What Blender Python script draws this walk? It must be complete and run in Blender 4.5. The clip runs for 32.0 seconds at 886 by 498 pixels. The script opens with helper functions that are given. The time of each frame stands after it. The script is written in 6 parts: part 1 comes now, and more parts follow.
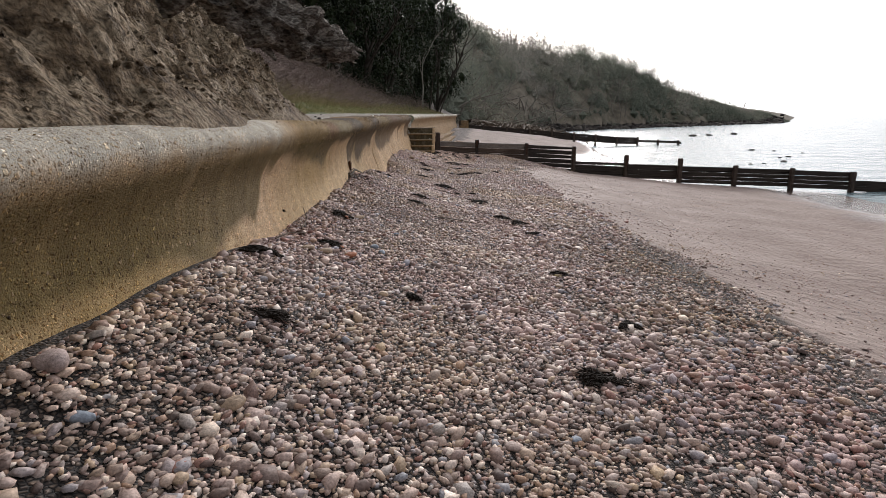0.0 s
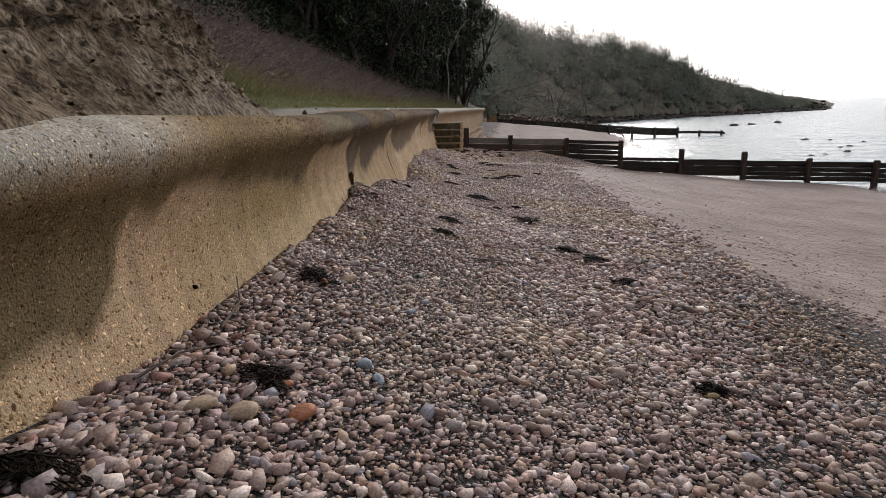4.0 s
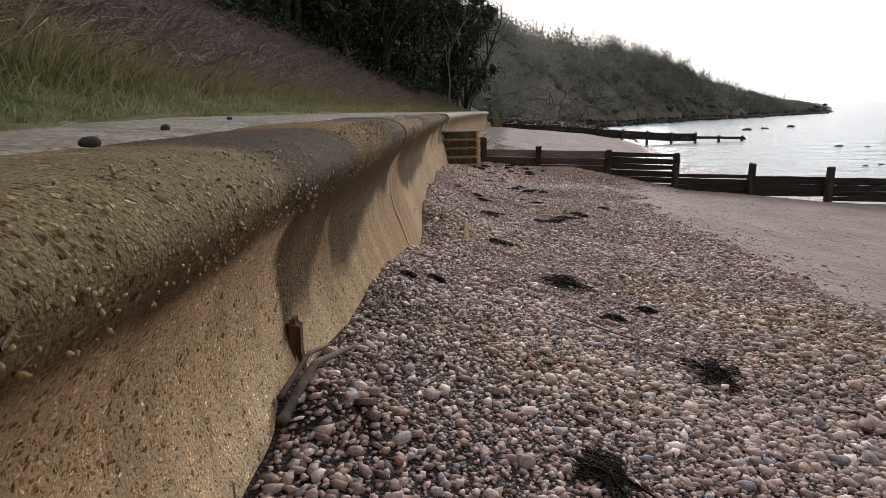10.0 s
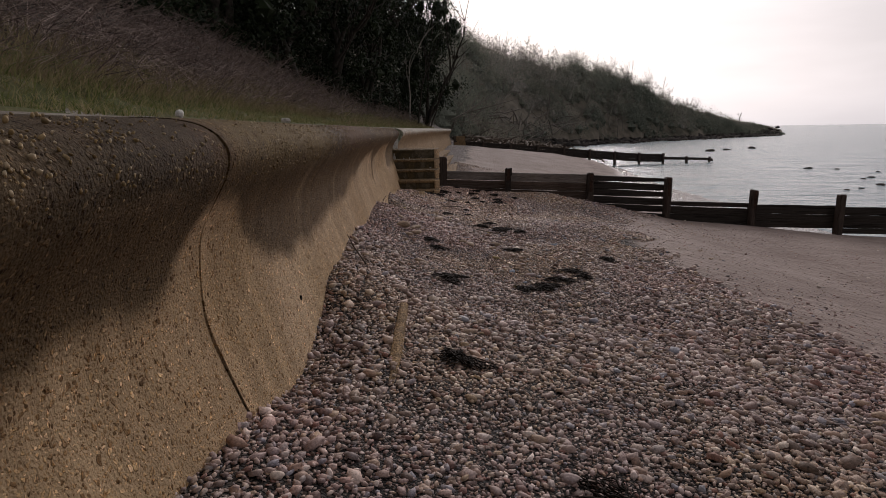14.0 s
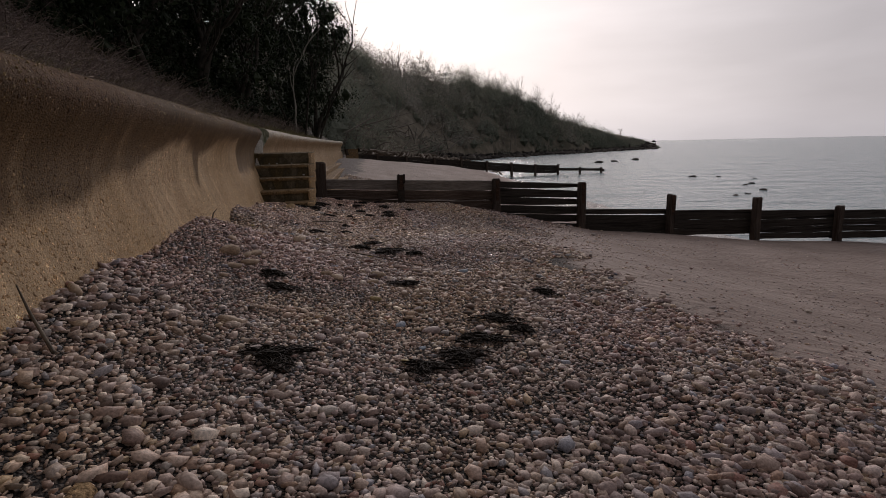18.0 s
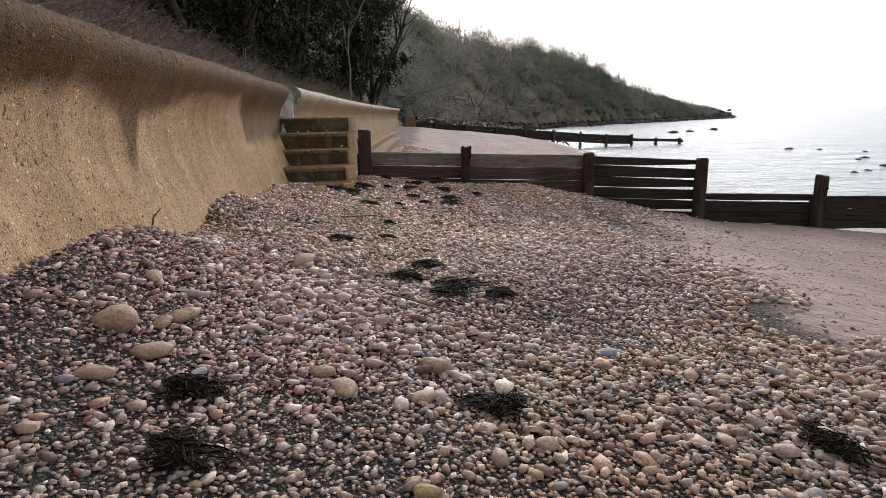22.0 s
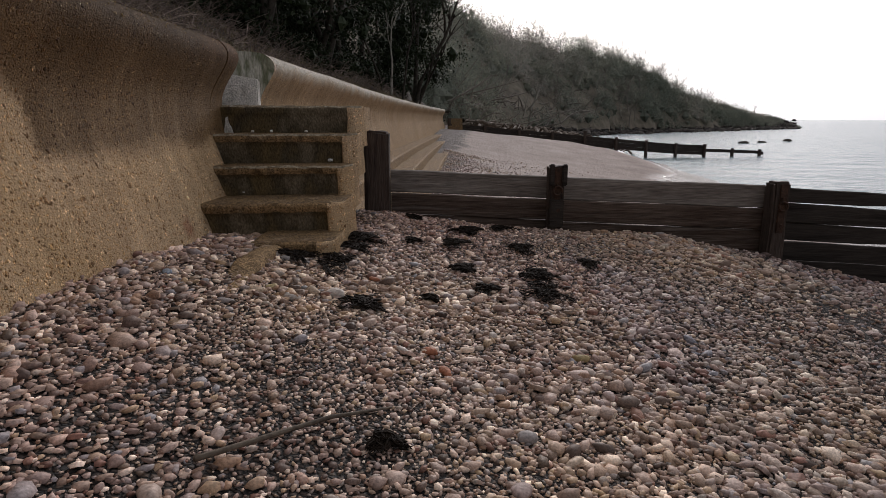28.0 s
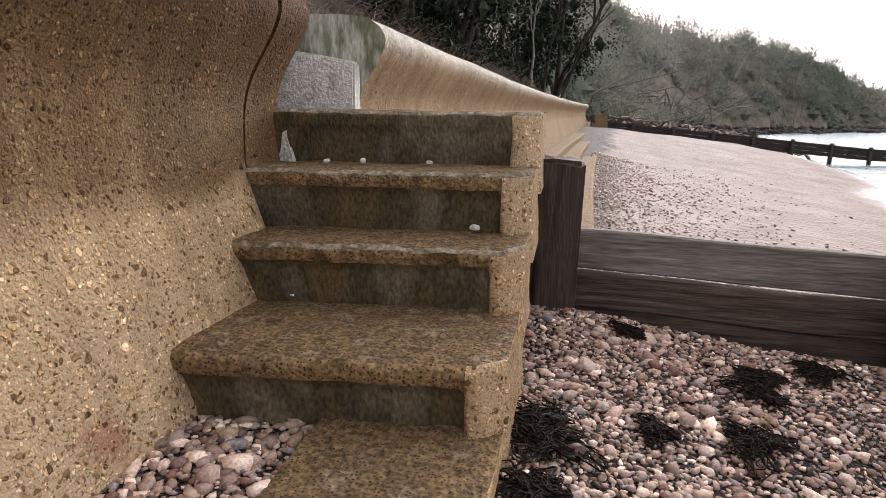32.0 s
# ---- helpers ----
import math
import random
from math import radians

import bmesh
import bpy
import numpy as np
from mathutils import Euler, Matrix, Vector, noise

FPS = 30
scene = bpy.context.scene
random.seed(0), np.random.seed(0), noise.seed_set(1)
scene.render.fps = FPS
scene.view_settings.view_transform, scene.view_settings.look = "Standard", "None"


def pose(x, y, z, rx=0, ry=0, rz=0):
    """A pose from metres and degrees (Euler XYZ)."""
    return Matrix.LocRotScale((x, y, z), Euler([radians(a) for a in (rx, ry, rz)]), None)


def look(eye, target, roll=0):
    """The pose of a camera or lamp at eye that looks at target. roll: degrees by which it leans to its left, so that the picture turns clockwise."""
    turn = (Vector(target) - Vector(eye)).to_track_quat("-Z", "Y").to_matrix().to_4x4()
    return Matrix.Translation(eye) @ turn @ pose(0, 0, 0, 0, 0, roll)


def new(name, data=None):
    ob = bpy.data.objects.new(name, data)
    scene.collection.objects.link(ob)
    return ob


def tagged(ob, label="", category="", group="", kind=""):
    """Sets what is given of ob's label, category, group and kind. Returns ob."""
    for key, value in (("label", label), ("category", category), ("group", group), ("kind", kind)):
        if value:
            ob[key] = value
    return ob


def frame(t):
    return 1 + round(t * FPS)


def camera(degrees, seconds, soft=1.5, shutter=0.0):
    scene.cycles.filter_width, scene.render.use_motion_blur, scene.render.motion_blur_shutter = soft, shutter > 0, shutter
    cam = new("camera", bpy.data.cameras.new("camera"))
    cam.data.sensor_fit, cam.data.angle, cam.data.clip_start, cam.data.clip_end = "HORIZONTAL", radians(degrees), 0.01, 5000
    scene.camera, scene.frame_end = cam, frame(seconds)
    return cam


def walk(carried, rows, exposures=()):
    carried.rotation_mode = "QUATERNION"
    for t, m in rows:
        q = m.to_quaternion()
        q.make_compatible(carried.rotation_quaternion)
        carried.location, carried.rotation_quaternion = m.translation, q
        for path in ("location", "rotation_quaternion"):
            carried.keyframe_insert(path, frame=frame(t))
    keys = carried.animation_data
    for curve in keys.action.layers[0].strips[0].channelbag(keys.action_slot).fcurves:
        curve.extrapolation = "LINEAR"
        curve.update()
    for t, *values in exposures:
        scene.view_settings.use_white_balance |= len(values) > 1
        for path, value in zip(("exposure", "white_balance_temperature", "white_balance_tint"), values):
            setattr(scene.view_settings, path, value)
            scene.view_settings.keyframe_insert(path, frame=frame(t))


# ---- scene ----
SIZE = 1.08      # the plan below is drawn at this fraction of true size
cam = camera(74.7, 32.0, soft=0.5)
PATH = [
    (0, (0.414, 0.133, 1.278), (0.38, 2.08, 0.824), -0.2),
    (0.5, (0.389, 0.49, 1.262), (0.344, 2.437, 0.807), -0.6),
    (1, (0.41, 0.816, 1.258), (0.361, 2.763, 0.801), -0.5),
    (1.5, (0.368, 1.11, 1.226), (0.315, 3.055, 0.764), -0.4),
    (2, (0.332, 1.357, 1.24), (0.264, 3.3, 0.771), -0.6),
    (2.5, (0.327, 1.693, 1.252), (0.258, 3.637, 0.785), -0.6),
    (4.5, (0.195, 2.636, 1.214), (0.026, 4.572, 0.741), -1.8),
    (5, (0.107, 2.865, 1.201), (-0.108, 4.794, 0.717), -1.8),
    (5.5, (0.012, 3.114, 1.209), (-0.234, 5.037, 0.718), -1.4),
    (6, (-0.13, 3.425, 1.247), (-0.402, 5.345, 0.754), -1.4),
    (6.5, (-0.193, 3.774, 1.263), (-0.467, 5.69, 0.761), -1.3),
    (7, (-0.227, 4.123, 1.233), (-0.492, 6.04, 0.73), -1.3),
    (7.5, (-0.291, 4.503, 1.26), (-0.548, 6.424, 0.766), -1.7),
    (8, (-0.3, 4.866, 1.287), (-0.526, 6.793, 0.802), -1.5),
    (8.5, (-0.346, 5.227, 1.264), (-0.545, 7.157, 0.778), -1.3),
    (9, (-0.389, 5.603, 1.254), (-0.563, 7.536, 0.77), -1.4),
    (9.5, (-0.399, 5.97, 1.288), (-0.535, 7.908, 0.816), -1.4),
    (10, (-0.418, 6.36, 1.272), (-0.526, 8.304, 0.813), -1.5),
    (10.5, (-0.36, 6.752, 1.254), (-0.435, 8.701, 0.81), -1.6),
    (11, (-0.361, 7.111, 1.252), (-0.411, 9.063, 0.82), -1.5),
    (11.5, (-0.367, 7.488, 1.258), (-0.403, 9.442, 0.832), -1.5),
    (12, (-0.35, 7.857, 1.26), (-0.359, 9.811, 0.833), -1.4),
    (12.5, (-0.37, 8.202, 1.254), (-0.368, 10.157, 0.833), -1.5),
    (13, (-0.316, 8.476, 1.227), (-0.312, 10.432, 0.809), -1.3),
    (13.5, (-0.269, 8.704, 1.206), (-0.263, 10.661, 0.794), -1.0),
    (15.5, (-0.342, 9.92, 1.101), (-0.235, 11.881, 0.722), -0.3),
    (16, (-0.203, 10.171, 1.026), (-0.041, 12.129, 0.65), -0.4),
    (16.5, (-0.113, 10.43, 0.966), (0.095, 12.384, 0.591), -0.6),
    (17, (-0.049, 10.716, 0.939), (0.197, 12.666, 0.57), -0.9),
    (17.5, (0.015, 10.95, 0.932), (0.312, 12.894, 0.566), -0.9),
    (18, (0.083, 11.139, 0.866), (0.439, 13.075, 0.512), -1.2),
    (18.5, (0.186, 11.406, 0.848), (0.581, 13.335, 0.495), -1.2),
    (19, (0.397, 11.649, 0.745), (0.786, 13.577, 0.385), -1.1),
    (19.5, (0.469, 11.935, 0.714), (0.822, 13.868, 0.341), -0.9),
    (20, (0.46, 12.217, 0.749), (0.762, 14.155, 0.359), -1.1),
    (20.5, (0.468, 12.517, 0.765), (0.72, 14.458, 0.355), -1.2),
    (21, (0.412, 12.769, 0.728), (0.615, 14.713, 0.303), -1.3),
    (21.5, (0.294, 13.085, 0.778), (0.456, 15.03, 0.34), -1.5),
    (22, (0.248, 13.504, 0.789), (0.408, 15.446, 0.338), -1.1),
    (22.5, (0.206, 13.918, 0.814), (0.365, 15.854, 0.339), -0.7),
    (23, (0.206, 14.231, 0.805), (0.374, 16.164, 0.319), -0.4),
    (23.5, (0.249, 14.517, 0.86), (0.434, 16.448, 0.374), -0.2),
    (24, (0.288, 14.845, 0.849), (0.458, 16.78, 0.372), -0.4),
    (24.5, (0.34, 15.148, 0.83), (0.487, 17.087, 0.36), -0.4),
    (25, (0.357, 15.405, 0.846), (0.484, 17.349, 0.39), -0.3),
    (25.5, (0.252, 15.751, 0.847), (0.363, 17.697, 0.402), -0.3),
    (27.5, (0.324, 16.841, 0.761), (0.398, 18.793, 0.328), -0.3),
    (28, (0.33, 17.21, 0.7), (0.35, 19.161, 0.261), 0.2),
    (28.5, (0.183, 17.54, 0.712), (0.155, 19.49, 0.27), 0.3),
    (29, (0.092, 17.888, 0.705), (0.042, 19.837, 0.258), 0.4),
    (29.5, (0.053, 18.201, 0.727), (-0.004, 20.149, 0.276), 0.8),
    (30, (-0.002, 18.564, 0.743), (-0.094, 20.508, 0.282), 0.8),
    (30.5, (-0.028, 18.89, 0.75), (-0.15, 20.831, 0.284), 0.9),
    (31, (-0.063, 19.091, 0.744), (-0.207, 21.031, 0.282), 1.1),
    (31.5, (-0.11, 19.259, 0.787), (-0.306, 21.196, 0.33), 1.0),
    (32, (-0.133, 19.445, 0.789), (-0.532, 21.349, 0.325), 0.9),
]
EXPO = [(0.0, 0.05), (1.0, -0.22), (2.5, -0.35), (4.5, -0.12), (6.0, 0.5), (7.0, 0.58), (8.0, 0.55), (9.0, 0.15), (10.0, -0.15), (11.0, -0.55), (13.0, -0.95), (16.0, -1.05), (19.0, -1.35), (20.0, -1.1), (21.0, -0.4), (22.0, 0.15), (23.0, 0.2), (24.0, 0.0), (25.0, -0.1), (28.0, -0.5), (29.0, -0.1), (30.5, 0.52), (32.0, 0.9)]
EXPO = [(t, e, 6600 if 11 <= t <= 20 else 6350, 20 if 11 <= t <= 20 else 16 if t > 20 else 14) for t, e in EXPO]
walk(cam, [(t, look(Vector(eye) * SIZE, Vector(target) * SIZE, roll)) for t, eye, target, roll in PATH], EXPO)

# ---- sky and sun ----
SUN_AZ, SUN_EL = 8.0, 17.0          # degrees to the right of +y, and above the sea
world = bpy.data.worlds.new("sky")
scene.world = world
world.use_nodes = True
wn, wl = world.node_tree.nodes, world.node_tree.links
sky = wn.new("ShaderNodeTexSky")
sky.sky_type, sky.sun_disc = "NISHITA", False
sky.sun_elevation, sky.sun_rotation = radians(SUN_EL), radians(SUN_AZ)
sky.dust_density, sky.air_density, sky.ozone_density = 4.0, 1.0, 1.0
wtc = wn.new("ShaderNodeTexCoord")
wmap = wn.new("ShaderNodeMapping")
wmap.inputs["Scale"].default_value = (1.0, 1.0, 5.0)
wno = wn.new("ShaderNodeTexNoise")
wno.inputs["Scale"].default_value, wno.inputs["Detail"].default_value = 2.2, 5.0
sa, se = radians(SUN_AZ), radians(SUN_EL)
sun_dir = (math.sin(sa) * math.cos(se), math.cos(sa) * math.cos(se), math.sin(se))
# thin cloud sheet: brightest round the sun, dimmer away from it
wdot = wn.new("ShaderNodeVectorMath")
wdot.operation = "DOT_PRODUCT"
wdot.inputs[1].default_value = sun_dir
wl.new(wtc.outputs["Generated"], wdot.inputs[0])
wadd = wn.new("ShaderNodeMath")
wadd.operation = "MULTIPLY_ADD"
wadd.inputs[1].default_value = 0.5
wadd.inputs[2].default_value = 0.5
wl.new(wdot.outputs["Value"], wadd.inputs[0])
wr = wn.new("ShaderNodeValToRGB")
SKY_STOPS = ((0.0, (3.8, 3.9, 4.0)), (0.45, (5.9, 6.0, 6.2)), (0.72, (7.8, 8.0, 8.2)), (0.9, (14.0, 14.0, 14.0)), (1.0, (24.0, 23.8, 23.2)))
for p in (0.3, 0.5, 0.7):
    wr.color_ramp.elements.new(p)
for e, (p, c) in zip(wr.color_ramp.elements, SKY_STOPS):
    e.position, e.color = p, (*c, 1)
wl.new(wadd.outputs[0], wr.inputs["Fac"])
wcl = wn.new("ShaderNodeMapRange")
wcl.inputs["From Min"].default_value, wcl.inputs["From Max"].default_value = 0.3, 0.7
wcl.inputs["To Min"].default_value, wcl.inputs["To Max"].default_value = 0.88, 1.1
wsc = wn.new("ShaderNodeVectorMath")
wsc.operation = "SCALE"
wmix = wn.new("ShaderNodeMixRGB")
wmix.inputs[0].default_value = 0.92
bg = wn["Background"]
bg.inputs["Strength"].default_value = 0.1
wl.new(wtc.outputs["Generated"], wmap.inputs["Vector"])
wl.new(wmap.outputs[0], wno.inputs["Vector"])
wl.new(wno.outputs["Fac"], wcl.inputs["Value"])
wl.new(wr.outputs[0], wsc.inputs[0])
wl.new(wcl.outputs[0], wsc.inputs["Scale"])
wl.new(sky.outputs[0], wmix.inputs[1])
wl.new(wsc.outputs[0], wmix.inputs[2])
wl.new(wmix.outputs[0], bg.inputs["Color"])

sun_data = bpy.data.lights.new("sun", "SUN")
sun_data.energy, sun_data.angle, sun_data.color = 2.0, radians(18), (1.0, 0.96, 0.91)
sun = new("sun", sun_data)
sun.matrix_world = look((math.sin(sa) * 50, math.cos(sa) * 50, 30), (0, 0, 30 - 50 * math.tan(se)))


# ---- materials ----
def material(name, stops, scale=8.0, detail=6.0, rough=0.85, bump=0.3, bump_scale=60.0, stretch=(1, 1, 1), spots=None, island=False, metal=0.0, bump_dist=0.01, fine=0.35, obj_random=False, spec=0.35, zone=0.0):
    """Noise-driven colour between stops, a second finer noise, and a fine relief."""
    m = bpy.data.materials.new(name)
    m.use_nodes = True
    n, l = m.node_tree.nodes, m.node_tree.links
    b = n["Principled BSDF"]
    b.inputs["Roughness"].default_value = rough
    b.inputs["Metallic"].default_value = metal
    b.inputs["Specular IOR Level"].default_value = spec
    geo = n.new("ShaderNodeNewGeometry")
    mp = n.new("ShaderNodeMapping")
    mp.inputs["Scale"].default_value = stretch
    l.new(geo.outputs["Position"], mp.inputs["Vector"])
    no = n.new("ShaderNodeTexNoise")
    no.inputs["Scale"].default_value, no.inputs["Detail"].default_value = scale, detail
    l.new(mp.outputs[0], no.inputs["Vector"])
    ramp = n.new("ShaderNodeValToRGB")
    els = ramp.color_ramp.elements
    lo, hi = (0.0, 1.0) if (island or obj_random) else (0.3, 0.7)
    for k, c in enumerate(stops):
        p = lo + (hi - lo) * k / (len(stops) - 1)
        e = els[k] if k < 2 else els.new(p)
        e.position = p
        e.color = (*c, 1)
    for k, c in enumerate(stops):
        els[k].position = lo + (hi - lo) * k / (len(stops) - 1)
        els[k].color = (*c, 1)
    if island:
        l.new(geo.outputs["Random Per Island"], ramp.inputs["Fac"])
    elif obj_random:
        oi = n.new("ShaderNodeObjectInfo")
        l.new(oi.outputs["Random"], ramp.inputs["Fac"])
    else:
        l.new(no.outputs["Fac"], ramp.inputs["Fac"])
    fn = n.new("ShaderNodeTexNoise")
    fn.inputs["Scale"].default_value, fn.inputs["Detail"].default_value = bump_scale, 5.0
    l.new(mp.outputs[0], fn.inputs["Vector"])
    fr = n.new("ShaderNodeMapRange")
    fr.inputs["From Min"].default_value, fr.inputs["From Max"].default_value = 0.25, 0.75
    fr.inputs["To Min"].default_value, fr.inputs["To Max"].default_value = 1 - fine, 1 + fine
    l.new(fn.outputs["Fac"], fr.inputs["Value"])
    mul = n.new("ShaderNodeVectorMath")
    mul.operation = "SCALE"
    l.new(ramp.outputs[0], mul.inputs[0])
    l.new(fr.outputs[0], mul.inputs["Scale"])
    col = mul.outputs[0]
    if zone:
        zn = n.new("ShaderNodeTexNoise")
        zn.inputs["Scale"].default_value, zn.inputs["Detail"].default_value = zone, 3.0
        l.new(geo.outputs["Position"], zn.inputs["Vector"])
        zr = n.new("ShaderNodeValToRGB")
        ze = zr.color_ramp.elements
        ze.new(0.5)
        for e, (p, c) in zip(ze, ((0.36, (1.06, 0.97, 0.98)), (0.5, (1.0, 1.0, 1.0)), (0.64, (1.08, 1.02, 0.88)))):
            e.position, e.color = p, (*c, 1)
        l.new(zn.outputs["Fac"], zr.inputs["Fac"])
        zm = n.new("ShaderNodeVectorMath")
        zm.operation = "MULTIPLY"
        l.new(col, zm.inputs[0])
        l.new(zr.outputs[0], zm.inputs[1])
        col = zm.outputs[0]
    if spots:
        sc, thr, sp_col = spots
        vo = n.new("ShaderNodeTexVoronoi")
        vo.inputs["Scale"].default_value = sc
        l.new(geo.outputs["Position"], vo.inputs["Vector"])
        th = n.new("ShaderNodeMapRange")
        th.inputs["From Min"].default_value, th.inputs["From Max"].default_value = thr, thr * 0.55
        l.new(vo.outputs["Distance"], th.inputs["Value"])
        pick = n.new("ShaderNodeSeparateColor")
        l.new(vo.outputs["Color"], pick.inputs[0])
        gate = n.new("ShaderNodeMath")
        gate.operation = "GREATER_THAN"
        gate.inputs[1].default_value = 0.45
        l.new(pick.outputs[0], gate.inputs[0])
        both = n.new("ShaderNodeMath")
        both.operation = "MULTIPLY"
        l.new(gate.outputs[0], both.inputs[0])
        l.new(th.outputs[0], both.inputs[1])
        mx = n.new("ShaderNodeMixRGB")
        l.new(both.outputs[0], mx.inputs[0])
        l.new(col, mx.inputs[1])
        mx.inputs[2].default_value = (*sp_col, 1)
        col = mx.outputs[0]
    l.new(col, b.inputs["Base Color"])
    if bump:
        bp = n.new("ShaderNodeBump")
        bp.inputs["Strength"].default_value, bp.inputs["Distance"].default_value = bump, bump_dist
        l.new(fn.outputs["Fac"], bp.inputs["Height"])
        l.new(bp.outputs[0], b.inputs["Normal"])
    return m


PEBBLE_TONES = [(0.34, 0.27, 0.245), (0.44, 0.355, 0.30), (0.15, 0.112, 0.098), (0.40, 0.315, 0.285), (0.64, 0.555, 0.475), (0.29, 0.272, 0.262), (0.38, 0.292, 0.262), (0.072, 0.055, 0.05), (0.42, 0.335, 0.265), (0.53, 0.43, 0.385), (0.33, 0.26, 0.238), (0.38, 0.265, 0.19), (0.24, 0.182, 0.168), (0.44, 0.345, 0.24), (0.36, 0.285, 0.262), (0.26, 0.275, 0.31), (0.42, 0.34, 0.31), (0.82, 0.75, 0.67), (0.32, 0.185, 0.15), (0.12, 0.09, 0.08), (0.47, 0.385, 0.335)]
PEBBLE_TONES = [(a * 0.98, c * 0.93, d * 0.91) for a, c, d in PEBBLE_TONES]
M_PEB = material("pebble_stone", PEBBLE_TONES, island=True, bump_scale=120, bump=0.5, rough=0.62, bump_dist=0.004, fine=0.4, spec=0.2, zone=0.5)
M_PEB_WARM = material("warm_pebble_stone", [tuple(q * w * (c / 0.26) ** 0.35 for q, w in zip((a, c, d), (1.04, 0.985, 0.905))) for a, c, d in PEBBLE_TONES], island=True, bump_scale=120, bump=0.5, rough=0.6, bump_dist=0.004, fine=0.4, spec=0.2, zone=0.5)
M_CLAY = material("landslip_clay", [(0.042, 0.029, 0.018), (0.135, 0.096, 0.06), (0.225, 0.176, 0.12), (0.07, 0.048, 0.03)], scale=4.5, detail=11, bump_scale=34, bump=1.0, bump_dist=0.06, fine=0.8, spec=0.08)
M_BANK = material("bank_soil", [(0.025, 0.019, 0.014), (0.06, 0.045, 0.034), (0.035, 0.032, 0.018)], scale=1.5, bump_scale=12, bump=0.6, bump_dist=0.05, spec=0.12)
M_PATH = material("promenade_concrete", [(0.115, 0.095, 0.072), (0.27, 0.245, 0.21), (0.17, 0.145, 0.112), (0.31, 0.285, 0.25)], scale=2.6, detail=9, bump_scale=40, bump=0.6, fine=0.5, spec=0.1, spots=(38, 0.3, (0.06, 0.045, 0.03)))
M_STEP = material("step_concrete", [(0.13, 0.083, 0.042), (0.33, 0.219, 0.115), (0.21, 0.142, 0.078), (0.35, 0.250, 0.165)], scale=6.0, detail=10, bump_scale=75, bump=1.0, bump_dist=0.015, fine=0.7, spec=0.12, spots=(85, 0.42, (0.075, 0.049, 0.028)))
M_TREAD = material("step_tread", [(0.09, 0.057, 0.027), (0.22, 0.142, 0.07), (0.13, 0.085, 0.044), (0.27, 0.189, 0.115)], scale=12.0, detail=10, bump_scale=75, bump=1.0, bump_dist=0.015, fine=0.75, spec=0.15, spots=(100, 0.42, (0.055, 0.036, 0.02)))
M_WHITE = material("pale_roughcast", [(0.52, 0.49, 0.43), (0.78, 0.75, 0.69), (0.66, 0.63, 0.57)], scale=14.0, detail=8, bump_scale=70, bump=1.0, bump_dist=0.02, fine=0.3)
M_WOOD = material("groyne_timber", [(0.012, 0.009, 0.008), (0.05, 0.041, 0.034), (0.025, 0.02, 0.016)], scale=3.0, bump_scale=25, bump=0.7, stretch=(0.35, 3, 6), rough=0.75, spec=0.12)
M_BOARD = material("grey_groyne_plank", [(0.10, 0.078, 0.064), (0.24, 0.212, 0.185), (0.165, 0.140, 0.12), (0.28, 0.252, 0.222)], scale=2.2, detail=9, bump_scale=25, bump=0.45, stretch=(0.3, 3, 4), rough=0.8, spec=0.12, fine=0.5)
M_LOWER = material("damp_groyne_plank", [(0.045, 0.028, 0.020), (0.125, 0.092, 0.072), (0.065, 0.043, 0.032), (0.17, 0.135, 0.112)], scale=3.0, detail=9, bump_scale=25, bump=0.6, stretch=(0.3, 3, 6), rough=0.78, spec=0.12, fine=0.5)
M_POST = material("post_timber", [(0.025, 0.018, 0.015), (0.085, 0.064, 0.052), (0.05, 0.033, 0.026)], scale=3.0, bump_scale=25, bump=0.8, stretch=(5, 5, 0.5), rough=0.75, spec=0.12)
M_WEED = material("seaweed", [(0.004, 0.0032, 0.0028), (0.018, 0.012, 0.008), (0.009, 0.007, 0.005)], scale=30, rough=0.7, bump=0, spec=0.06)
M_STICK = material("driftwood", [(0.06, 0.045, 0.033), (0.17, 0.135, 0.10)], scale=10, stretch=(1, 1, 1))
M_LOG = material("weathered_log", [(0.02, 0.015, 0.011), (0.30, 0.27, 0.23), (0.05, 0.036, 0.026), (0.16, 0.135, 0.11)], scale=9, bump_scale=34, bump=1.0, stretch=(2.2, 2.2, 4.5), bump_dist=0.03, fine=0.6)
M_BARK = material("tree_bark", [(0.03, 0.025, 0.02), (0.08, 0.068, 0.055)], scale=5, bump_scale=18, bump=0.6, spec=0.12)
M_PALE = material("pale_bark", [(0.22, 0.20, 0.16), (0.36, 0.33, 0.28)], scale=5, bump_scale=18, bump=0.4)
M_LEAF = material("evergreen_leaves", [(0.008, 0.013, 0.006), (0.02, 0.03, 0.012), (0.035, 0.046, 0.022)], island=True, bump=0, rough=0.5, spec=0.12)
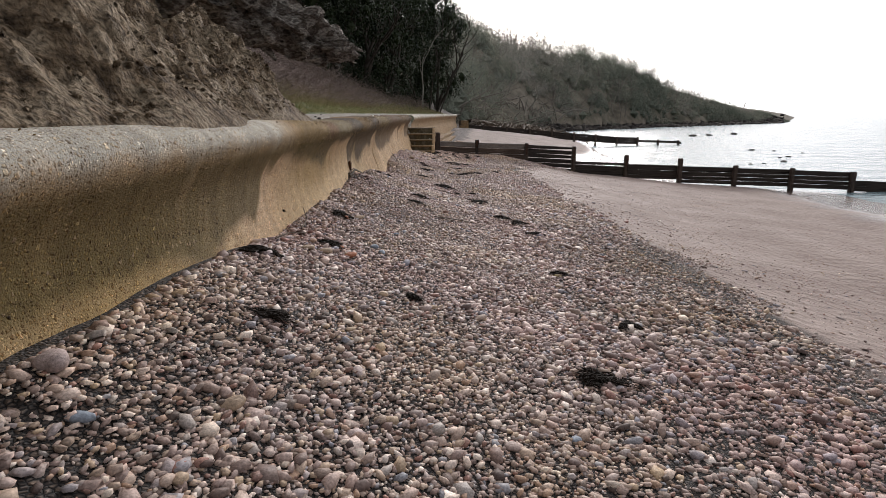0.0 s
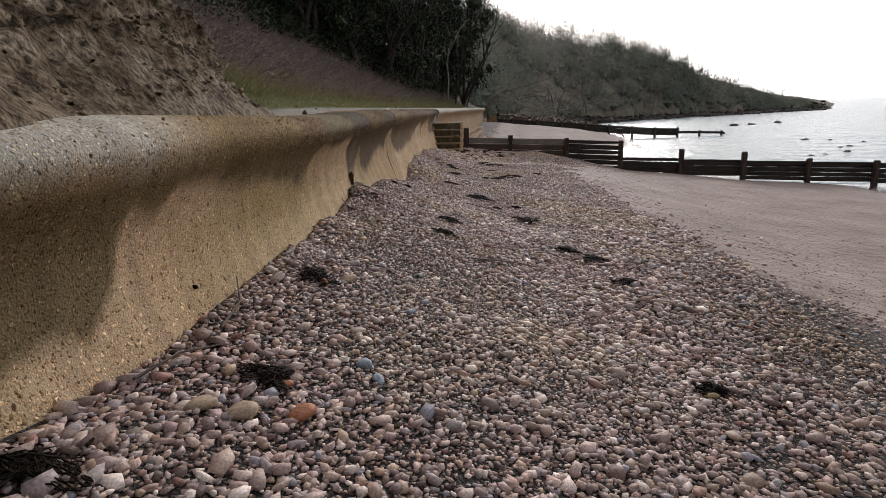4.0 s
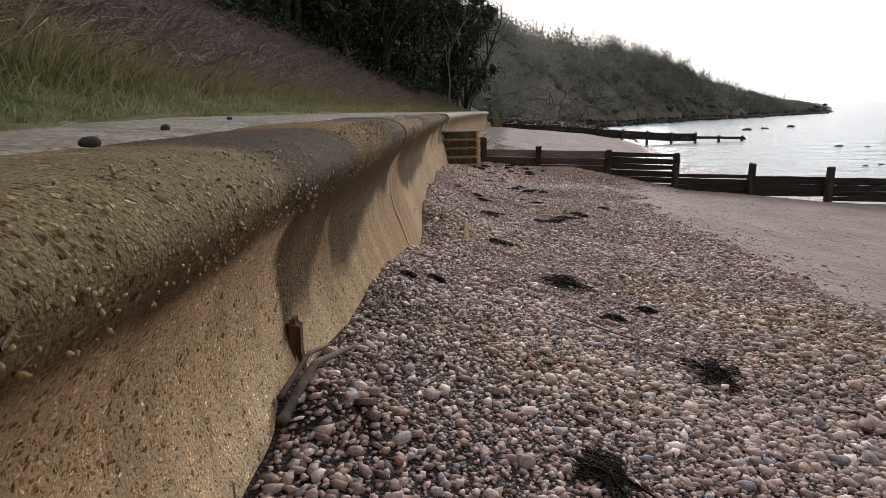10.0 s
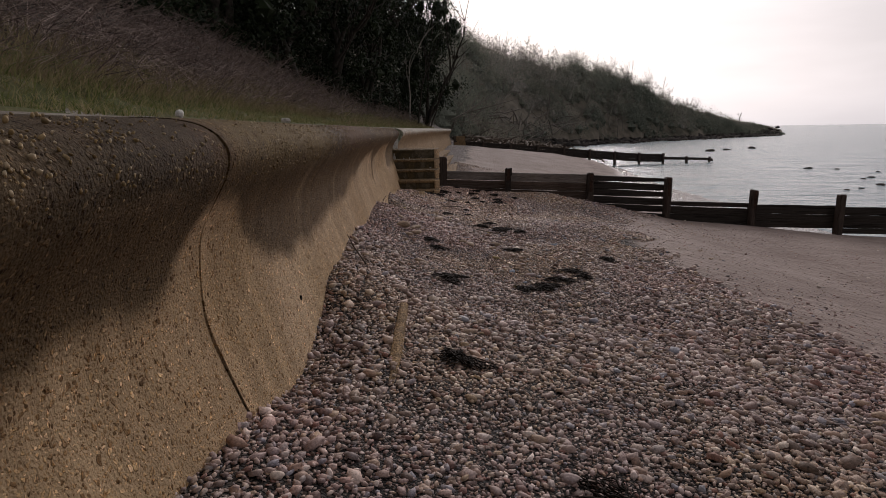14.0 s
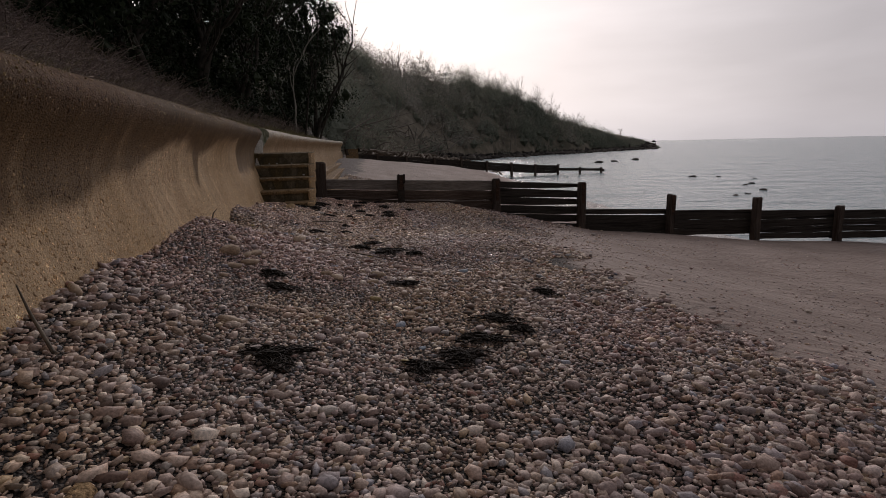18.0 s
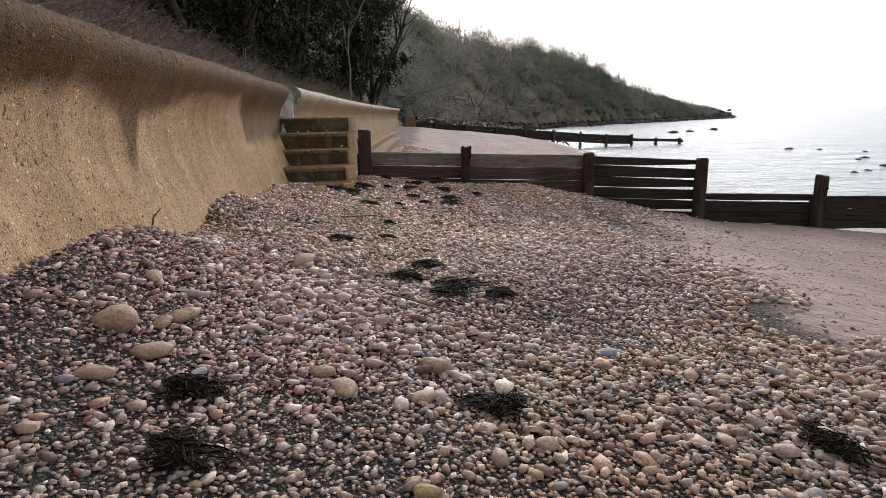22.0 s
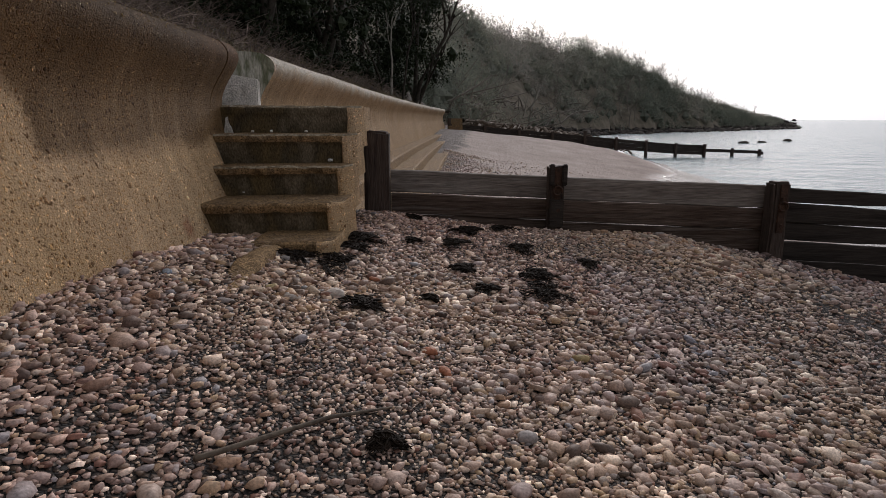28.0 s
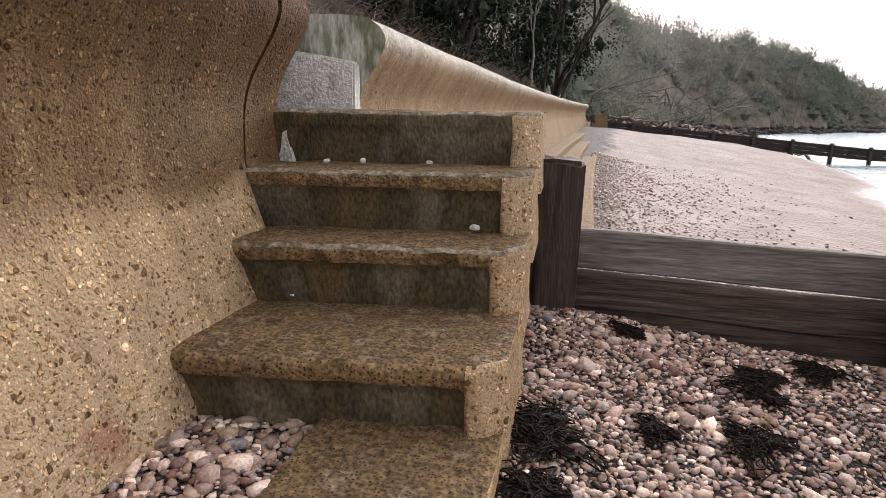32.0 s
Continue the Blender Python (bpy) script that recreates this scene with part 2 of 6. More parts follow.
def foliage_material(name, stops, through_light=0.5, spread=0.25):
    """Leaves whose colour goes by the attribute 'tone' of their crown; part of the light passes through them."""
    m = bpy.data.materials.new(name)
    m.use_nodes = True
    n, l = m.node_tree.nodes, m.node_tree.links
    b = n["Principled BSDF"]
    b.inputs["Roughness"].default_value = 0.8
    b.inputs["Specular IOR Level"].default_value = 0.1
    at = n.new("ShaderNodeAttribute")
    at.attribute_name = "tone"
    geo = n.new("ShaderNodeNewGeometry")
    mad = n.new("ShaderNodeMath")
    mad.operation = "MULTIPLY_ADD"
    mad.inputs[1].default_value = spread
    l.new(geo.outputs["Random Per Island"], mad.inputs[0])
    l.new(at.outputs["Fac"], mad.inputs[2])
    ramp = n.new("ShaderNodeValToRGB")
    e = ramp.color_ramp.elements
    for k in range(len(stops) - 2):
        e.new(0.5)
    for k, c in enumerate(stops):
        e[k].position, e[k].color = k / (len(stops) - 1), (*c, 1)
    l.new(mad.outputs[0], ramp.inputs["Fac"])
    l.new(ramp.outputs[0], b.inputs["Base Color"])
    tr = n.new("ShaderNodeBsdfTranslucent")
    l.new(ramp.outputs[0], tr.inputs["Color"])
    mx = n.new("ShaderNodeMixShader")
    mx.inputs[0].default_value = through_light
    l.new(b.outputs[0], mx.inputs[1])
    l.new(tr.outputs[0], mx.inputs[2])
    l.new(mx.outputs[0], n["Material Output"].inputs["Surface"])
    return m


# tones greyed and lightened: the haze over the hill is put into the colour
M_WOODS = foliage_material("hazed_foliage", [(0.15, 0.17, 0.135), (0.26, 0.27, 0.215), (0.195, 0.215, 0.175), (0.33, 0.32, 0.25), (0.26, 0.265, 0.225), (0.43, 0.385, 0.335), (0.34, 0.32, 0.285), (0.46, 0.425, 0.38)], through_light=0.4, spread=0.1)
M_TWIG = material("bare_twigs", [(0.14, 0.12, 0.10), (0.28, 0.25, 0.215)], island=True, bump=0, spec=0.12)
M_BRAM = material("bramble_stems", [(0.07, 0.05, 0.043), (0.215, 0.16, 0.14), (0.40, 0.32, 0.27), (0.135, 0.096, 0.083), (0.27, 0.205, 0.178)], island=True, bump=0, spec=0.12)
M_GRASS = foliage_material("grass_blades", [(0.08, 0.105, 0.03), (0.15, 0.17, 0.055), (0.26, 0.23, 0.105), (0.36, 0.30, 0.18), (0.17, 0.185, 0.07)], 0.45, 1.0)
M_DRY = foliage_material("dry_grass", [(0.16, 0.125, 0.068), (0.38, 0.295, 0.19), (0.12, 0.115, 0.05), (0.28, 0.21, 0.13)], 0.4, 1.0)
M_HILL = material("hill_ground", [(0.07, 0.067, 0.048), (0.185, 0.158, 0.122), (0.105, 0.10, 0.07)], scale=0.16, bump_scale=0.9, bump=0.5, bump_dist=0.4, spec=0.12)
M_ROCK = material("dark_rock", [(0.018, 0.016, 0.014), (0.05, 0.043, 0.038), (0.11, 0.095, 0.082)], island=True, bump_scale=6, bump=0.6, spec=0.12)
M_DIRT = material("verge_soil", [(0.045, 0.06, 0.018), (0.085, 0.095, 0.034), (0.125, 0.108, 0.058)], scale=3, bump_scale=30, bump=0.5, spec=0.08)


def sea_material():
    m = bpy.data.materials.new("sea_water")
    m.use_nodes = True
    n, l = m.node_tree.nodes, m.node_tree.links
    b = n["Principled BSDF"]
    b.inputs["Base Color"].default_value = (0.23, 0.305, 0.32, 1)
    b.inputs["Roughness"].default_value = 0.19
    b.inputs["IOR"].default_value = 1.33
    geo = n.new("ShaderNodeNewGeometry")
    last = None
    for sc, st, dist in (((0.3, 0.55, 1), 1.0, 0.5), ((1.8, 3.0, 1), 1.0, 0.13), ((7, 10, 1), 0.6, 0.03)):
        mp = n.new("ShaderNodeMapping")
        mp.inputs["Scale"].default_value = sc
        mp.inputs["Rotation"].default_value = (0, 0, radians(28))
        l.new(geo.outputs["Position"], mp.inputs["Vector"])
        no = n.new("ShaderNodeTexNoise")
        no.inputs["Scale"].default_value, no.inputs["Detail"].default_value = 1.0, 3.0
        l.new(mp.outputs[0], no.inputs["Vector"])
        bp = n.new("ShaderNodeBump")
        bp.inputs["Strength"].default_value, bp.inputs["Distance"].default_value = st, dist
        l.new(no.outputs["Fac"], bp.inputs["Height"])
        if last:
            l.new(last.outputs[0], bp.inputs["Normal"])
        last = bp
    l.new(last.outputs[0], b.inputs["Normal"])
    return m


def ground_material():
    """Shingle bed where the attribute says so, shade between stones put into its colour; sand elsewhere, wet towards
    the water.
    """
    m = bpy.data.materials.new("beach_ground")
    m.use_nodes = True
    n, l = m.node_tree.nodes, m.node_tree.links
    b = n["Principled BSDF"]
    geo = n.new("ShaderNodeVectorMath")
    geo.operation = "SCALE"
    geo.inputs["Scale"].default_value = 1 / SIZE
    l.new(n.new("ShaderNodeNewGeometry").outputs["Position"], geo.inputs[0])
    at = n.new("ShaderNodeAttribute")
    at.attribute_name = "shingle"
    n1 = n.new("ShaderNodeTexNoise")
    n1.inputs["Scale"].default_value, n1.inputs["Detail"].default_value = 0.9, 7
    n2 = n.new("ShaderNodeTexNoise")
    n2.inputs["Scale"].default_value, n2.inputs["Detail"].default_value = 55, 4
    vo = n.new("ShaderNodeTexVoronoi")
    vo.inputs["Scale"].default_value = 60
    for k in (n1, n2, vo):
        l.new(geo.outputs[0], k.inputs["Vector"])
    sand = n.new("ShaderNodeValToRGB")
    sand.color_ramp.elements[0].color, sand.color_ramp.elements[0].position = (0.215, 0.156, 0.129, 1), 0.3
    sand.color_ramp.elements[1].color, sand.color_ramp.elements[1].position = (0.325, 0.252, 0.213, 1), 0.7
    l.new(n1.outputs["Fac"], sand.inputs["Fac"])
    grit = n.new("ShaderNodeMapRange")
    grit.inputs["From Min"].default_value, grit.inputs["From Max"].default_value = 0.3, 0.7
    grit.inputs["To Min"].default_value, grit.inputs["To Max"].default_value = 0.82, 1.15
    l.new(n2.outputs["Fac"], grit.inputs["Value"])
    sg = n.new("ShaderNodeVectorMath")
    sg.operation = "SCALE"
    l.new(sand.outputs[0], sg.inputs[0])
    l.new(grit.outputs[0], sg.inputs["Scale"])
    # bed tones kept dark: shade between the pebbles is put into the colour
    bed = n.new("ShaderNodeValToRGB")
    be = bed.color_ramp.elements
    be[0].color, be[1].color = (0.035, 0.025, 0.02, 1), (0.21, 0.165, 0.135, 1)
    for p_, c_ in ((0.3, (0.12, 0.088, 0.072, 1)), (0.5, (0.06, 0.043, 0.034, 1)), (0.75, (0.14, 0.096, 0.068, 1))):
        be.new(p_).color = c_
    cell = n.new("ShaderNodeSeparateColor")
    l.new(vo.outputs["Color"], cell.inputs[0])
    l.new(cell.outputs[0], bed.inputs["Fac"])
    ve = n.new("ShaderNodeTexVoronoi")
    ve.feature = "DISTANCE_TO_EDGE"
    ve.inputs["Scale"].default_value = 60
    l.new(geo.outputs[0], ve.inputs["Vector"])
    # near-black cell edges paint the shade in the crevices
    gap_shade = n.new("ShaderNodeMapRange")
    gap_shade.inputs["From Min"].default_value, gap_shade.inputs["From Max"].default_value = 0.05, 0.30
    gap_shade.inputs["To Min"].default_value = 0.03
    l.new(ve.outputs["Distance"], gap_shade.inputs["Value"])
    shaded_bed = n.new("ShaderNodeVectorMath")
    shaded_bed.operation = "SCALE"
    l.new(bed.outputs[0], shaded_bed.inputs[0])
    l.new(gap_shade.outputs[0], shaded_bed.inputs["Scale"])
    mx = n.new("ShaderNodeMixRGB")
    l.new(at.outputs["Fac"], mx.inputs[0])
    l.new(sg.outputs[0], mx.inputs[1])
    l.new(shaded_bed.outputs[0], mx.inputs[2])
    sep = n.new("ShaderNodeSeparateXYZ")
    l.new(geo.outputs[0], sep.inputs[0])
    wob = n.new("ShaderNodeMath")
    wob.operation = "MULTIPLY_ADD"
    wob.inputs[1].default_value = 0.16
    l.new(n1.outputs["Fac"], wob.inputs[0])
    l.new(sep.outputs["Z"], wob.inputs[2])
    wet = n.new("ShaderNodeMapRange")
    wet.inputs["From Min"].default_value, wet.inputs["From Max"].default_value = -1.30, -1.42
    l.new(wob.outputs[0], wet.inputs["Value"])
    wc = n.new("ShaderNodeMixRGB")
    wc.blend_type = "MULTIPLY"
    l.new(wet.outputs[0], wc.inputs[0])
    l.new(mx.outputs[0], wc.inputs[1])
    wc.inputs[2].default_value = (0.5, 0.47, 0.45, 1)
    l.new(wc.outputs[0], b.inputs["Base Color"])
    ro = n.new("ShaderNodeMapRange")
    ro.inputs["To Min"].default_value, ro.inputs["To Max"].default_value = 0.85, 0.13
    l.new(wet.outputs[0], ro.inputs["Value"])
    l.new(ro.outputs[0], b.inputs["Roughness"])
    n3 = n.new("ShaderNodeTexNoise")
    n3.inputs["Scale"].default_value, n3.inputs["Detail"].default_value = 7.0, 4
    l.new(geo.outputs[0], n3.inputs["Vector"])
    bp0 = n.new("ShaderNodeBump")
    bp0.inputs["Strength"].default_value, bp0.inputs["Distance"].default_value = 0.9, 0.08
    l.new(n3.outputs["Fac"], bp0.inputs["Height"])
    bp = n.new("ShaderNodeBump")
    bp.inputs["Strength"].default_value, bp.inputs["Distance"].default_value = 0.4, 0.012
    l.new(n2.outputs["Fac"], bp.inputs["Height"])
    l.new(bp0.outputs[0], bp.inputs["Normal"])
    knob = n.new("ShaderNodeMath")
    knob.operation = "MULTIPLY"
    l.new(ve.outputs["Distance"], knob.inputs[0])
    l.new(at.outputs["Fac"], knob.inputs[1])
    bp2 = n.new("ShaderNodeBump")
    bp2.inputs["Strength"].default_value, bp2.inputs["Distance"].default_value = 1.0, 0.025
    l.new(knob.outputs[0], bp2.inputs["Height"])
    l.new(bp.outputs[0], bp2.inputs["Normal"])
    l.new(bp2.outputs[0], b.inputs["Normal"])
    return m


def wall_material():
    """Exposed-aggregate concrete: tan body, grey weathered cap, damp arched stains deepened with the nose's shade,
    algae, embedded stones.
    """
    m = bpy.data.materials.new("sea_wall_concrete")
    m.use_nodes = True
    n, l = m.node_tree.nodes, m.node_tree.links
    b = n["Principled BSDF"]
    geo = n.new("ShaderNodeVectorMath")
    geo.operation = "SCALE"
    geo.inputs["Scale"].default_value = 1 / SIZE
    l.new(n.new("ShaderNodeNewGeometry").outputs["Position"], geo.inputs[0])
    sep = n.new("ShaderNodeSeparateXYZ")
    l.new(geo.outputs[0], sep.inputs[0])

    def noise_tex(scale, detail, stretch=None):
        t = n.new("ShaderNodeTexNoise")
        t.inputs["Scale"].default_value, t.inputs["Detail"].default_value = scale, detail
        if stretch:
            mp = n.new("ShaderNodeMapping")
            mp.inputs["Scale"].default_value = stretch
            l.new(geo.outputs[0], mp.inputs["Vector"])
            l.new(mp.outputs[0], t.inputs["Vector"])
        else:
            l.new(geo.outputs[0], t.inputs["Vector"])
        return t.outputs["Fac"]

    def rng(v, a, c, lo=0.0, hi=1.0):
        r = n.new("ShaderNodeMapRange")
        r.inputs["From Min"].default_value, r.inputs["From Max"].default_value = a, c
        r.inputs["To Min"].default_value, r.inputs["To Max"].default_value = lo, hi
        l.new(v, r.inputs["Value"])
        return r.outputs[0]

    def op(kind, a, c):
        k = n.new("ShaderNodeMath")
        k.operation = kind
        for i, v in enumerate((a, c)):
            if isinstance(v, (int, float)):
                k.inputs[i].default_value = v
            else:
                l.new(v, k.inputs[i])
        return k.outputs[0]

    def mix(f, a, c, mode="MIX"):
        x = n.new("ShaderNodeMixRGB")
        x.blend_type = mode
        l.new(f, x.inputs[0])
        for i, v in ((1, a), (2, c)):
            if isinstance(v, tuple):
                x.inputs[i].default_value = (*v, 1)
            else:
                l.new(v, x.inputs[i])
        return x.outputs[0]

    big = noise_tex(0.8, 5)
    body = mix(rng(big, 0.35, 0.65), (0.43, 0.295, 0.168), (0.60, 0.44, 0.285))
    brown = op("MULTIPLY", rng(op("ADD", sep.outputs["Y"], op("MULTIPLY", noise_tex(0.6, 3), 1.0)), 10.1, 9.3), rng(noise_tex(1.1, 4, (0.6, 1.0, 0.35)), 0.3, 0.62, 0.3, 0.8))
    brown = op("MULTIPLY", brown, rng(sep.outputs["Y"], 7.4, 8.4))
    body = mix(brown, body, (0.20, 0.135, 0.06))
    alg = op("MULTIPLY", rng(noise_tex(1.1, 6, (1.0, 1.0, 0.45)), 0.36, 0.62), rng(sep.outputs["Z"], 1.1, 0.75))
    body = mix(op("MULTIPLY", alg, rng(sep.outputs["Y"], 5.0, 9.5, 0.6, 0.14)), body, (0.30, 0.205, 0.06))
    low_pale = op("MULTIPLY", op("MULTIPLY", rng(sep.outputs["Y"], 4.3, 5.6), rng(sep.outputs["Y"], 10.0, 8.4)), rng(op("ADD", sep.outputs["Z"], op("MULTIPLY", noise_tex(1.4, 4), 0.4)), 0.95, 0.6))
    body = mix(op("MULTIPLY", low_pale, 0.75), body, (0.68, 0.52, 0.33))
    body = mix(op("MULTIPLY", rng(sep.outputs["Y"], 21.9, 22.2), 0.6), body, (0.29, 0.20, 0.12))
    # weathered grey cap, patchy along the wall
    cap = op("MULTIPLY", rng(op("ADD", sep.outputs["Z"], op("MULTIPLY", noise_tex(2.5, 5), 0.25)), 1.16, 1.27), op("MAXIMUM", rng(noise_tex(0.33, 3), 0.5, 0.66, 0.0, 0.35), rng(op("ADD", sep.outputs["Y"], op("MULTIPLY", noise_tex(1.5, 4), 1.2)), 5.4, 4.9)))
    cap2 = op("MULTIPLY", rng(op("ADD", sep.outputs["Z"], op("MULTIPLY", noise_tex(2.5, 5), 0.2)), 1.14, 1.27), rng(sep.outputs["Y"], 21.9, 22.2, 0.0, 0.85))
    body = mix(op("MAXIMUM", cap, cap2), body, (0.52, 0.50, 0.44))
    # dark brown weathered nose beyond the whitened stretch
    nose = op("MULTIPLY", rng(op("ADD", sep.outputs["Z"], op("MULTIPLY", noise_tex(2.0, 5), 0.16)), 1.02, 1.12), rng(op("ADD", sep.outputs["Y"], op("MULTIPLY", noise_tex(1.5, 4), 1.2)), 4.9, 5.6, 0.25, 1.0))
    far_on = rng(sep.outputs["Y"], 10.5, 15.0)
    mid_on = rng(op("ADD", sep.outputs["Y"], op("MULTIPLY", noise_tex(1.2, 4), 1.5)), 7.4, 8.6)
    dark = mix(rng(noise_tex(0.7, 5), 0.38, 0.62), mix(far_on, mix(mid_on, (0.075, 0.046, 0.021), (0.024, 0.017, 0.01)), (0.045, 0.026, 0.013)), mix(far_on, mix(mid_on, (0.19, 0.13, 0.07), (0.085, 0.067, 0.043)), (0.105, 0.066, 0.036)))
    rust = op("MULTIPLY", rng(noise_tex(0.45, 4), 0.5, 0.62), 0.8)
    dark = mix(rust, dark, (0.085, 0.038, 0.017))
    wavy = op("ADD", sep.outputs["Y"], op("MULTIPLY", noise_tex(1.6, 4), 0.9))
    dark = mix(op("MULTIPLY", rng(wavy, 8.35, 8.05), op("MULTIPLY", rng(wavy, 7.0, 7.4), 0.75)), dark, (0.175, 0.145, 0.072))
    dark = mix(op("MULTIPLY", rng(wavy, 7.3, 7.1), op("MULTIPLY", rng(wavy, 6.5, 6.8), 0.8)), dark, (0.135, 0.06, 0.025))
    dark = mix(op("MULTIPLY", rng(wavy, 6.8, 6.5), 0.85), dark, (0.205, 0.135, 0.046))
    dark = mix(op("MULTIPLY", rng(wavy, 10.5, 10.0), op("MULTIPLY", rng(wavy, 9.0, 9.2), 0.85)), dark, (0.165, 0.098, 0.034))
    dark = mix(op("MULTIPLY", rng(wavy, 13.6, 12.8), op("MULTIPLY", rng(wavy, 11.2, 11.5), 0.8)), dark, (0.15, 0.105, 0.04))
    first = rng(sep.outputs["Y"], 21.9, 21.7)
    body = mix(op("MULTIPLY", op("MULTIPLY", nose, first), 0.92), body, dark)
    # scalloped damp stains hanging below the nose, its shade painted in with them
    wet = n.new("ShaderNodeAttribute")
    wet.attribute_name = "damp_shade"
    damp_shade = op("MULTIPLY", wet.outputs["Fac"], rng(sep.outputs["Z"], 1.13, 1.0))
    damp_shade = op("MULTIPLY", damp_shade, rng(noise_tex(3.0, 4, (0.0, 1.5, 0.25)), 0.25, 0.45, 0.7, 1.0))
    body = mix(op("MULTIPLY", damp_shade, rng(sep.outputs["Y"], 5.0, 8.2, 0.8, 0.92)), body, mix(rng(sep.outputs["Y"], 5.5, 7.5), (0.085, 0.066, 0.02), mix(far_on, (0.075, 0.049, 0.023), (0.145, 0.088, 0.04))))
    dist = n.new("ShaderNodeVectorMath")
    dist.operation = "DISTANCE"
    dist.inputs[1].default_value = (-1.03, 20.36, 0.10)
    l.new(geo.outputs[0], dist.inputs[0])
    red = rng(op("ADD", dist.outputs["Value"], op("MULTIPLY", noise_tex(25, 3), 0.12)), 0.14, 0.08)
    body = mix(op("MULTIPLY", red, 0.55), body, (0.30, 0.10, 0.06))
    strk = rng(noise_tex(1.0, 4, (0.0, 9.0, 0.6)), 0.35, 0.7, 0.82, 1.12)
    sv = n.new("ShaderNodeVectorMath")
    sv.operation = "SCALE"
    l.new(body, sv.inputs[0])
    l.new(strk, sv.inputs["Scale"])
    col = sv.outputs[0]
    # embedded stones
    heights = []
    warp = n.new("ShaderNodeTexNoise")
    warp.inputs["Scale"].default_value = 30
    l.new(geo.outputs[0], warp.inputs["Vector"])
    wv = n.new("ShaderNodeVectorMath")
    wv.operation = "MULTIPLY_ADD"
    wv.inputs[1].default_value = (0.03, 0.03, 0.03)
    l.new(warp.outputs["Color"], wv.inputs[0])
    l.new(geo.outputs[0], wv.inputs[2])
    for sca, gate, amt in ((45, 0.8, 1.0), (80, 0.5, 1.0), (150, 0.35, 0.9)):
        vo = n.new("ShaderNodeTexVoronoi")
        vo.inputs["Scale"].default_value = sca
        l.new(wv.outputs[0], vo.inputs["Vector"])
        sepc = n.new("ShaderNodeSeparateColor")
        l.new(vo.outputs["Color"], sepc.inputs[0])
        on = op("MULTIPLY", rng(vo.outputs["Distance"], 0.46, 0.34), op("GREATER_THAN", sepc.outputs[0], gate))
        r = n.new("ShaderNodeValToRGB")
        e = r.color_ramp.elements
        e[0].color, e[1].color = (0.30, 0.24, 0.19, 1), (2.2, 2.25, 2.3, 1)
        for p_, c_ in ((0.22, (0.55, 0.46, 0.38, 1)), (0.45, (0.92, 0.8, 0.66, 1)), (0.68, (1.3, 1.2, 1.02, 1)), (0.88, (1.6, 1.55, 1.45, 1))):
            e.new(p_).color = c_
        l.new(sepc.outputs[1], r.inputs["Fac"])
        col = mix(op("MULTIPLY", on, amt), col, r.outputs[0], "MULTIPLY")
        heights.append(on)
        if sca < 60:
            pale = op("MULTIPLY", on, rng(sepc.outputs[2], 0.62, 0.68))
            col = mix(op("MULTIPLY", pale, rng(sep.outputs["Y"], 7.0, 8.2, 0.5, 0.15)), col, (0.44, 0.33, 0.21))
    pit = rng(noise_tex(85, 3), 0.40, 0.30)
    col = mix(op("MULTIPLY", pit, 0.6), col, (0.3, 0.25, 0.2), "MULTIPLY")
    fine = noise_tex(120, 4)
    l.new(col, b.inputs["Base Color"])
    l.new(rng(damp_shade, 0, 1, 0.85, 0.72), b.inputs["Roughness"])
    b.inputs["Specular IOR Level"].default_value = 0.08
    h = op("ADD", op("MULTIPLY", heights[0], 0.6), op("ADD", op("MULTIPLY", heights[1], 0.35), op("MULTIPLY", fine, 0.8)))
    bp = n.new("ShaderNodeBump")
    bp.inputs["Strength"].default_value, bp.inputs["Distance"].default_value = 1.0, 0.012
    l.new(h, bp.inputs["Height"])
    l.new(bp.outputs[0], b.inputs["Normal"])
    return m


M_SEA, M_GROUND, M_WALL = sea_material(), ground_material(), wall_material()


# ---- building helpers ----
rng_np = np.random.default_rng(7)


def vnoise(x, y, seed=0):
    """Smooth value noise on a unit lattice, -1 to 1."""
    x, y = np.asarray(x, float), np.asarray(y, float)
    xi, yi = np.floor(x).astype(np.int64), np.floor(y).astype(np.int64)
    fx, fy = x - xi, y - yi
    fx, fy = fx * fx * (3 - 2 * fx), fy * fy * (3 - 2 * fy)

    def h(a, c):
        k = (a * 374761393 + c * 668265263 + seed * 974634777) & 0xFFFFFFFF
        k = ((k ^ (k >> 13)) * 1274126177) & 0xFFFFFFFF
        return ((k ^ (k >> 16)) & 0xFFFF) / 32767.5 - 1
    return (h(xi, yi) * (1 - fx) + h(xi + 1, yi) * fx) * (1 - fy) + (h(xi, yi + 1) * (1 - fx) + h(xi + 1, yi + 1) * fx) * fy


def fbm(x, y, octaves=4, seed=0, gain=0.5):
    s, a, f = 0.0, 1.0, 1.0
    for k in range(octaves):
        s = s + a * vnoise(np.asarray(x) * f + 17.3 * k, np.asarray(y) * f - 9.1 * k, seed + k)
        a, f = a * gain, f * 2.03
    return s


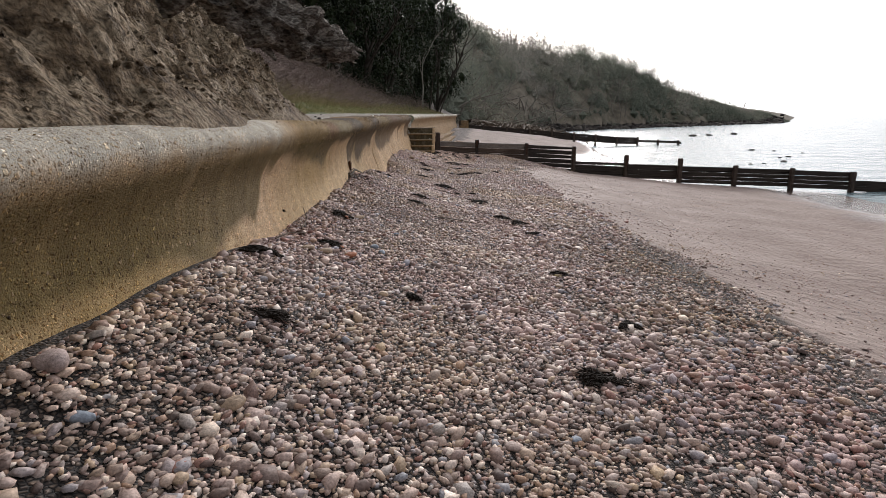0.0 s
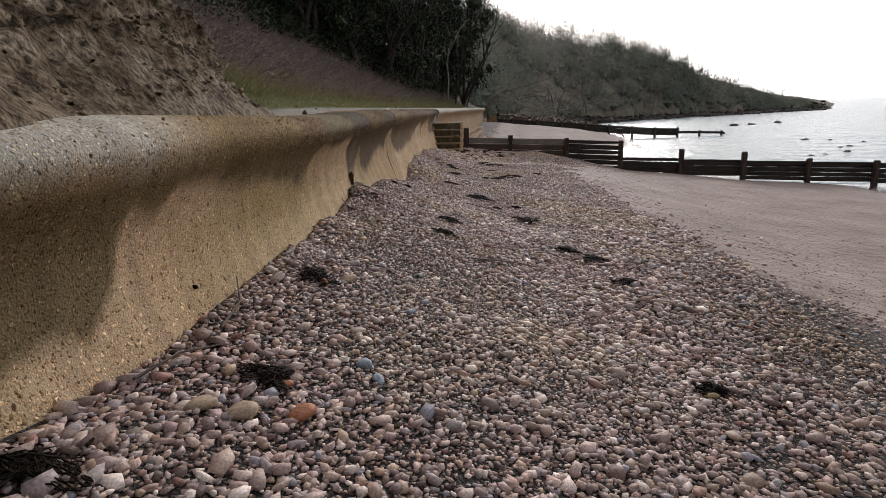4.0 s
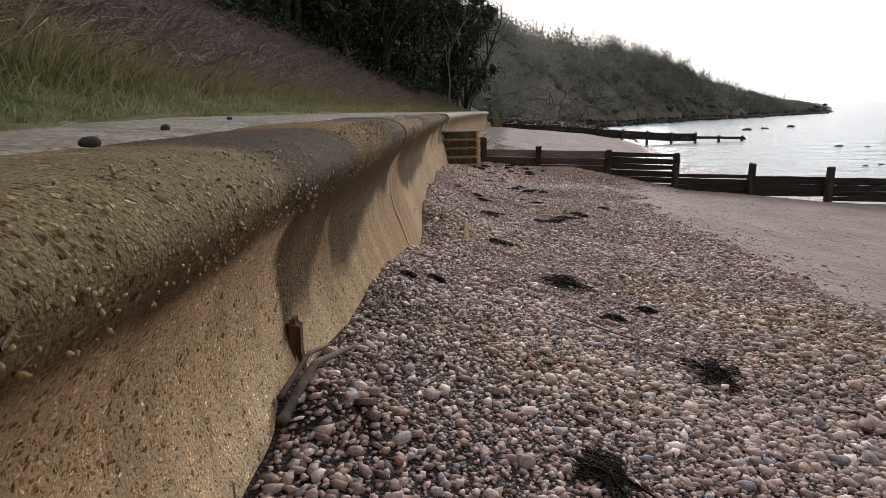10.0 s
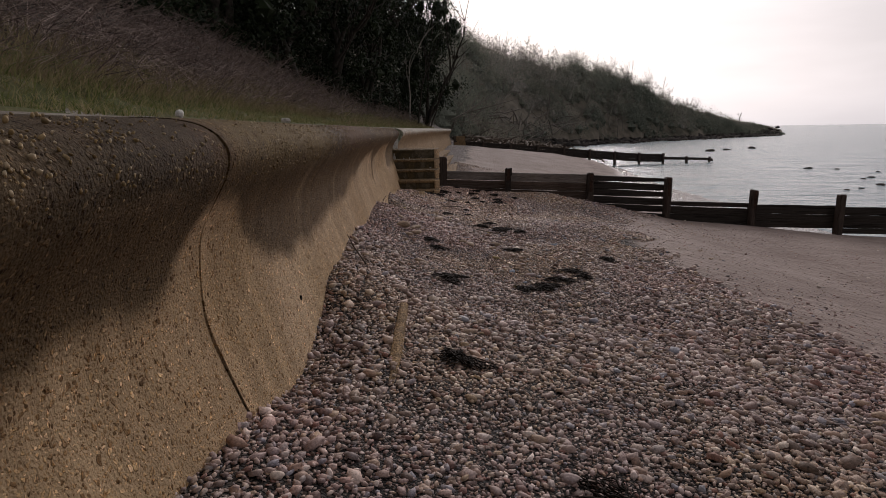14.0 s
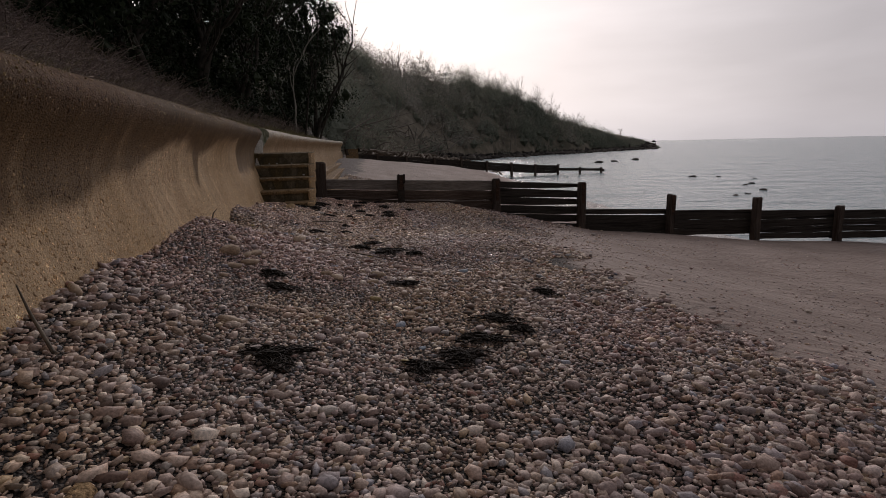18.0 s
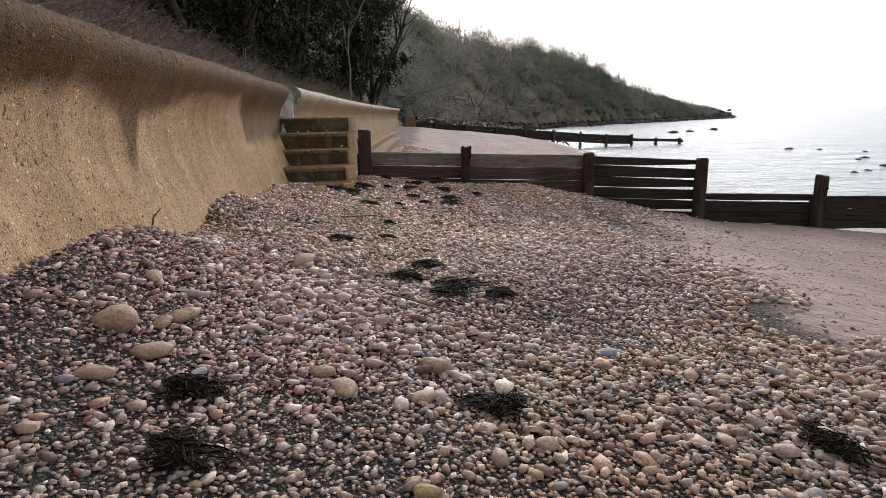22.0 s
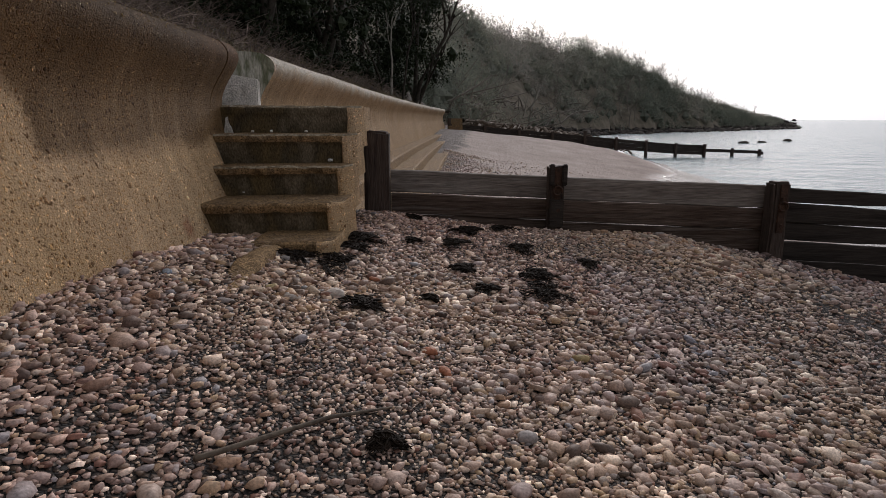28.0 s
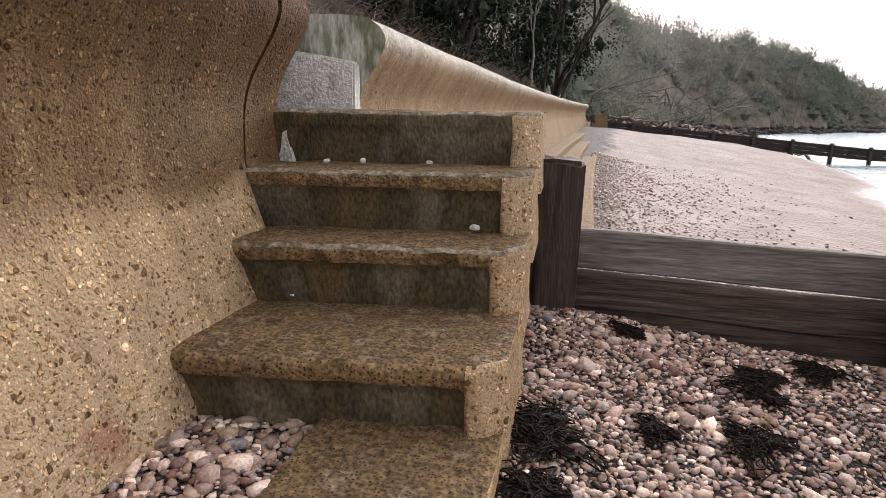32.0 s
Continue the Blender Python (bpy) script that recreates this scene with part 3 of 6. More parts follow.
def mesh_object(name, verts, faces, mat, parent=None, smooth=True):
    """verts (n,3) array, faces (m,3) or (m,4) array or a list of arrays of those."""
    me = bpy.data.meshes.new(name)
    verts = np.asarray(verts, np.float32)
    blocks = faces if isinstance(faces, list) else [faces]
    blocks = [np.asarray(b, np.int32) for b in blocks if len(b)]
    loops = np.concatenate([b.ravel() for b in blocks])
    sizes = np.concatenate([np.full(len(b), b.shape[1], np.int32) for b in blocks])
    me.vertices.add(len(verts))
    me.vertices.foreach_set("co", verts.ravel())
    me.loops.add(len(loops))
    me.loops.foreach_set("vertex_index", loops)
    me.polygons.add(len(sizes))
    me.polygons.foreach_set("loop_start", np.concatenate([[0], np.cumsum(sizes)[:-1]]).astype(np.int32))
    me.polygons.foreach_set("loop_total", sizes)
    me.polygons.foreach_set("use_smooth", np.full(len(sizes), smooth))
    me.update(calc_edges=True)
    me.validate()
    me.materials.append(mat)
    ob = new(name, me)
    if parent:
        ob.parent = parent
    return ob


def part(name, bm, mat, parent=None, label="", smooth=False):
    me = bpy.data.meshes.new(name)
    bm.to_mesh(me)
    bm.free()
    me.materials.append(mat)
    if smooth:
        me.polygons.foreach_set("use_smooth", np.full(len(me.polygons), True))
    ob = new(name, me)
    if parent:
        ob.parent = parent
    if label:
        tagged(ob, label)
    return ob


def grid_faces(nu, nv):
    i = np.arange(nu - 1)[:, None] * nv + np.arange(nv - 1)[None, :]
    return np.stack([i, i + 1, i + nv + 1, i + nv], -1).reshape(-1, 4)


def box(x0, x1, y0, y1, z0, z1, bevel=0.0, cuts=0, wear=0.0, seed=0):
    bm = bmesh.new()
    bmesh.ops.create_cube(bm, size=1)
    for v in bm.verts:
        v.co = Vector((x0 + (v.co.x + 0.5) * (x1 - x0), y0 + (v.co.y + 0.5) * (y1 - y0), z0 + (v.co.z + 0.5) * (z1 - z0)))
    if cuts:
        bmesh.ops.subdivide_edges(bm, edges=bm.edges[:], cuts=cuts, use_grid_fill=True)
    if bevel:
        sharp = [e for e in bm.edges if len(e.link_faces) == 2 and e.calc_face_angle(0) > 0.5]
        bmesh.ops.bevel(bm, geom=sharp, offset=bevel, segments=2, affect="EDGES")
    if wear:
        for v in bm.verts:
            v.co += Vector(noise.noise_vector(v.co * 7 + Vector((seed, 0, 0)))) * wear
    return bm


def tube_arrays(paths, radii, sides=3):
    """Tubes along equally long paths: paths (n,k,3), radii (n,k). Returns verts and quads."""
    paths, radii = np.asarray(paths, float), np.asarray(radii, float)
    n, k, _ = paths.shape
    d = np.gradient(paths, axis=1)
    d /= np.linalg.norm(d, axis=2, keepdims=True) + 1e-9
    ref = np.where(np.abs(d[..., 2:3]) > 0.9, np.array([1.0, 0, 0]), np.array([0, 0, 1.0]))
    a = np.cross(d, ref)
    a /= np.linalg.norm(a, axis=2, keepdims=True) + 1e-9
    c = np.cross(d, a)
    th = np.arange(sides) * 2 * np.pi / sides
    v = paths[:, :, None] + radii[:, :, None, None] * (a[:, :, None] * np.cos(th)[None, None, :, None] + c[:, :, None] * np.sin(th)[None, None, :, None])
    base = (np.arange(n) * k * sides)[:, None, None] + (np.arange(k - 1) * sides)[None, :, None]
    s = np.arange(sides)[None, None, :]
    s2 = (s + 1) % sides
    f = np.stack([base + s, base + s2, base + s2 + sides, base + s + sides], -1).reshape(-1, 4)
    return v.reshape(-1, 3), f


def ribbons(paths, widths, side):
    """Flat strips: paths (n,k,3), widths (n,k), side (n,3)."""
    n, k, _ = paths.shape
    off = widths[:, :, None] * side[:, None, :] * 0.5
    v = np.stack([paths - off, paths + off], 2).reshape(-1, 3)
    base = (np.arange(n) * k * 2)[:, None] + (np.arange(k - 1) * 2)[None, :]
    f = np.stack([base, base + 1, base + 3, base + 2], -1).reshape(-1, 4)
    return v, f


# ---- the lie of the land ----
def wall_x(y):
    """Line of the wall's nose."""
    return -0.914 - 0.0145 * (np.asarray(y, float) - 10.75)


def wall2_x(y):
    """Line of the nose of the wall beyond the steps."""
    t = np.clip((np.asarray(y, float) - 22.3) / 29.0, 0, 1.3)
    return -1.03 + 0.5 * t + 1.3 * t * t


FOOT_Y = [-10, 2.4, 5.8, 8, 10.5, 12, 14, 15.7, 16.6, 17.4, 18.3, 19, 20.2, 22]
FOOT_Z = [0.55, 0.52, 0.42, 0.42, 0.34, 0.24, 0.26, 0.27, 0.25, 0.20, 0.20, 0.11, 0.03, -0.02]
# small heaps and hollows right against the wall
HEAP_Y = [1.8, 2.7, 3.6, 4.3, 5.8, 6.05, 6.6, 7.05, 7.35, 7.7, 7.87, 8.05, 8.6, 9.9, 10.8, 11.1, 11.4, 11.8, 12.15, 12.5, 13.1, 13.5, 14.1, 14.6, 15.7, 16.2, 16.48, 16.67, 16.95, 17.3, 17.5, 17.75, 18.1, 18.3, 18.65, 19.3, 20.2, 20.6, 21.05]
HEAP_Z = [0.56, 0.53, 0.47, 0.40, 0.42, 0.39, 0.42, 0.37, 0.42, 0.45, 0.52, 0.47, 0.42, 0.38, 0.25, 0.19, 0.13, 0.14, 0.17, 0.26, 0.28, 0.31, 0.33, 0.29, 0.295, 0.285, 0.25, 0.15, 0.12, 0.12, 0.18, 0.225, 0.245, 0.21, 0.14, 0.10, 0.0, 0.02, 0.06]
EDGE_Y = [-10, -2, 4, 8, 13, 17, 20, 21.9]
EDGE_X = [3.8, 3.7, 3.3, 2.9, 2.35, 2.4, 3.2, 4.6]
SEA_Z = -1.64


def shingle_edge(y):
    return np.interp(y, EDGE_Y, EDGE_X) + 0.18 * vnoise(y * 1.3, y * 0 + 3.3, 5)


def ground_z(x, y):
    x, y = np.asarray(x, float), np.asarray(y, float)
    u = x - wall_x(y) + 0.02
    base = np.interp(u, [-5, 0, 1.0, 1.4, 2.3, 3.3, 4.0, 5.1, 6.2, 7.9, 10, 12.3, 14, 16.2, 22, 60, 400, 6000], [0, 0, -0.06, -0.11, -0.16, -0.24, -0.38, -0.65, -0.88, -1.04, -1.28, -1.42, -1.56, -1.66, -1.95, -4, -8, -12])
    # nearer the start the top of the beach is broader
    wide = np.interp(y, [2, 7, 12, 15], [1.35, 1.25, 0.6, 0.5])
    top = np.interp(y, FOOT_Y, FOOT_Z) * np.exp(-np.power(np.clip(u, 0, 50) / wide, 1.35))
    top = top + (np.interp(y, HEAP_Y, HEAP_Z) - np.interp(y, FOOT_Y, FOOT_Z)) * (y > 1.5) * (y < 21.3) * np.exp(-np.power(np.clip(u + 0.05, 0, 50) / 0.30, 2.0))
    z1 = base + top + 0.025 * fbm(x * 0.9, y * 0.9, 3, 11) * np.clip(1 - (u - 3.5) / 4, 0.25, 1)
    z1 = z1 - 0.15 * np.exp(-((y - 19.4) / 1.5) ** 2) * np.clip((u - 0.5) / 1.2, 0, 1) * np.clip((4.5 - u) / 1.5, 0, 1)
    v = x - wall2_x(y)
    z2 = np.interp(v, [-5, 0, 1, 3, 9, 12, 18, 30, 60, 400, 6000], [-0.35, -0.38, -0.5, -0.85, -1.5, -1.68, -2.0, -2.6, -4, -8, -12]) + 0.4 * np.clip((y - 34) / 14, 0, 1) * np.exp(-(np.clip(v, 0, 99) / 7.0) ** 2) + 0.015 * fbm(x * 0.5, y * 0.5, 3, 12)
    z2 = z2 + 0.52 * np.clip((y - 39) / 10, 0, 1) * np.interp(v, [0, 1, 4.5, 7.6, 9.6, 11.6], [0.2, 0.35, 0.9, 1.05, 0.9, 0.0])
    k = np.clip((y - 21.95) / 0.2, 0, 1)
    return z1 * (1 - k) + z2 * k


def axis(*runs):
    return np.concatenate([np.arange(a, c, s) for a, c, s in runs])


xs = np.concatenate([[-4000, -600, -120, -40, -16, -6], axis((-2.5, 5.2, 0.09), (5.2, 16, 0.3), (16, 40, 1.5), (40, 120, 10)), [130, 200, 400, 1000, 4500]])
ys = np.concatenate([[-4000, -600, -120, -40, -16], axis((-9, 22.4, 0.11), (22.4, 60, 0.4), (60, 120, 5)), [130, 200, 400, 1000, 4500]])
GX, GY = np.meshgrid(xs, ys, indexing="ij")
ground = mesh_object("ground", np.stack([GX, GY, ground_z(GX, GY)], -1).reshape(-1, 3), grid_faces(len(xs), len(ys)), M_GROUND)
tagged(ground, "pinkish sand and shingle bed darkened for shade between stones, sloping to the sea", "beach", kind="structure")
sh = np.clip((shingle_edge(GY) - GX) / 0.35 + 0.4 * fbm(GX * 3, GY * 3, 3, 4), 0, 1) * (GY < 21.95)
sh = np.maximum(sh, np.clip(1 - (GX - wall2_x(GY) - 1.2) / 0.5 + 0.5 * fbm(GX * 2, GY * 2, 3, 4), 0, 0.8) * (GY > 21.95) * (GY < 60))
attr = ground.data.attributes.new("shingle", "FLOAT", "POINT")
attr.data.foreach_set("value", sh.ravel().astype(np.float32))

sx = np.concatenate([axis((4, 60, 0.6)), [70, 100, 160, 300, 700, 1500, 4800]])
sy = np.concatenate([[-4800, -1500, -600, -200, -60], axis((-20, 90, 0.9)), [110, 160, 300, 700, 1500, 4800]])
SX, SY = np.meshgrid(sx, sy, indexing="ij")
SZ = SEA_Z + 0.02 * fbm(SX * 0.35 + SY * 0.2, SY * 0.12 - SX * 0.05, 3, 21) * (SX < 60) * (SY > -25) * (SY < 95)
sea = mesh_object("water", np.stack([SX, SY, SZ], -1).reshape(-1, 3), grid_faces(len(sx), len(sy)), M_SEA)
tagged(sea, "calm pale sea with small ripples under a bright sky", "sea", kind="structure")

# ---- sea wall ----
PROFILE = [(-0.55, 1.245), (-0.28, 1.243), (-0.16, 1.236), (-0.085, 1.218), (-0.035, 1.188), (-0.006, 1.145), (-0.004, 1.10), (-0.03, 1.04), (-0.075, 0.972), (-0.117, 0.906), (-0.143, 0.84), (-0.152, 0.767), (-0.148, 0.648), (-0.131, 0.57), (-0.104, 0.50), (-0.063, 0.385), (-0.027, 0.271), (0.02, 0.12), (0.075, -0.1), (0.12, -0.35)]


def fine_profile(steps=3):
    p = np.array(PROFILE)
    t = np.arange(len(p))
    tt = np.linspace(0, len(p) - 1, (len(p) - 1) * steps + 1)
    out = []
    for c in range(2):
        v = np.interp(tt, t, p[:, c])
        k = np.array([0.25, 0.5, 0.25])
        w = v.copy()
        w[1:-1] = np.convolve(v, k, "valid")
        out.append(w)
    return np.stack(out, 1)


# lower edge of the damp stains and the nose shade painted with them
DAMP_SHADE_Y = [-9, 2.8, 3.2, 3.6, 3.9, 4.05, 4.2, 4.28, 4.46, 4.56, 5.0, 5.5, 6.1, 6.55, 6.75, 7.2, 7.67, 7.94, 8.0, 8.3, 8.5, 8.62, 8.68, 9.0, 9.35, 9.65, 10.1, 10.5, 10.64, 10.74, 11.0, 11.3, 12.0, 12.7, 13.5, 14.3, 15.1, 15.4, 15.9, 16.64, 16.72, 16.8, 16.9, 17.3, 18.1, 18.95, 19.35, 19.45]
DAMP_SHADE_Z = [0.62, 0.62, 0.5, 0.57, 0.64, 0.56, 0.75, 0.95, 0.89, 1.01, 0.90, 0.86, 0.80, 0.80, 0.92, 0.97, 0.98, 1.02, 0.66, 0.64, 0.78, 0.99, 0.66, 0.60, 0.66, 0.72, 0.78, 0.73, 0.87, 1.02, 0.97, 0.74, 0.56, 0.58, 0.66, 0.65, 0.75, 0.85, 0.92, 0.88, 0.60, 0.57, 0.85, 0.87, 0.98, 1.01, 0.80, 0.57]


def top_dip(y):
    """The wall's top and the walkway sag a little between two bays."""
    return 0.035 * np.exp(-np.power((np.asarray(y, float) - 7.4) / 1.5, 4.0))


def joint_lean(y_end, z):
    """Both faces of a joint wander alike."""
    if abs(y_end - 21.28) < 0.2:
        return 0.09 * (z - 0.75) + 0.012 * math.sin(z * 9)
    if abs(y_end - 10.82) < 0.2:
        return 0.022 * math.sin(z * 8.5 + 1.0)
    return 0.0


def sea_wall_section(name, y0, y1, line, step=0.035, lift=0.0, shift=0.0, seed=0, end_mat=None):
    prof = fine_profile()
    ysec = np.linspace(y0, y1, max(3, int((y1 - y0) / step)))
    P, Y = np.meshgrid(np.arange(len(prof)), ysec, indexing="ij")
    px, pz = prof[:, 0][P], prof[:, 1][P]
    wob = 0.008 * fbm(Y * 0.8, pz * 1.5, 3, 31 + seed) + 0.0025 * fbm(Y * 9, pz * 9, 2, 41 + seed)
    sag = top_dip(Y) * np.clip((pz - 0.95) / 0.2, 0, 1) if line is wall_x else 0.0
    ends = np.clip(1 - np.minimum(Y - y0, y1 - Y) / 0.4, 0, 1) if line is wall_x else 0 * Y
    lean = np.vectorize(joint_lean)(np.where(Y - y0 < y1 - Y, y0, y1), pz)
    V = np.stack([line(Y) + px + shift + wob, Y + ends * lean, pz + lift + 0.006 * fbm(Y * 0.6, px * 0 + 2, 2, 51) + wob * 0.4 - sag], -1)
    damp_shade = np.clip((pz + 0.05 * fbm(Y * 2.2, pz * 3.0, 3, 35) - np.interp(Y + 0.05 * fbm(Y * 0 + 3, pz * 4.0, 2, 36), DAMP_SHADE_Y, DAMP_SHADE_Z)) / 0.085 + 0.5, 0, 1) if line is wall_x else 0.0 * Y
    nv = len(ysec)
    back = np.stack([line(ysec) - 0.55, ysec, np.full(nv, -0.6)], -1)
    verts = np.concatenate([V.reshape(-1, 3), back])
    n0 = len(prof) * nv
    faces = [grid_faces(len(prof), nv)[:, ::-1]]
    j = np.arange(nv - 1)
    faces.append(np.stack([n0 + j, n0 + j + 1, j + 1, j], -1)[:, ::-1])
    ob = mesh_object(name, verts, faces, M_WALL)
    wet = ob.data.attributes.new("damp_shade", "FLOAT", "POINT")
    wet.data.foreach_set("value", np.concatenate([damp_shade.ravel(), np.zeros(nv)]).astype(np.float32))
    if end_mat:
        ob.data.materials.append(end_mat)
    # end faces
    bm = bmesh.new()
    bm.from_mesh(ob.data)
    bm.verts.ensure_lookup_table()
    for e in (0, nv - 1):
        loop = [bm.verts[k * nv + e] for k in range(len(prof))] + [bm.verts[n0 + e]]
        f = bm.faces.new(loop if e == 0 else loop[::-1])
        f.material_index = 1 if end_mat else 0
        f.smooth = False
        for ed in f.edges:
            ed.smooth = False
    bmesh.ops.recalc_face_normals(bm, faces=bm.faces[:])
    bm.to_mesh(ob.data)
    bm.free()
    return ob


M_END = material("algae_stained_concrete", [(0.07, 0.072, 0.045), (0.36, 0.345, 0.26), (0.15, 0.165, 0.10), (0.52, 0.50, 0.42), (0.22, 0.225, 0.15)], scale=4.5, detail=8, bump_scale=50, bump=0.5, stretch=(1.6, 1, 0.5), spec=0.12)
near_wall = []
for k, (a, c) in enumerate(((-9.0, 10.814), (10.825, 21.262), (21.294, 21.53))):
    near_wall.append(tagged(sea_wall_section("wall_%d" % (k + 1), a, c, wall_x, seed=k), "tan exposed-aggregate concrete sea wall with a rounded overhanging top", "sea wall", kind="structure"))
for k, (a, c) in enumerate(((22.3, 31.0), (31.004, 40.5), (40.504, 51.5))):
    tagged(sea_wall_section("wall_%d" % (k + 4), a, c, wall2_x, step=0.25, seed=9 + k, end_mat=M_END), "pale concrete sea wall with a curved face above low ledges", "sea wall", kind="structure")

# ---- promenade, verge, bank ----

def land_z(x, y):
    """Ground behind the wall: walkway, verge, then the bank up into the wood."""
    x, y = np.asarray(x, float), np.asarray(y, float)
    nose = np.where(y < 22.2, wall_x(y), wall2_x(y))
    s = nose - x
    z = np.interp(s, [0, 0.35, 1.1, 1.5, 2.2, 4.0, 8.0, 14.0, 40.0], [1.22, 1.238, 1.27, 1.34, 1.62, 2.65, 5.4, 9.5, 22.0])
    z = z - top_dip(y) * np.clip(1 - (s - 1.1) / 2, 0, 1) * (y < 22)
    z = z + np.clip(s - 1.3, 0, 3) / 3 * 0.22 * fbm(x * 0.6, y * 0.6, 4, 61) + np.clip(s - 1.2, 0, 0.3) * 0.15 * fbm(x * 3, y * 3, 3, 62)
    return z


def slump_z(x, y):
    nose = wall_x(y)
    s = nose - np.asarray(x, float) - 0.13 - 0.08 * vnoise(y * 1.6, y * 0 + 1.0, 71)
    h = 1.235 + np.where(s > 0, 0.93 * s - 0.035 * s * s, 2.2 * s)
    sk = y * 0.8 - x * 0.5
    rough = 0.14 * fbm(x * 1.2, y * 1.2, 3, 72) + 0.13 * (0.45 - np.abs(fbm(x * 2.1 + 0.4 * y, y * 1.9, 3, 73))) + 0.085 * (0.4 - np.abs(fbm(x * 5.3, sk * 5.0, 3, 76))) + 0.06 * (0.35 - np.abs(fbm(x * 9.0, sk * 11.0, 2, 77))) + 0.05 * fbm(x * 13, y * 13, 3, 74, 0.75)
    h = h + rough * np.clip(s * 2.5, 0, 1)
    end = 5.95 + 0.55 * np.clip(s, 0, 2) + 0.22 * fbm(x * 2.5, x * 0 + 4, 3, 75)
    fall = np.clip((np.asarray(y) - end) / 0.55, 0, 1)
    h = h - fall * (1.2 * np.clip(s, 0, 2.6) + 0.45)
    return np.where(nose - np.asarray(x, float) < 0.45, np.maximum(h, 1.13), h)


ly = np.concatenate([np.arange(-14, 26, 0.3), np.arange(26, 70, 0.6)])
u01 = np.concatenate([[1.0, 0.6, 0.4], np.linspace(0.3, 0.0, 60)])
S, LY = np.meshgrid(u01, ly, indexing="ij")
nose_l = np.where(LY < 22.2, wall_x(LY), wall2_x(LY))
LX = nose_l - 0.5 - S * 60 * (0.4 + 0.6 * S)
bank = mesh_object("bank", np.stack([LX, LY, land_z(LX, LY) - 0.07 * np.clip((2.7 - (nose_l - LX)) / 0.5, 0, 1)], -1).reshape(-1, 3), grid_faces(*LX.shape), M_BANK)
tagged(bank, "steep dark earth bank rising behind the sea wall", "bank", kind="structure")

S, LY = np.meshgrid(np.linspace(0.42, 1.24, 9), np.arange(-10, 51.6, 0.25), indexing="ij")
nose_l = np.where(LY < 22.2, wall_x(LY), wall2_x(LY))
edge_w = 0.2 * fbm(LY * 1.1, LY * 0 + 8, 3, 81) * (S - 0.42)
LX = nose_l - S + edge_w
path = mesh_object("pavement", np.stack([LX, LY, np.where(S < 0.6, 1.2515 - 0.03 * (S < 0.45) - top_dip(LY), land_z(LX, LY) + 0.014)], -1).reshape(-1, 3), grid_faces(*LX.shape), M_PATH)
tagged(path, "worn pale concrete walkway along the top of the wall", "walkway", kind="structure")

S, LY = np.meshgrid(np.concatenate([[1.09], np.linspace(1.1, 2.5, 14)]), np.arange(-10, 51.6, 0.2), indexing="ij")
nose_l = np.where(LY < 22.2, wall_x(LY), wall2_x(LY))
LX = nose_l - S - 0.1 * fbm(LY * 1.3, LY * 0 + 5, 3, 84) * (S < 1.3)
verge = mesh_object("verge", np.stack([LX, LY, land_z(LX, LY) + np.where(S < 1.095, -0.06, 0.02) + 0.015 * fbm(LX * 4, LY * 4, 2, 82)], -1).reshape(-1, 3), grid_faces(*LX.shape), M_DIRT)
tagged(verge, "short green and straw-coloured grass verge beside the walkway", "grass verge", kind="structure")

S, LY = np.meshgrid(np.concatenate([np.linspace(-0.02, 3.2, 100), np.linspace(3.3, 9, 24)]), np.arange(-6, 8.6, 0.04), indexing="ij")
LX = wall_x(LY) - 0.05 - S
slump = mesh_object("landslip", np.stack([LX, LY, slump_z(LX, LY)], -1).reshape(-1, 3), grid_faces(*LX.shape), M_CLAY)
tagged(slump, "landslip of brown crumbling clay lying against the wall", "landslip", kind="structure")

# ---- steps ----
steps = new("concrete_steps")
tagged(steps, "worn concrete steps climbing from the beach into the sea wall", "steps")
RISERS = [(20.36, 0.03), (20.70, 0.20), (21.10, 0.392), (21.34, 0.592), (21.62, 0.787)]
TURN = radians(7.0)


def merge(*parts_in):
    bm = bmesh.new()
    for b in parts_in:
        me = bpy.data.meshes.new("piece")
        b.to_mesh(me)
        b.free()
        bm.from_mesh(me)
        bpy.data.meshes.remove(me)
    return bm


def step_depth(k):
    return RISERS[k + 1][0] + 0.10 if k < 4 else 22.25


# darker mottled browns for the set-back face under each nosing
M_RISER = material("dark_riser", [(0.04, 0.033, 0.02), (0.125, 0.09, 0.043), (0.07, 0.055, 0.033), (0.155, 0.125, 0.083), (0.075, 0.056, 0.03)], scale=3.0, detail=10, bump_scale=70, bump=0.8, stretch=(1.3, 1, 0.7), spec=0.12, fine=0.55)
M_NOSING = material("brown_nosing", [(0.10, 0.062, 0.028), (0.26, 0.168, 0.082), (0.15, 0.099, 0.052), (0.30, 0.213, 0.125)], scale=7.0, detail=10, bump_scale=75, bump=1.0, bump_dist=0.015, fine=0.7, spec=0.12, spots=(95, 0.42, (0.05, 0.033, 0.018)))
M_WORN = material("worn_nosing", [(0.10, 0.075, 0.042), (0.30, 0.25, 0.18), (0.15, 0.115, 0.07), (0.46, 0.42, 0.35)], scale=9.0, detail=9, bump_scale=80, bump=0.9, fine=0.6, spec=0.12)


def ease(v, a, c):
    v = min(1.0, max(0.0, (v - a) / (c - a)))
    return v * v * (3 - 2 * v)


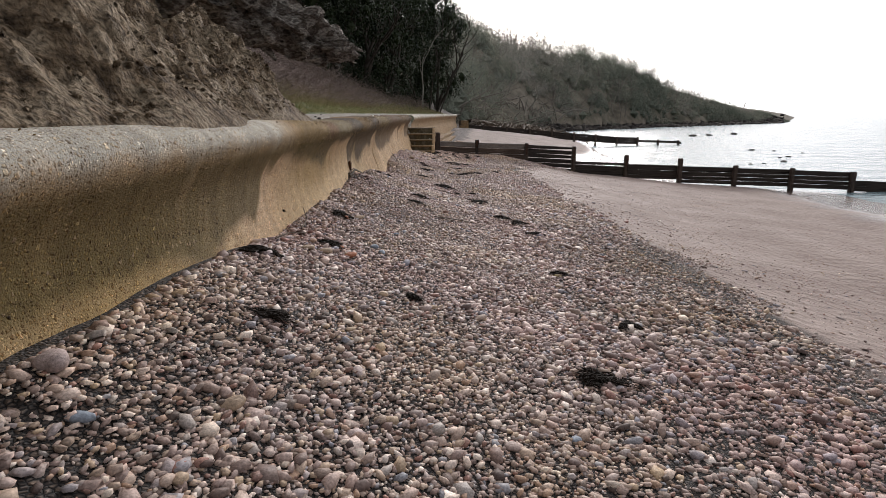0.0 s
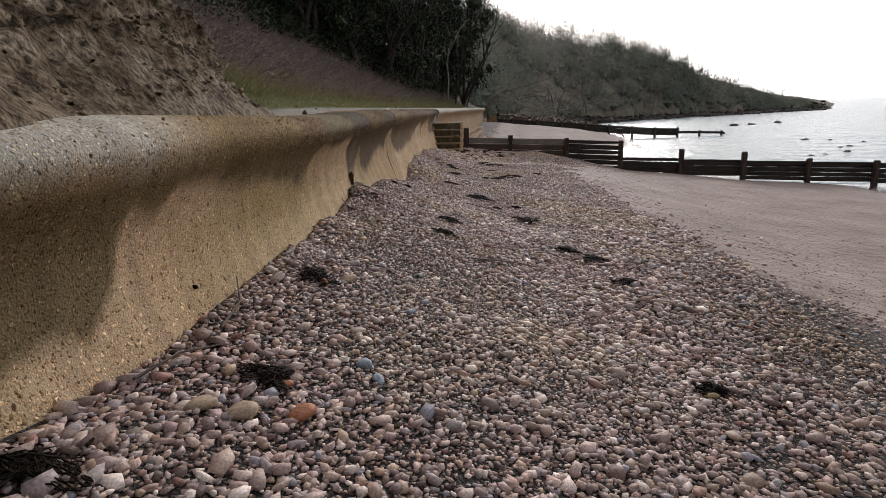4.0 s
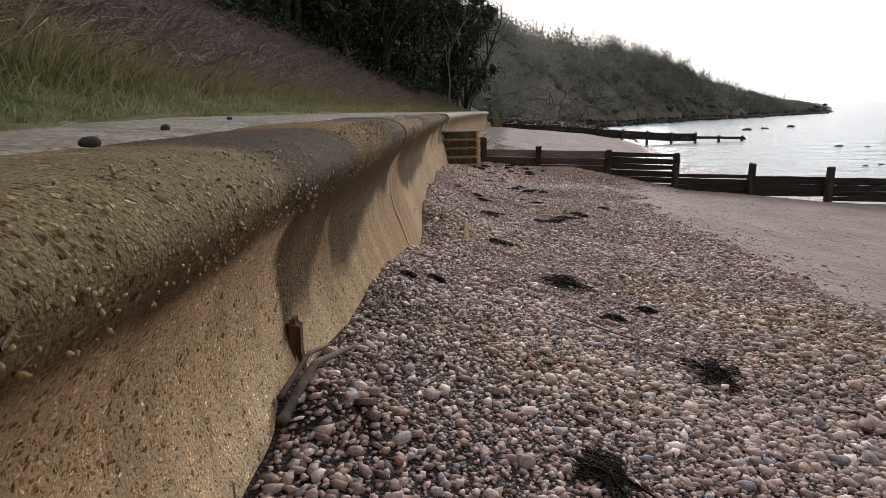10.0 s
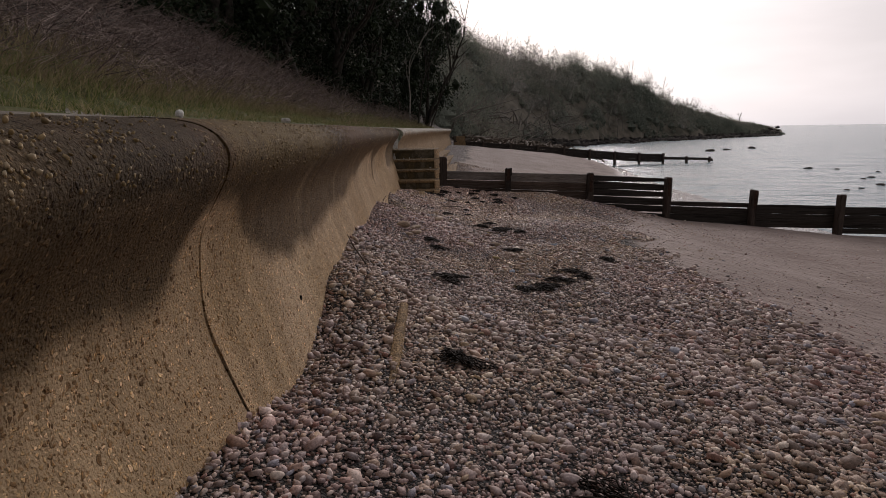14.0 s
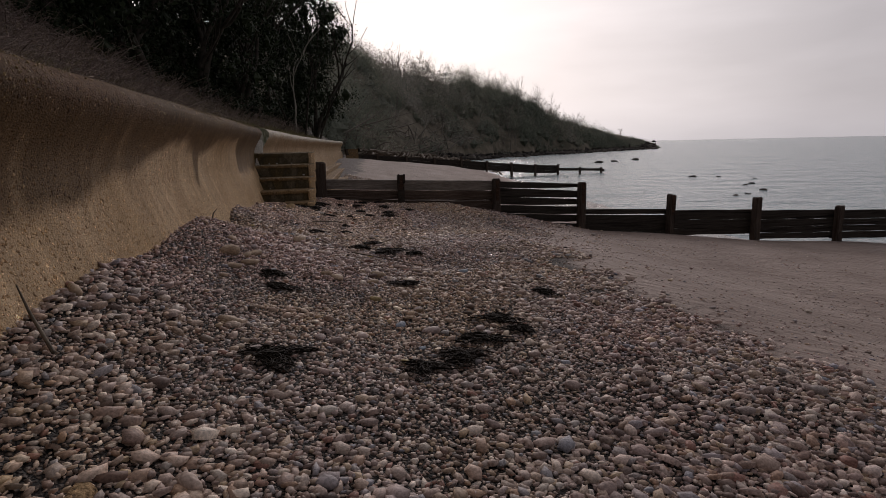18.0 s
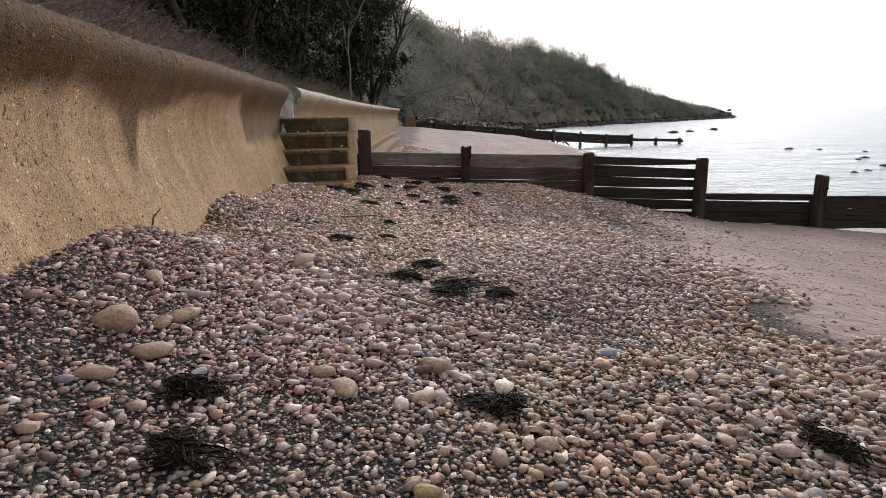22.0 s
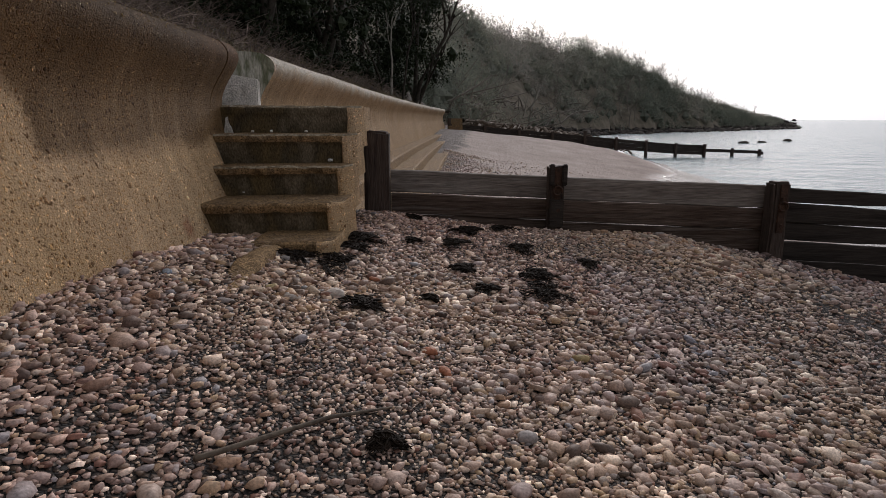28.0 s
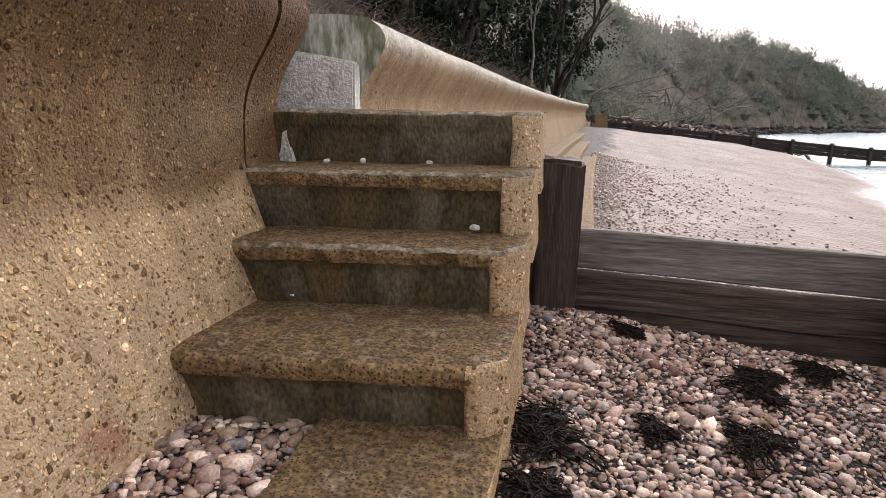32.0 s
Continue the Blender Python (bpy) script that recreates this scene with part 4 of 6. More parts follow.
def step_grid(k):
    """One cast step: a thick worn nosing, a riser set back under it, and a flared pier with a chamfered corner."""
    y0, z1 = RISERS[k]
    left, right, back = (-1.75 if k else -0.62), -0.245 + 0.002 * k, step_depth(k)
    low = (RISERS[k - 1][1] if k else -0.3) - 0.1
    inner = (-0.70, -1.19, -1.2, -1.27, -1.3)[k]
    deep = (0.02, 0.022, 0.022, 0.018, 0.009)[k]
    xs = sorted(set([round(left + (right - left) * q / 64, 4) for q in range(65)] + [-0.345, -0.337, -0.329, -0.321, inner, inner + 0.03, inner + 0.06, right - 0.062, right - 0.03]))
    zs = [low + (z1 - 0.085 - low) * q / 9 for q in range(10)] + [z1 - 0.068, z1 - 0.054, z1 - 0.04, z1 - 0.026, z1 - 0.012]
    rows = [("f", z) for z in zs] + [("b", 0.004), ("b", 0.016)] + [("t", q / 9) for q in range(1, 10)]
    verts, kind = [], []
    for mark, val in rows:
        for x in xs:
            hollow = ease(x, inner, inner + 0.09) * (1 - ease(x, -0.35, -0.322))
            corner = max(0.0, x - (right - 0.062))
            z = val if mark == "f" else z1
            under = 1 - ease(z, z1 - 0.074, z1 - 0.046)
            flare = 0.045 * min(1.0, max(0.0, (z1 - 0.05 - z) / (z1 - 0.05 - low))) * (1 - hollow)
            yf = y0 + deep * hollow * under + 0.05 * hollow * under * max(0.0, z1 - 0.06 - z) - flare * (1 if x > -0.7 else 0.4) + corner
            xx = x + (0.014 * flare / 0.045 if x > -0.3 else 0.0)
            if mark == "f":
                y = yf
            elif mark == "b":
                y, z = yf + val, z1 - 0.012 + 0.75 * val
            else:
                y = yf + 0.016 + (back - yf - 0.016) * val
            chip = max(0.0, noise.noise(Vector((x * 11, k * 3.3, 0.5))))
            if mark == "b" or (mark == "f" and z > z1 - 0.02):
                z -= 0.011 * chip
                y += 0.008 * max(0.0, noise.noise(Vector((x * 17, k * 2.1, 4.5))))
            p = Vector((xx, y + ((x + 0.28) * math.tan(TURN) if y < 22 else 0), z))
            p += Vector(noise.noise_vector(p * 9)) * 0.006 + Vector(noise.noise_vector(p * 34)) * 0.0032
            verts.append(tuple(p))
            kind.append((mark, hollow * under))
    w = len(xs)
    step_f, riser_f, mats = [], [], []
    for a in range(len(rows) - 1):
        for b in range(w - 1):
            q = (a * w + b, a * w + b + 1, (a + 1) * w + b + 1, (a + 1) * w + b)
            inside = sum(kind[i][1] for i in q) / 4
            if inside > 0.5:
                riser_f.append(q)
            else:
                step_f.append(q)
                mats.append(1 if rows[a][0] == "t" or rows[a + 1][0] == "t" else 2 if k > 1 and rows[a + 1][0] == "b" else 3 if xs[b] < -0.34 else 0)
    # open side of the pier and the hidden back
    n0 = len(verts)
    side = [a * w + w - 1 for a in range(len(rows))]
    for i in side:
        x, y, z = verts[i]
        verts.append((x, max(y, back - 0.001), z))
    for a in range(len(side) - 1):
        if rows[a][0] != "t":
            step_f.append((side[a], n0 + a, n0 + a + 1, side[a + 1]))
            mats.append(0)
    return verts, step_f, mats, riser_f


for k in range(5):
    verts, step_f, mats, riser_f = step_grid(k)
    st_part = mesh_object("step", np.array(verts), np.array(step_f), M_WALL, steps)
    st_part.data.materials.append(M_TREAD)
    st_part.data.materials.append(M_WORN)
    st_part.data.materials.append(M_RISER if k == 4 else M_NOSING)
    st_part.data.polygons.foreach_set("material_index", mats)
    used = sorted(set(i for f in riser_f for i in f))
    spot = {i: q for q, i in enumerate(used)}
    tagged(mesh_object("riser", np.array([verts[i] for i in used]), np.array([[spot[i] for i in f] for f in riser_f]), M_RISER, st_part), "dark mottled brown concrete riser")
block_bm = box(-2.1, -1.16, 22.19, 22.285, 0.6, 1.0, 0.01, cuts=4, wear=0.006)
for v in block_bm.verts:
    if v.co.z > 0.9:
        v.co.z += 0.07 - 0.158 * (v.co.x + 1.516)
part("landing_block", block_bm, M_WHITE, steps, "pale roughcast concrete block beside the top step")
fillet = box(-1.24, -1.15, 21.52, 21.60, 0.58, 0.77, 0.006, cuts=2, wear=0.004)
for v in fillet.verts:
    if v.co.x > -1.16:
        v.co.x -= 0.055 * (v.co.z - 0.58) / 0.22
part("fillet", fillet, M_WHITE, steps, "pale cement smeared into the corner")

toe = new("wall_toe")
tagged(toe, "concrete footing of the wall half buried in shingle", "footing")
for a, c, xa, w in ((11.3, 12.45, -0.53, 0.065), (19.45, 20.36, -0.655, 0.15)):
    ysec = np.arange(a, c, 0.03)
    th = np.linspace(0, math.pi, 13)
    T, YY = np.meshgrid(th, ysec, indexing="ij")
    rise = np.clip((YY - a) / 0.5, 0, 1)
    lump = 1 + 0.10 * fbm(T * 0.7, YY * 2.5, 2, 131) + 0.03 * fbm(T * 3, YY * 9, 2, 132)
    XX = xa + w * 0.5 * (1 - np.sign(np.cos(T)) * np.abs(np.cos(T)) ** 0.5 * lump)
    ZZ = ground_z(np.full(YY.shape, xa + w / 2), YY) - 0.13 + 0.04 * rise + 0.12 * np.sin(T) ** 0.5 * lump
    mesh_object("slab", np.stack([XX, YY, ZZ], -1).reshape(-1, 3), grid_faces(13, len(ysec)), M_STEP, toe)

ledges = new("wall_ledges")
tagged(ledges, "low concrete ledges stepping down from the far wall to the sand", "ledges")
for k, (w, z) in enumerate(((0.42, -0.02), (0.78, -0.20), (1.15, -0.40))):
    ysec = np.arange(22.5, 51.5, 0.5)
    pts = []
    for dx, zz in ((-0.2, z), (w - 0.03, z - 0.015), (w, z - 0.04), (w + 0.04, -0.9)):
        pts.append(np.stack([wall2_x(ysec) + dx + 0.01 * fbm(ysec * 2, ysec * 0 + k, 2, 83), ysec, np.full(len(ysec), zz)], -1))
    mesh_object("ledge", np.concatenate(pts), grid_faces(4, len(ysec))[:, ::-1], M_STEP, ledges, smooth=False)


# ---- groynes ----
def board_mesh(x0, x1, za0, za1, h, y, t, seed, taper=0.0):
    """A weathered plank from x0 to x1, its top falling from za0 to za1."""
    n = max(4, int((x1 - x0) / 0.22))
    bm = bmesh.new()
    rings = []
    for k in range(n + 1):
        f = k / n
        x, zt = x0 + f * (x1 - x0), za0 + f * (za1 - za0)
        e1 = 0.008 * noise.noise(Vector((x * 2.1, seed * 3.7, 0)))
        e2 = 0.009 * noise.noise(Vector((x * 1.7, seed * 3.7, 5))) + taper * max(0.0, f - 0.45) / 0.55 * (1 + 0.35 * noise.noise(Vector((x * 5.0, seed * 1.9, 3))))
        w = 0.006 * noise.noise(Vector((x * 3, seed * 1.3, 9)))
        ch = 0.008
        sec = [(y + w + ch, zt + e1), (y + t + w - ch, zt + e1), (y + t + w, zt + e1 - ch), (y + t + w, zt - h + e2 + ch), (y + t + w - ch, zt - h + e2), (y + w + ch, zt - h + e2), (y + w, zt - h + e2 + ch), (y + w, zt + e1 - ch)]
        rings.append([bm.verts.new((x, a, c)) for a, c in sec])
    for r, q in zip(rings, rings[1:]):
        for k in range(8):
            bm.faces.new((r[k], r[(k + 1) % 8], q[(k + 1) % 8], q[k]))
    bm.faces.new(rings[0][::-1])
    bm.faces.new(rings[-1])
    bmesh.ops.recalc_face_normals(bm, faces=bm.faces[:])
    return bm


def post_mesh(x, y, z0, z1, w, d, seed):
    bm = box(x - w / 2, x + w / 2, y, y + d, z0, z1, 0.018, cuts=2)
    for v in bm.verts:
        v.co += Vector(noise.noise_vector(v.co * 6 + Vector((seed * 5.1, 0, 0)))) * 0.012
        if v.co.z > z1 - 0.03:
            v.co.z -= 0.03 * abs(noise.noise(v.co * 14))
    return bm


def bolt_mesh(x, y, z):
    bm = bmesh.new()
    bmesh.ops.create_cone(bm, cap_ends=True, segments=8, radius1=0.02, radius2=0.016, depth=0.03)
    bm.transform(Matrix.Translation((x, y, z)) @ Matrix.Rotation(radians(90), 4, "X"))
    return bm


M_IRON = material("rusted_iron", [(0.025, 0.014, 0.009), (0.075, 0.036, 0.02)], scale=20, rough=0.8, bump_scale=80)
groyne = new("groyne")
tagged(groyne, "dark weathered timber groyne of posts and horizontal planks", "groyne")
GY0 = 21.88
POSTS = [(-0.16, 0.604, 0.2), (1.30, 0.335, 0.12), (3.14, 0.21, 0.14), (4.89, 0.09, 0.14), (6.85, -0.225, 0.14), (8.85, -0.36, 0.15), (10.9, -0.62, 0.14), (13.0, -0.72, 0.15), (15.25, -0.86, 0.18)]
for k, (x, zt, w) in enumerate(POSTS):
    p = part("post", post_mesh(x, GY0, float(ground_z(x, GY0)) - 0.5, zt, w, 0.2 if k == 0 else 0.16, k), M_POST, groyne, "square weathered end post" if k == 0 else "")
    if 0 < k < 5:
        part("bolt", bolt_mesh(x, GY0 - 0.01, zt - 0.14), M_IRON, p, "rusty bolt head")
        part("iron_strap", box(x - 0.028, x + 0.03, GY0 - 0.012, GY0 + 0.004, zt - 0.42, zt - 0.02, 0.004, cuts=2, wear=0.004, seed=k), M_IRON, p, "rusted flat iron strap")
        if k == 1:
            for dx in (-0.05, 0.052):
                part("cheek", box(x + dx - 0.02, x + dx + 0.02, GY0 - 0.034, GY0 + 0.01, zt - 0.16, zt + 0.012, 0.008, cuts=2, wear=0.006, seed=9), M_WOOD, p, "dark split timber cheek")
            part("cheek", box(x - 0.06, x + 0.055, GY0 - 0.022, GY0 + 0.01, zt - 0.5, zt - 0.27, 0.008, cuts=2, wear=0.006, seed=12), M_WOOD, p, "dark split timber cheek")
        ang = np.linspace(0, 2 * math.pi, 15)
        ringp = np.stack([x + 0.036 * np.cos(ang), np.full(15, GY0 - 0.026), zt - 0.2 + 0.036 * np.sin(ang)], -1)
        rv, rf = tube_arrays(ringp[None], np.full((1, 15), 0.009), 6)
        tagged(mesh_object("iron_ring", rv, rf, M_IRON, p), "rusted iron ring")
        part("bolt", bolt_mesh(x + 0.01, GY0 - 0.01, zt - 0.36), M_IRON, p, "rusty bolt head")
# bays: x from, x to, top there, plank heights, gaps under each plank
BAYS = [
    (-0.06, 1.34, 0.275, 0.228, (0.185, 0.175, 0.19, 0.2), (0.008, 0.005, 0.003, 0)),
    (1.26, 3.18, 0.226, 0.16, (0.19, 0.18, 0.19, 0.2), (0.004, 0.003, 0.003, 0)),
    (3.08, 4.92, 0.15, 0.035, (0.12, 0.16, 0.15, 0.16, 0.17, 0.16), (0.013, 0.007, 0.010, 0.006, 0.006, 0)),
    (4.86, 6.88, -0.46, -0.55, (0.10, 0.17, 0.18, 0.16), (0.018, 0.004, 0.005, 0)),
    (6.82, 8.90, -0.575, -0.64, (0.2, 0.18, 0.14), (0.002, 0.003, 0)),
    (8.80, 10.95, -0.655, -0.72, (0.19, 0.16, 0.13, 0.12), (0.003, 0.005, 0.008, 0)),
    (10.85, 13.05, -0.735, -0.80, (0.19, 0.14, 0.13, 0.15), (0.004, 0.010, 0.008, 0)),
    (12.95, 15.3, -0.81, -0.90, (0.18, 0.15, 0.15, 0.15), (0.007, 0.008, 0.005, 0)),
    (15.3, 22.5, -1.20, -1.52, (0.2, 0.2), (0.005, 0)),
]
for b, (x0, x1, za, zb, hs, gaps) in enumerate(BAYS):
    z0, z1 = za, zb
    for k, (h, g) in enumerate(zip(hs, gaps)):
        sk = 0.009 * noise.noise(Vector((b * 3.1, k * 2.7, 1.5))) if 1 < b else 0.004
        part("plank", board_mesh(x0 + 0.003 * k, x1 - 0.003 * k, z0 + sk, z1 - sk, h, GY0 + 0.165 - 0.014 * (k % 2) + (0.003 if b % 2 else 0.052), 0.05, b * 10 + k, (0.055, 0.02, 0.05, 0.015, 0.045, 0.0)[k] if b == 2 else 0.0), (M_LOWER if k else M_BOARD) if b < 2 else M_WOOD, groyne)
        z0 -= h + g
        z1 -= h + g

far_groyne = new("far_groyne")
tagged(far_groyne, "second dark timber groyne running out into the shallows", "groyne")
F0, F1 = Vector((1.0, 50.6, 0)), Vector((21.8, 55.6, 0))
fdir = (F1 - F0).normalized()
flen = (F1 - F0).length
fang = math.atan2(fdir.y, fdir.x)
FM = Matrix.Translation(F0) @ Matrix.Rotation(fang, 4, "Z")
fx = 0.0
k = 0
while fx < flen:
    drop = 0.2 if fx > 14.9 else 0.0
    zt = 0.42 - 0.085 * min(fx, 14.9) - 0.04 * max(0.0, fx - 14.9) - drop
    bm = post_mesh(fx, -0.1, -2.4, zt + (0.1 if k % 4 else 0.3), 0.16, 0.16, 50 + k)
    bm.transform(FM)
    part("post", bm, M_POST, far_groyne)
    nx = min(fx + 2.1, flen)
    z0, z1 = zt, zt - (0.085 if fx < 14 else 0.04) * 2.1
    for q in range(5 if fx < 4 else 4 if fx < 8 else 3 if fx < 14.9 else 1):
        bm = board_mesh(fx, nx, z0, z1, 0.2, 0.06, 0.06, 90 + k * 7 + q)
        bm.transform(FM)
        part("plank", bm, M_WOOD, far_groyne)
        z0 -= 0.202
        z1 -= 0.202
    fx += 2.1
    k += 1

far_steps = new("far_steps")
tagged(far_steps, "dark timber-fronted steps at the end of the far wall", "steps")
for k in range(4):
    part("step", box(0.95, 1.75, 50.2 + 0.25 * k, 51.4, -0.5, 0.1 + 0.2 * k, 0.02), M_STEP, far_steps)

# ---- fallen log over the landslip ----
def limb_mesh(points, radii, sides=14, rough=0.12, seed=0, freq=5.0):
    pts = [Vector(p) for p in points]
    seg = 22
    path_pts, rad = [], []
    for k in range(len(pts) - 1):
        for j in range(seg):
            f = j / seg
            path_pts.append(pts[k].lerp(pts[k + 1], f))
            rad.append(radii[k] * (1 - f) + radii[k + 1] * f)
    path_pts.append(pts[-1])
    rad.append(radii[-1])
    sm = [path_pts[0]] + [(path_pts[i - 1] + path_pts[i] * 2 + path_pts[i + 1]) / 4 for i in range(1, len(path_pts) - 1)] + [path_pts[-1]]
    bm = bmesh.new()
    rings = []
    for k, p in enumerate(sm):
        d = (sm[min(k + 1, len(sm) - 1)] - sm[max(k - 1, 0)]).normalized()
        a = d.cross(Vector((0, 0, 1))).normalized()
        c = d.cross(a)
        ring = []
        for s in range(sides):
            th = 2 * math.pi * s / sides
            o = a * math.cos(th) + c * math.sin(th)
            r = rad[k] * (1 + rough * noise.noise(o * 2.2 + p * freq * 0.35 + Vector((seed, 0, 0))) + rough * 0.6 * noise.noise(o * 6 + p * freq * 0.3))
            ring.append(bm.verts.new(p + o * r))
        rings.append(ring)
    for r, q in zip(rings, rings[1:]):
        for s in range(sides):
            bm.faces.new((r[s], r[(s + 1) % sides], q[(s + 1) % sides], q[s]))
    bm.faces.new(rings[0][::-1])
    bm.faces.new(rings[-1])
    bmesh.ops.recalc_face_normals(bm, faces=bm.faces[:])
    return bm


log = new("fallen_log")
tagged(log, "grey weathered fallen tree trunk jutting out over the wall", "log")
part("trunk", limb_mesh([(-2.6, 1.75, 2.62), (-1.3, 2.05, 2.2), (-0.62, 2.32, 1.86), (-0.33, 2.5, 1.66), (-0.19, 2.64, 1.578), (-0.07, 2.77, 1.55), (-0.012, 2.83, 1.522)], [0.15, 0.13, 0.105, 0.085, 0.07, 0.05, 0.012], rough=1.1, seed=3, freq=30.0, sides=26), M_LOG, log, smooth=True)
part("root", limb_mesh([(-0.52, 2.36, 1.84), (-0.41, 2.46, 1.70), (-0.345, 2.55, 1.56), (-0.30, 2.58, 1.49)], [0.05, 0.04, 0.024, 0.006], sides=12, rough=0.8, seed=9, freq=20.0), M_LOG, log, "splintered pale grey root hanging down", smooth=True)
part("root", limb_mesh([(-0.36, 2.52, 1.60), (-0.22, 2.64, 1.52), (-0.14, 2.71, 1.505), (-0.136, 2.72, 1.467)], [0.035, 0.03, 0.02, 0.008], sides=10, rough=0.7, seed=11, freq=20.0), M_LOG, log, smooth=True)
part("branch_stub", limb_mesh([(-0.3, 2.52, 1.70), (-0.196, 2.62, 1.622), (-0.13, 2.69, 1.624), (-0.074, 2.752, 1.63)], [0.03, 0.014, 0.01, 0.006], sides=8, rough=0.4, seed=5), M_LOG, log, "thin bleached branch along the trunk", smooth=True)
for k, (x0, y0, z0, x1, y1, z1) in enumerate(((-0.10, 2.74, 1.56, 0.0, 2.86, 1.535), (-0.12, 2.75, 1.53, -0.02, 2.85, 1.50), (-0.25, 2.6, 1.55, -0.16, 2.66, 1.53), (-0.05, 2.78, 1.56, 0.015, 2.84, 1.55))):
    part("splinter", limb_mesh([(x0, y0, z0), ((x0 + x1) / 2, (y0 + y1) / 2, (z0 + z1) / 2 + 0.006), (x1, y1, z1)], [0.016, 0.011, 0.003], sides=6, rough=0.5, seed=20 + k), M_LOG, log, smooth=True)

# ---- shingle ----
def pebble_base(seg, rings, seed, closed=True):
    """A worn stone of unit half-length: rings of points between two poles."""
    r = np.random.default_rng(seed)
    v, f = [], []
    th = np.arange(seg) * 2 * np.pi / seg + r.uniform(-0.16, 0.16, seg)
    ph = r.uniform(0, 6.28, 3)
    out = 1 + 0.09 * np.cos(2 * th + ph[0]) + 0.09 * np.cos(3 * th + ph[1]) + r.uniform(-0.06, 0.06, seg)
    if rings == 2:
        levels = [(0.78, -0.6), (0.95, 0.24)]
    else:
        levels = [(max(0.0, 1 - abs(la) ** 2.6) ** 0.5, la) for la in np.linspace(-0.6, 0.8, rings)]
    for ra, la in levels:
        for k in range(seg):
            v.append((out[k] * ra * math.cos(th[k] + 0.2 * la), out[k] * ra * math.sin(th[k] + 0.2 * la), la + r.uniform(-0.06, 0.06)))
    v.append((r.uniform(-0.2, 0.2), r.uniform(-0.2, 0.2), 0.76 if rings == 2 else 0.95))
    top = len(v) - 1
    for q in range(rings - 1):
        for k in range(seg):
            a, c = q * seg + k, q * seg + (k + 1) % seg
            f += [(a, c, c + seg), (a, c + seg, a + seg)]
    q = (rings - 1) * seg
    f += [(q + k, q + (k + 1) % seg, top) for k in range(seg)]
    if closed:
        v.append((0, 0, -0.85))
        f += [((k + 1) % seg, k, top + 1) for k in range(seg)]
    return np.array(v), np.array(f)


def scatter_pebbles(name, px, py, pz, size, seg, rings, mat, tilt=0.27, seed=1, flat=(0.34, 0.6), closed=False):
    r = np.random.default_rng(seed)
    n = len(px)
    bases = [pebble_base(seg, rings, 100 + s, closed) for s in range(8)]
    pick = r.integers(0, 8, n)
    V = np.stack([b[0] for b in bases])[pick]
    F = bases[0][1]
    sc = np.stack([size, size * r.uniform(0.48, 0.88, n), size * r.uniform(*flat, n)], -1)
    V = V * sc[:, None, :]
    yaw, tx, ty = r.uniform(0, 6.28, n), r.normal(0, tilt, n), r.normal(0, tilt, n)

    def rot(V, a, i, j):
        c, s = np.cos(a)[:, None], np.sin(a)[:, None]
        W = V.copy()
        W[..., i], W[..., j] = V[..., i] * c - V[..., j] * s, V[..., i] * s + V[..., j] * c
        return W
    V = rot(rot(rot(V, tx, 1, 2), ty, 0, 2), yaw, 0, 1)
    V = V + np.stack([px, py, pz], -1)[:, None, :]
    nv = V.shape[1]
    faces = (F[None] + (np.arange(n) * nv)[:, None, None]).reshape(-1, 3)
    ob = mesh_object(name, V.reshape(-1, 3), faces, mat)
    return ob


def pebble_field(name, x0, x1, y0, y1, density, mean, seg, rings, seed, keep, closed=False, mat=None):
    r = np.random.default_rng(seed)
    cell = density ** -0.5
    ix, iy = np.meshgrid(np.arange(x0, x1, cell), np.arange(y0, y1, cell), indexing="ij")
    px, py = ix.ravel(), iy.ravel()
    n = len(px)
    px, py = px + cell * r.uniform(-0.2, 1.2, n), py + cell * r.uniform(-0.2, 1.2, n)
    k = keep(px, py, r.uniform(0, 1, n))
    px, py = px[k], py[k]
    n = len(px)
    size = np.clip(mean * np.exp(r.normal(0, 0.48, n)), 0.007, 0.045)
    size *= 1 + 0.25 * fbm(px * 0.8, py * 0.8, 2, 91)
    pz = ground_z(px, py) + size * r.uniform(-0.2, 0.4, n) + 0.003
    ob = scatter_pebbles(name, px, py, pz, size, seg, rings, mat or M_PEB, seed=seed, closed=closed)
    return ob


def on_beach(px, py, q):
    s = px - wall_x(py)
    lim = shingle_edge(py) + 0.35 * fbm(px * 2, py * 2, 2, 92)
    bare = ((py > 11.3) & (py < 12.5) & (px > -0.53) & (px < -0.475) & (q > 0.4)) | ((py > 19.55) & (py < 20.45) & (px > -0.64) & (px < -0.53) & (q > np.interp(py, [19.6, 20.1], [0.7, 0.3])))
    return (s > -0.06) & ((px < lim) | (q < 0.06 * np.exp(-(px - lim) / 0.6))) & ~bare & ~((py > 20.55) & (px < -0.3) & (px > -0.62))


